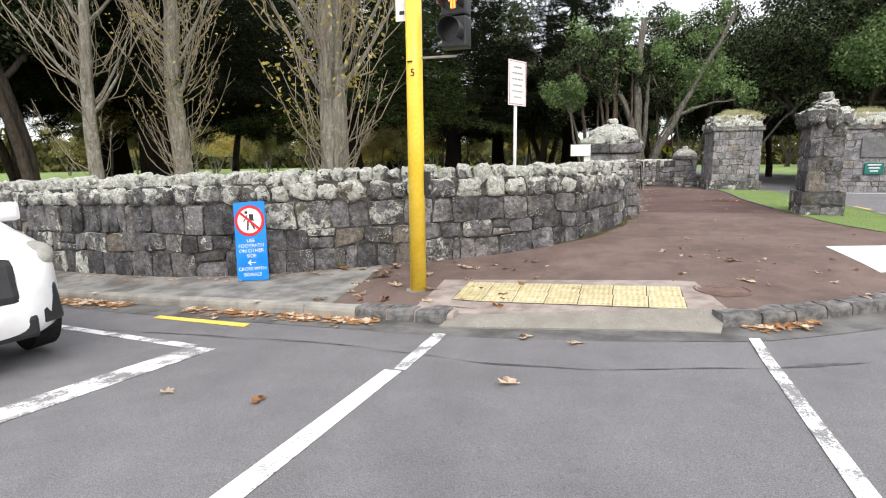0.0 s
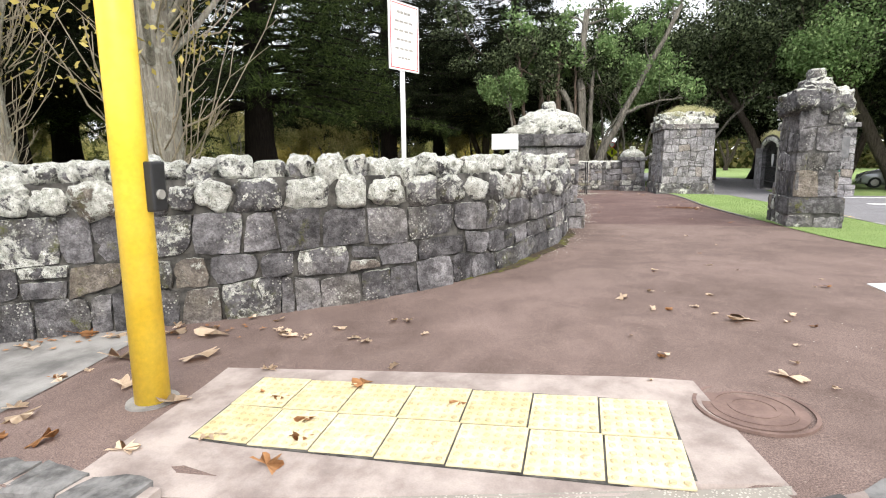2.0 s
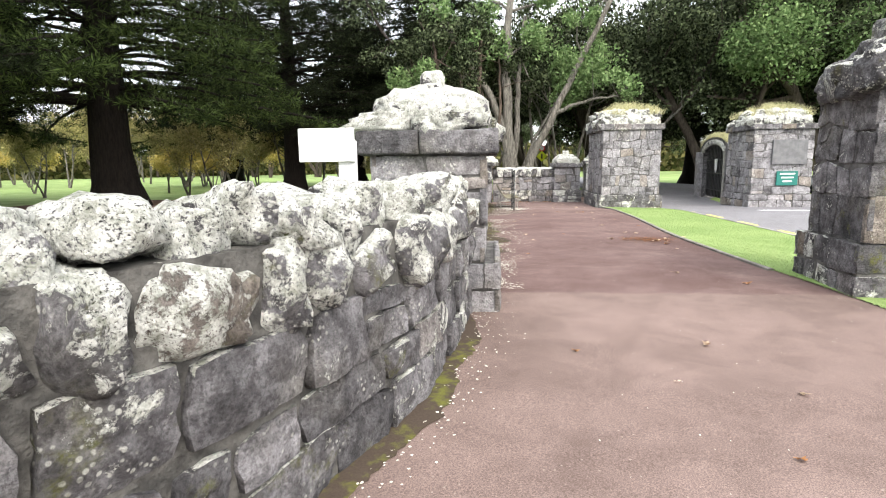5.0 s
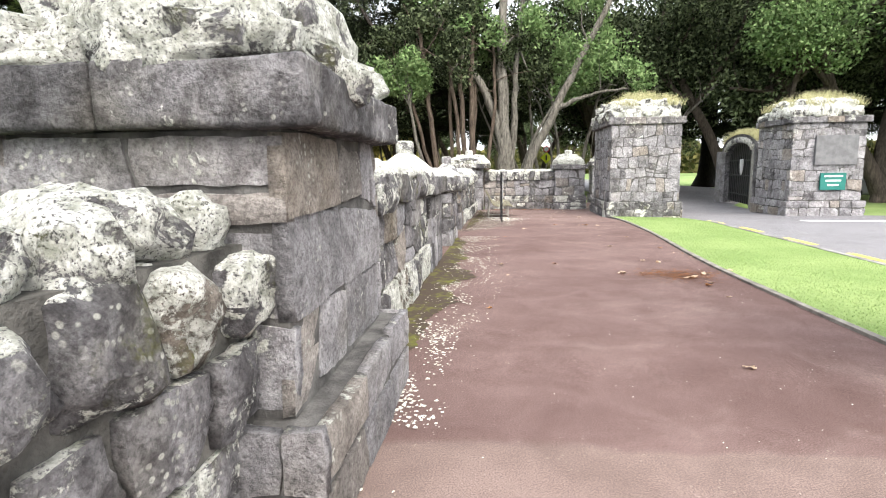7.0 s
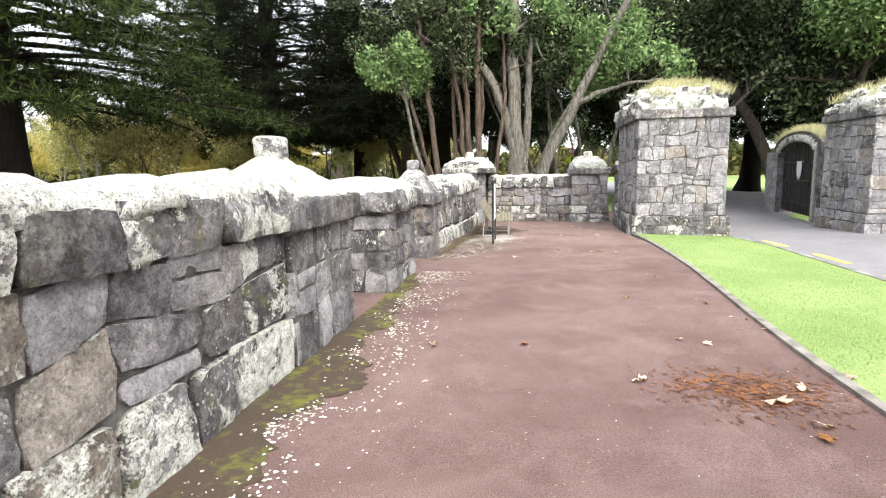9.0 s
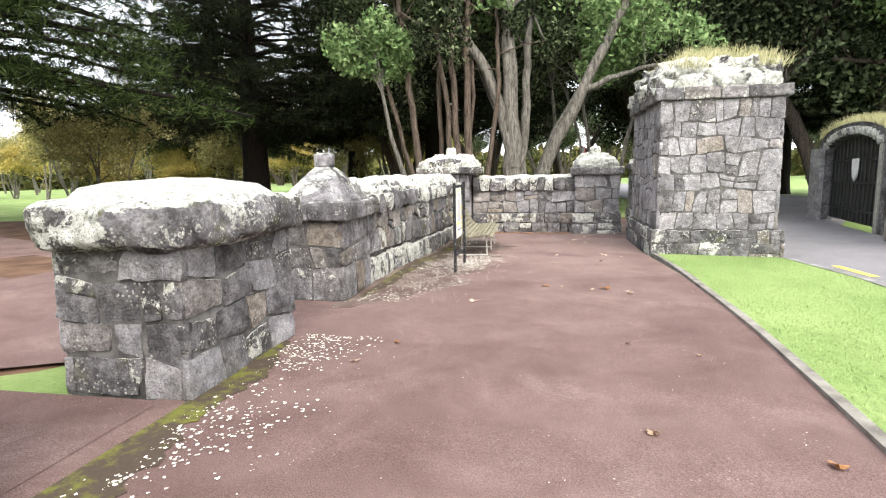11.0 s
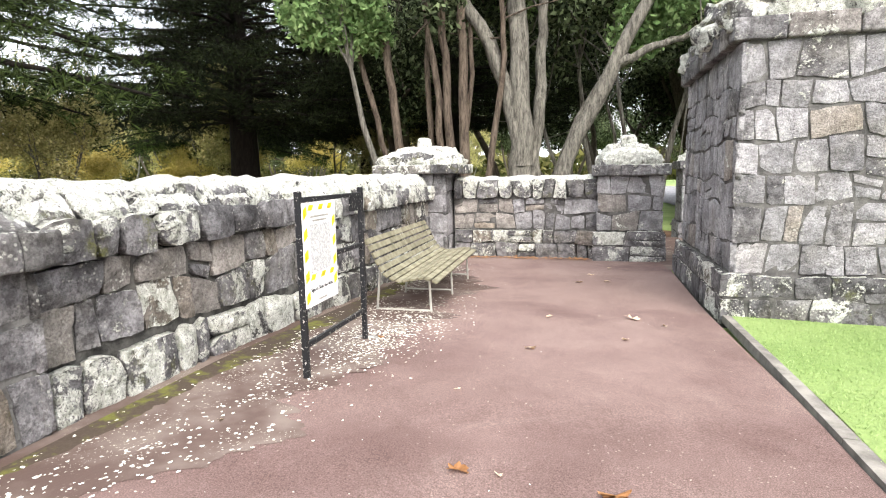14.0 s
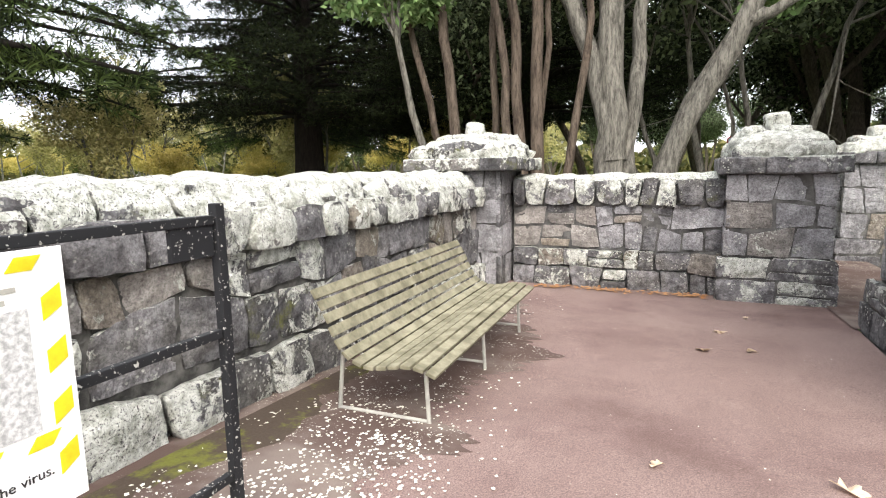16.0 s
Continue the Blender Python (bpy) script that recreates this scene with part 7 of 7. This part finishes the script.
def car(paint, label):
    """A small hatchback at the origin, nose towards +x."""
    root = tagged(empty("car"), label, "car")
    st = [(-2.0, 0.62, 0.35, 0.80), (-1.96, 0.78, 0.22, 0.98), (-1.8, 0.85, 0.19, 1.20), (-1.45, 0.87, 0.18, 1.42), (-0.8, 0.87, 0.18, 1.49), (0.0, 0.87, 0.18, 1.47), (0.45, 0.87, 0.18, 1.33), (0.85, 0.87, 0.18, 1.08), (1.15, 0.86, 0.18, 0.98), (1.55, 0.84, 0.19, 0.90), (1.80, 0.78, 0.20, 0.80), (1.94, 0.66, 0.22, 0.66), (2.01, 0.48, 0.26, 0.52)]
    bm = bmesh.new()
    rings = []
    n = 28
    for x, hw, lo, hi in st:
        ring = []
        belt = min(hi, 0.92)
        for k in range(n):
            a = 2 * math.pi * k / n
            c, s_ = math.cos(a), math.sin(a)
            yy = hw * math.copysign(abs(c) ** 0.38, c)
            mid, half = (lo + hi) / 2, (hi - lo) / 2
            zz = mid + half * math.copysign(abs(s_) ** 0.42, s_)
            if zz > belt and hi > 1.0:
                yy *= 1 - 0.30 * (zz - belt) / 0.58
            ring.append(bm.verts.new((x, yy, zz)))
        rings.append(ring)
    for p, q in zip(rings[:-1], rings[1:]):
        for k in range(n):
            bm.faces.new((p[k], p[(k + 1) % n], q[(k + 1) % n], q[k]))
    bm.faces.new(rings[0])
    bm.faces.new(list(reversed(rings[-1])))
    body = part("body", bm, paint, root, "", True)
    bm = bmesh.new()
    box(bm, (-0.012, -0.62, -0.30), (0.012, 0.62, 0.30), pose(0.70, 0, 1.21, 0, -56, 0), 0.01)
    part("windscreen", bm, GLASS, root, "dark tinted windscreen")
    for sd in (-1, 1):
        bm = bmesh.new()
        box(bm, (-1.3, -0.012, 0.95), (0.45, 0.012, 1.32), pose(0, sd * 0.80, 0, sd * 14, 0, 0) @ pose(0, 0, 0), 0.02)
        part("side_window", bm, GLASS, root)
        bm = bmesh.new()
        bmesh.ops.create_uvsphere(bm, u_segments=14, v_segments=10, radius=1, matrix=pose(1.70, sd * 0.66, 0.73, 0, 28, sd * -32) @ Matrix.Diagonal((0.16, 0.16, 0.075, 1)))
        part("headlight", bm, GREY_STEEL, root, "clear silvery headlight", True)
        bm = bmesh.new()
        box(bm, (-0.03, -0.10, -0.13), (0.04, 0.10, 0.13), pose(1.88, sd * 0.66, 0.42, 0, -8, sd * 32), 0.03)
        part("fog_lamp_surround", bm, BLACK_PLASTIC, root)
        bm = bmesh.new()
        box(bm, (-0.09, -0.10, -0.08), (0.06, 0.10, 0.08), pose(0.52, sd * 0.98, 1.02, 0, 0, sd * 8), 0.04)
        part("mirror", bm, paint, root)
        for wx in (-1.25, 1.25):
            wheel = empty("wheel")
            wheel.parent = root
            bm = bmesh.new()
            rod(bm, (wx, sd * 0.70, 0.30), (wx, sd * 0.885, 0.30), 0.30, 0.29, 28)
            part("tyre", bm, RUBBER, wheel)
            bm = bmesh.new()
            rod(bm, (wx, sd * 0.80, 0.30), (wx, sd * 0.893, 0.30), 0.20, 0.18, 20)
            part("rim", bm, GREY_STEEL, wheel)
    bm = bmesh.new()
    box(bm, (-0.03, -0.46, -0.15), (0.05, 0.46, 0.15), pose(1.945, 0, 0.60, 0, -14, 0), 0.05)
    part("grille", bm, BLACK_PLASTIC, root, "black mesh grille")
    bm = bmesh.new()
    box(bm, (-0.03, -0.55, -0.075), (0.04, 0.55, 0.075), pose(1.965, 0, 0.30, 0, 4, 0), 0.03)
    part("lower_intake", bm, BLACK_PLASTIC, root)
    bm = bmesh.new()
    box(bm, (-0.006, -0.18, -0.06), (0.006, 0.18, 0.06), pose(2.02, 0, 0.43), 0.003)
    part("number_plate", bm, WHITE_PAINT, root)
    return root


white_car = car(CAR_WHITE, "white hatchback waiting at the stop line")
white_car.matrix_basis = pose(-7.19, 3.16, road_z(-6.9, 3.0), 0, -3.0, -14) @ Matrix.Diagonal((1.2, 1.18, 1.32, 1))
silver = car(CAR_SILVER, "silver car standing on the drive beyond the gates")
silver.matrix_basis = pose(18.4, 37.6, road_z(18.4, 37.6), 0, 0, 160)

# ---------------- ground details ----------------
bm = bmesh.new()
disc(bm, (0, 0, 0), 0.245, 0.012, pose(1.12, 6.30, path_z(1.12, 6.3) - 0.004, -90, 0, 0), 40)
cover = part("manhole_cover", bm, MANHOLE, None)
tagged(cover, "round reddish cast iron manhole cover in the asphalt", "manhole cover", "", "structure")
for k, r in enumerate((0.29, 0.20, 0.12)):
    bm = bmesh.new()
    disc(bm, (0, 0, 0), r, 0.016, pose(1.12, 6.30, path_z(1.12, 6.3) - 0.004, -90, 0, 0), 40, r - 0.02)
    part("rim_ring", bm, MANHOLE, cover)


def leaf_mesh(seed, size, material):
    """A five-lobed plane leaf, curled."""
    rng = random.Random(seed)
    bm = bmesh.new()
    outline = []
    lobes = 5
    for k in range(20):
        a = math.radians(-110 + 220 * k / 19)
        r = size * (0.62 + 0.42 * abs(math.cos((k / 19 * (lobes - 1)) * math.pi))) * rng.uniform(0.88, 1.1)
        outline.append((r * math.sin(a), r * math.cos(a)))
    c = bm.verts.new((0, 0, 0.012))
    cup = rng.uniform(0.1, 0.4)
    vs = []
    for x, y in outline:
        d = math.hypot(x, y)
        vs.append(bm.verts.new((x, y, 0.006 + cup * d * d / size * 0.7 + 0.012 * math.sin(x * 60))))
    for a, b in zip(vs[:-1], vs[1:]):
        bm.faces.new((c, a, b))
    bmesh.ops.solidify(bm, geom=list(bm.faces), thickness=0.0015)
    me = bpy.data.meshes.new("fallen_leaf")
    bm.to_mesh(me)
    bm.free()
    me.materials.append(material)
    return me


leaf_meshes = [leaf_mesh(k, (0.075, 0.06, 0.09, 0.05)[k % 4], LEAF_PALE if k % 4 else LEAF_DRY) for k in range(8)]
rl = random.Random(77)


def drop_leaf(x, y, k, s=1.0):
    ob = new("fallen_leaf", leaf_meshes[k % 8])
    road = on_road(x, y)
    ob.matrix_basis = pose(x, y, (road_z(x, y) if road else path_z(x, y)) + 0.008, rl.uniform(-8, 8), rl.uniform(-8, 8), rl.uniform(0, 360)) @ Matrix.Diagonal((s, s, s, 1))
    tagged(ob, "dry tan fallen leaf lying on the asphalt", "fallen leaf", "fallen leaves")


for k in range(34):
    drop_leaf(rl.uniform(-3.4, -0.6), rl.uniform(6.5, 7.6) if k % 2 else rl.uniform(5.5, 6.4), k, rl.uniform(0.7, 1.2))
for k in range(30):
    drop_leaf(rl.uniform(0.6, 2.8), rl.uniform(6.3, 9.5), k, rl.uniform(0.35, 0.75))
for k in range(46):
    drop_leaf(rl.uniform(0.9, 3.85), rl.uniform(9.5, 30), k, rl.uniform(0.35, 0.85))
for x, y, k, sz in ((-4.0, 7.2, 0, 2.3), (-3.6, 7.2, 1, 1.5), (-4.2, 6.9, 2, 1.2), (-3.1, 6.7, 6, 1.6), (-2.7, 7.3, 2, 1.9), (-3.1, 7.3, 1, 1.7), (-3.1, 7.0, 3, 1.5), (-2.5, 6.8, 2, 1.6), (-1.1, 7.55, 3, 1.2),
                    (1.5, 7.7, 2, 1.4), (1.43, 6.7, 2, 1.1), (-0.4, 6.2, 0, 0.8), (0.9, 5.45, 0, 1.0), (2.5, 17.55, 1, 1.1), (3.2, 17.3, 2, 0.9), (3.45, 17.5, 5, 1.0), (3.3, 17.0, 3, 0.9)):
    drop_leaf(x, y, k, sz)
drop_leaf(-0.75, 4.72, 1, 1.5)
for x, y in ((-3.1, 2.9), (-2.3, 2.9), (-0.7, 3.5), (-0.3, 4.6)):
    drop_leaf(x, y, rl.randrange(8), 0.9)


def flakes(name, spots, size, material, lift, label, category, lobes=5):
    """Many small curled flakes as one mesh."""
    rng = random.Random(len(spots) * 7 + 1)
    v, f = [], []
    for x, y, k in spots:
        z = (road_z(x, y) if on_road(x, y) else path_z(x, y)) + lift
        r = size * k
        o = len(v)
        a0 = rng.uniform(0, 6.28)
        tx, ty = rng.uniform(-0.3, 0.3), rng.uniform(-0.3, 0.3)
        for i in range(lobes):
            a = a0 + 6.283 * i / lobes
            rr = r * rng.uniform(0.45, 1.1) if lobes < 6 else r * (1.15 if i % 2 else 0.5) * rng.uniform(0.75, 1.2)
            dx, dy = rr * math.cos(a), rr * math.sin(a)
            v.append((x + dx, y + dy, z + abs(dx * tx + dy * ty) + rng.uniform(0, 0.2) * r))
        f.append(tuple(range(o, o + lobes)))
    ob = mesh_object(name, v, f, material, smooth=False)
    return tagged(ob, label, category, "", "stuff")


# drifts of leaves in the gutter
drift = []
for k in range(2600):
    if k % 3 == 0:
        s_ = rl.uniform(ks_ramp1 - 0.1, ks_ramp1 + 4.2)
        d = abs(rl.gauss(0.0, 0.09)) + 0.01
        if nz(s_ * 2.1, 8.8) < -0.1 or rl.random() < 0.4:
            continue
    else:
        s_ = rl.uniform(ks_far + 4, ks_ramp0 - 0.7)
        if nz(s_ * 0.9, 3.3) < -0.02:
            continue
        d = abs(rl.gauss(0.0, 0.10)) + 0.01
    q = kerb_line.place(s_, 0, d)
    drift.append((q[0], q[1], rl.uniform(0.6, 1.3)))
for lo, hi, n in ((-11.0, -6.3, 900), (-5.2, -2.4, 420)):
    for k in range(n):
        x = rl.uniform(lo, hi)
        if nz(x * 2.2, 6.1) < -0.15 and rl.random() < 0.7:
            continue
        drift.append((x, kerb_at_x(x) - 0.02 - abs(rl.gauss(0, 0.11)), rl.uniform(0.6, 1.5)))
for k in range(260):
    s_ = rl.uniform(sw0, next(v for v in wall_line.s if wall_line.at(v)[0] > -2.4))
    q = wall_line.place(s_, 0, 0.06 + abs(rl.gauss(0, 0.20)))
    drift.append((q[0], q[1], rl.uniform(0.5, 1.1)))
flakes("leaf_drift", drift, 0.034, LEAF_DRY, 0.012, "drift of orange-brown dead leaves along the gutter", "leaf litter", 10)
flakes("leaf_drift", [(x + rl.gauss(0, 0.02), y + rl.gauss(0, 0.02), k) for x, y, k in drift[::7]], 0.045, LEAF_PALE, 0.02, "tan dead leaves on top of the gutter drift", "leaf litter", 10)

# pale flakes of lichen and petals along the foot of the path walls
fl = []
for k in range(8000):
    y = rl.uniform(13.5, 30)
    w = 0.14 if y < 15 else (0.28 if y < 22.3 else 0.5)
    x = 0.36 + abs(rl.gauss(0.22, w * 0.75))
    if nz(x * 2.5, y * 1.6) < 0.0 and rl.random() < 0.85 or 21.3 < y < 22.5:
        continue
    fl.append((x, y, rl.uniform(0.4, 1.5)))
for k in range(1300):
    fl.append((rl.gauss(1.25, 0.22), rl.gauss(25.6, 0.7), rl.uniform(0.4, 1.5)))
for k in range(500):
    y = rl.uniform(7.5, 13)
    i = int(np.argmin(np.abs(wall_line.p[:, 1] - y)))
    fl.append((float(np.interp(y, wall_line.p[100:, 1], wall_line.p[100:, 0])) + 0.05 + abs(rl.gauss(0, 0.16)), y, rl.uniform(0.4, 1.2)))
for k in range(700):
    fl.append((rl.uniform(0.6, 4.0), rl.uniform(7, 30), rl.uniform(0.25, 0.6)))
flakes("lichen_flakes", fl, 0.0105, plain_material("pale_lichen_flake", (0.50, 0.48, 0.41), (0.74, 0.72, 0.64), 9, 0.9, 60, 0.1), 0.006, "scattered pale lichen flakes and petals on the path", "litter", 5)

# moss strip at the foot of the walls
ms = [(0.24, 13.95), (0.23, 16), (0.24, 18), (0.27, 20), (0.27, 21.1)]


def moss_strip(pts_in, width, name="moss_strip"):
    ln = Line(pts_in)
    v, f = [], []
    n = int(ln.length / 0.04)
    for i in range(n + 1):
        s_ = ln.length * i / n
        wv = width * (0.75 + 0.5 * nz(s_ * 1.3, 7.7) + 0.3 * nz(s_ * 5, 1.1) + 0.22 * nz(s_ * 17, 4.1)) * min(1, 0.2 + 3 * i / n, 0.2 + 3 * (1 - i / n))
        for k in range(4):
            q = ln.place(s_, 0, wv * k / 3)
            v.append((q[0], q[1], path_z(q[0], q[1]) + 0.010 - 0.004 * (k == 3)))
    for i in range(n):
        for k in range(3):
            o = i * 4 + k
            f.append((o, o + 1, o + 5, o + 4))
    return tagged(mesh_object(name, v, f, MOSS), "damp green moss and dirt along the wall foot", "moss", "", "stuff")


moss_strip([(-0.9, 8.87), (-0.56, 9.36), (-0.21, 10.12), (0.09, 11.03), (0.2, 12.0), (0.26, 12.7)], 0.22)
moss_strip(ms, 0.50)
soil_line = Line([(0.20, 22.2), (0.20, 24), (0.20, 26), (0.21, 28), (0.21, 30.3)])
sv, sf = [], []
for i in range(281):
    s_ = soil_line.length * i / 280
    wv = 1.25 * (0.9 + 0.4 * nz(s_ * 0.8, 2.7) + 0.25 * nz(s_ * 3, 1.9) + 0.16 * nz(s_ * 11, 3.9) + 0.08 * nz(s_ * 30, 5.2)) * min(1, 0.15 + i / 56, 0.15 + (280 - i) / 40)
    for k in range(6):
        q = soil_line.place(s_, 0, wv * k / 5)
        sv.append((q[0], q[1], path_z(q[0], q[1]) + 0.006 - 0.003 * (k == 5)))
for i in range(280):
    for k in range(5):
        o = i * 6 + k
        sf.append((o, o + 1, o + 7, o + 6))
tagged(mesh_object("dirty_verge", sv, sf, SOIL), "grey worn verge flecked with lichen before the wall", "verge", "", "stuff")
moss_strip([(0.34, 22.7), (0.34, 24), (0.34, 26), (0.36, 28), (0.36, 30.3)], 0.34)

# brown leaf mush in a shallow hollow
mush = [(rl.gauss(3.12, 0.24), rl.gauss(17.45, 0.18), rl.uniform(0.2, 1.0)) for k in range(1500)]
flakes("leaf_mush", mush, 0.018, plain_material("wet_brown_litter", (0.06, 0.028, 0.018), (0.21, 0.09, 0.038), 8, 0.7, 60, 0.3), 0.006, "patch of wet orange-brown leaf mush on the path", "leaf litter", 6)
mush2 = [(rl.uniform(0.9, 2.9), 30.75 + rl.gauss(0, 0.07), rl.uniform(0.6, 1.4)) for k in range(160)]
flakes("leaf_drift", mush2, 0.034, LEAF_DRY, 0.008, "orange dead leaves along the foot of the end wall", "leaf litter", 6)


def blades(name, spots, height, width, material, label, category="grass"):
    rng = np.random.default_rng(len(spots))
    p = np.array(spots)
    n = len(p)
    a = rng.uniform(0, 6.283, n)
    h = height * rng.uniform(0.5, 1.25, n)
    lean = rng.normal(size=(n, 2)) * 0.45
    dx, dy = np.cos(a) * width, np.sin(a) * width
    v = np.zeros((n, 4, 3))
    v[:, 0] = p - np.stack([dx, dy, 0 * dx], 1)
    v[:, 1] = p + np.stack([dx, dy, 0 * dx], 1)
    tip = p + np.stack([lean[:, 0] * h, lean[:, 1] * h, h], 1)
    v[:, 2] = tip + np.stack([dx, dy, 0 * dx], 1) * 0.15
    v[:, 3] = tip - np.stack([dx, dy, 0 * dx], 1) * 0.15
    ob = cloud_object(name, v.reshape(-1, 3), material, None)
    return tagged(ob, label, category, "", "stuff")


rg = np.random.default_rng(4)
sp = []
for k in range(60000):
    f = rg.uniform(0, 1) ** 0.9
    a, b = ll.at(f * ll.length), lr.at(f * lr.length)
    u = rg.uniform(-0.015, 1.0)
    x, y = a + (b - a) * u
    sp.append((x, y, lawn_z(x, y) - 0.004))
blades("lawn_grass", sp, 0.017, 0.004, BLADES, "short bright green lawn grass beside the path")


def tuft_spots(x0, x1, y0, y1, z, n, edge=True):
    out = []
    for k in range(n):
        x, y = rg.uniform(x0, x1), rg.uniform(y0, y1)
        if nz(x * 3, y * 3, 2.2) < -0.05:
            continue
        r = max(abs(x - (x0 + x1) / 2) / ((x1 - x0) / 2), abs(y - (y0 + y1) / 2) / ((y1 - y0) / 2))
        out.append((x, y, z + 0.36 * (1 - r ** 2.2)))
    return out


blades("pillar_grass", tuft_spots(4.3, 6.2, 27.0, 29.85, 2.84, 6500), 0.20, 0.005, DRY_BLADES, "straw-coloured grass growing on the gate pillar")
blades("pillar_grass", tuft_spots(9.6, 11.6, 28.1, 30.3, 2.82, 4200), 0.20, 0.006, DRY_BLADES, "straw-coloured grass growing on the gate pillar")
gsp = []
for k in range(2600):
    s_, d = rg.uniform(0.1, gate_len - 0.1), rg.uniform(-0.5, 0.05)
    q = gate_line.place(s_, gate_top(s_), d)
    gsp.append(q)
blades("arch_grass", gsp, 0.2, 0.008, DRY_BLADES, "dry grass growing along the gateway top")
blades("pillar_moss", tuft_spots(-0.55, 0.43, 12.8, 13.9, 1.55, 500), 0.09, 0.005, BLADES, "small green weeds among the pillar rocks")

# bare soil between the end pier and the gate pillar
strip("bare_soil", [(5.3, 29.75), (5.3, 32.0), (5.3, 34.4)], [(4.06, 29.75), (4.0, 32.0), (3.9, 34.4)], lambda x, y: ground_z(x, y) + 0.015, SOIL, "bare brown soil between pier and gate pillar", "soil")
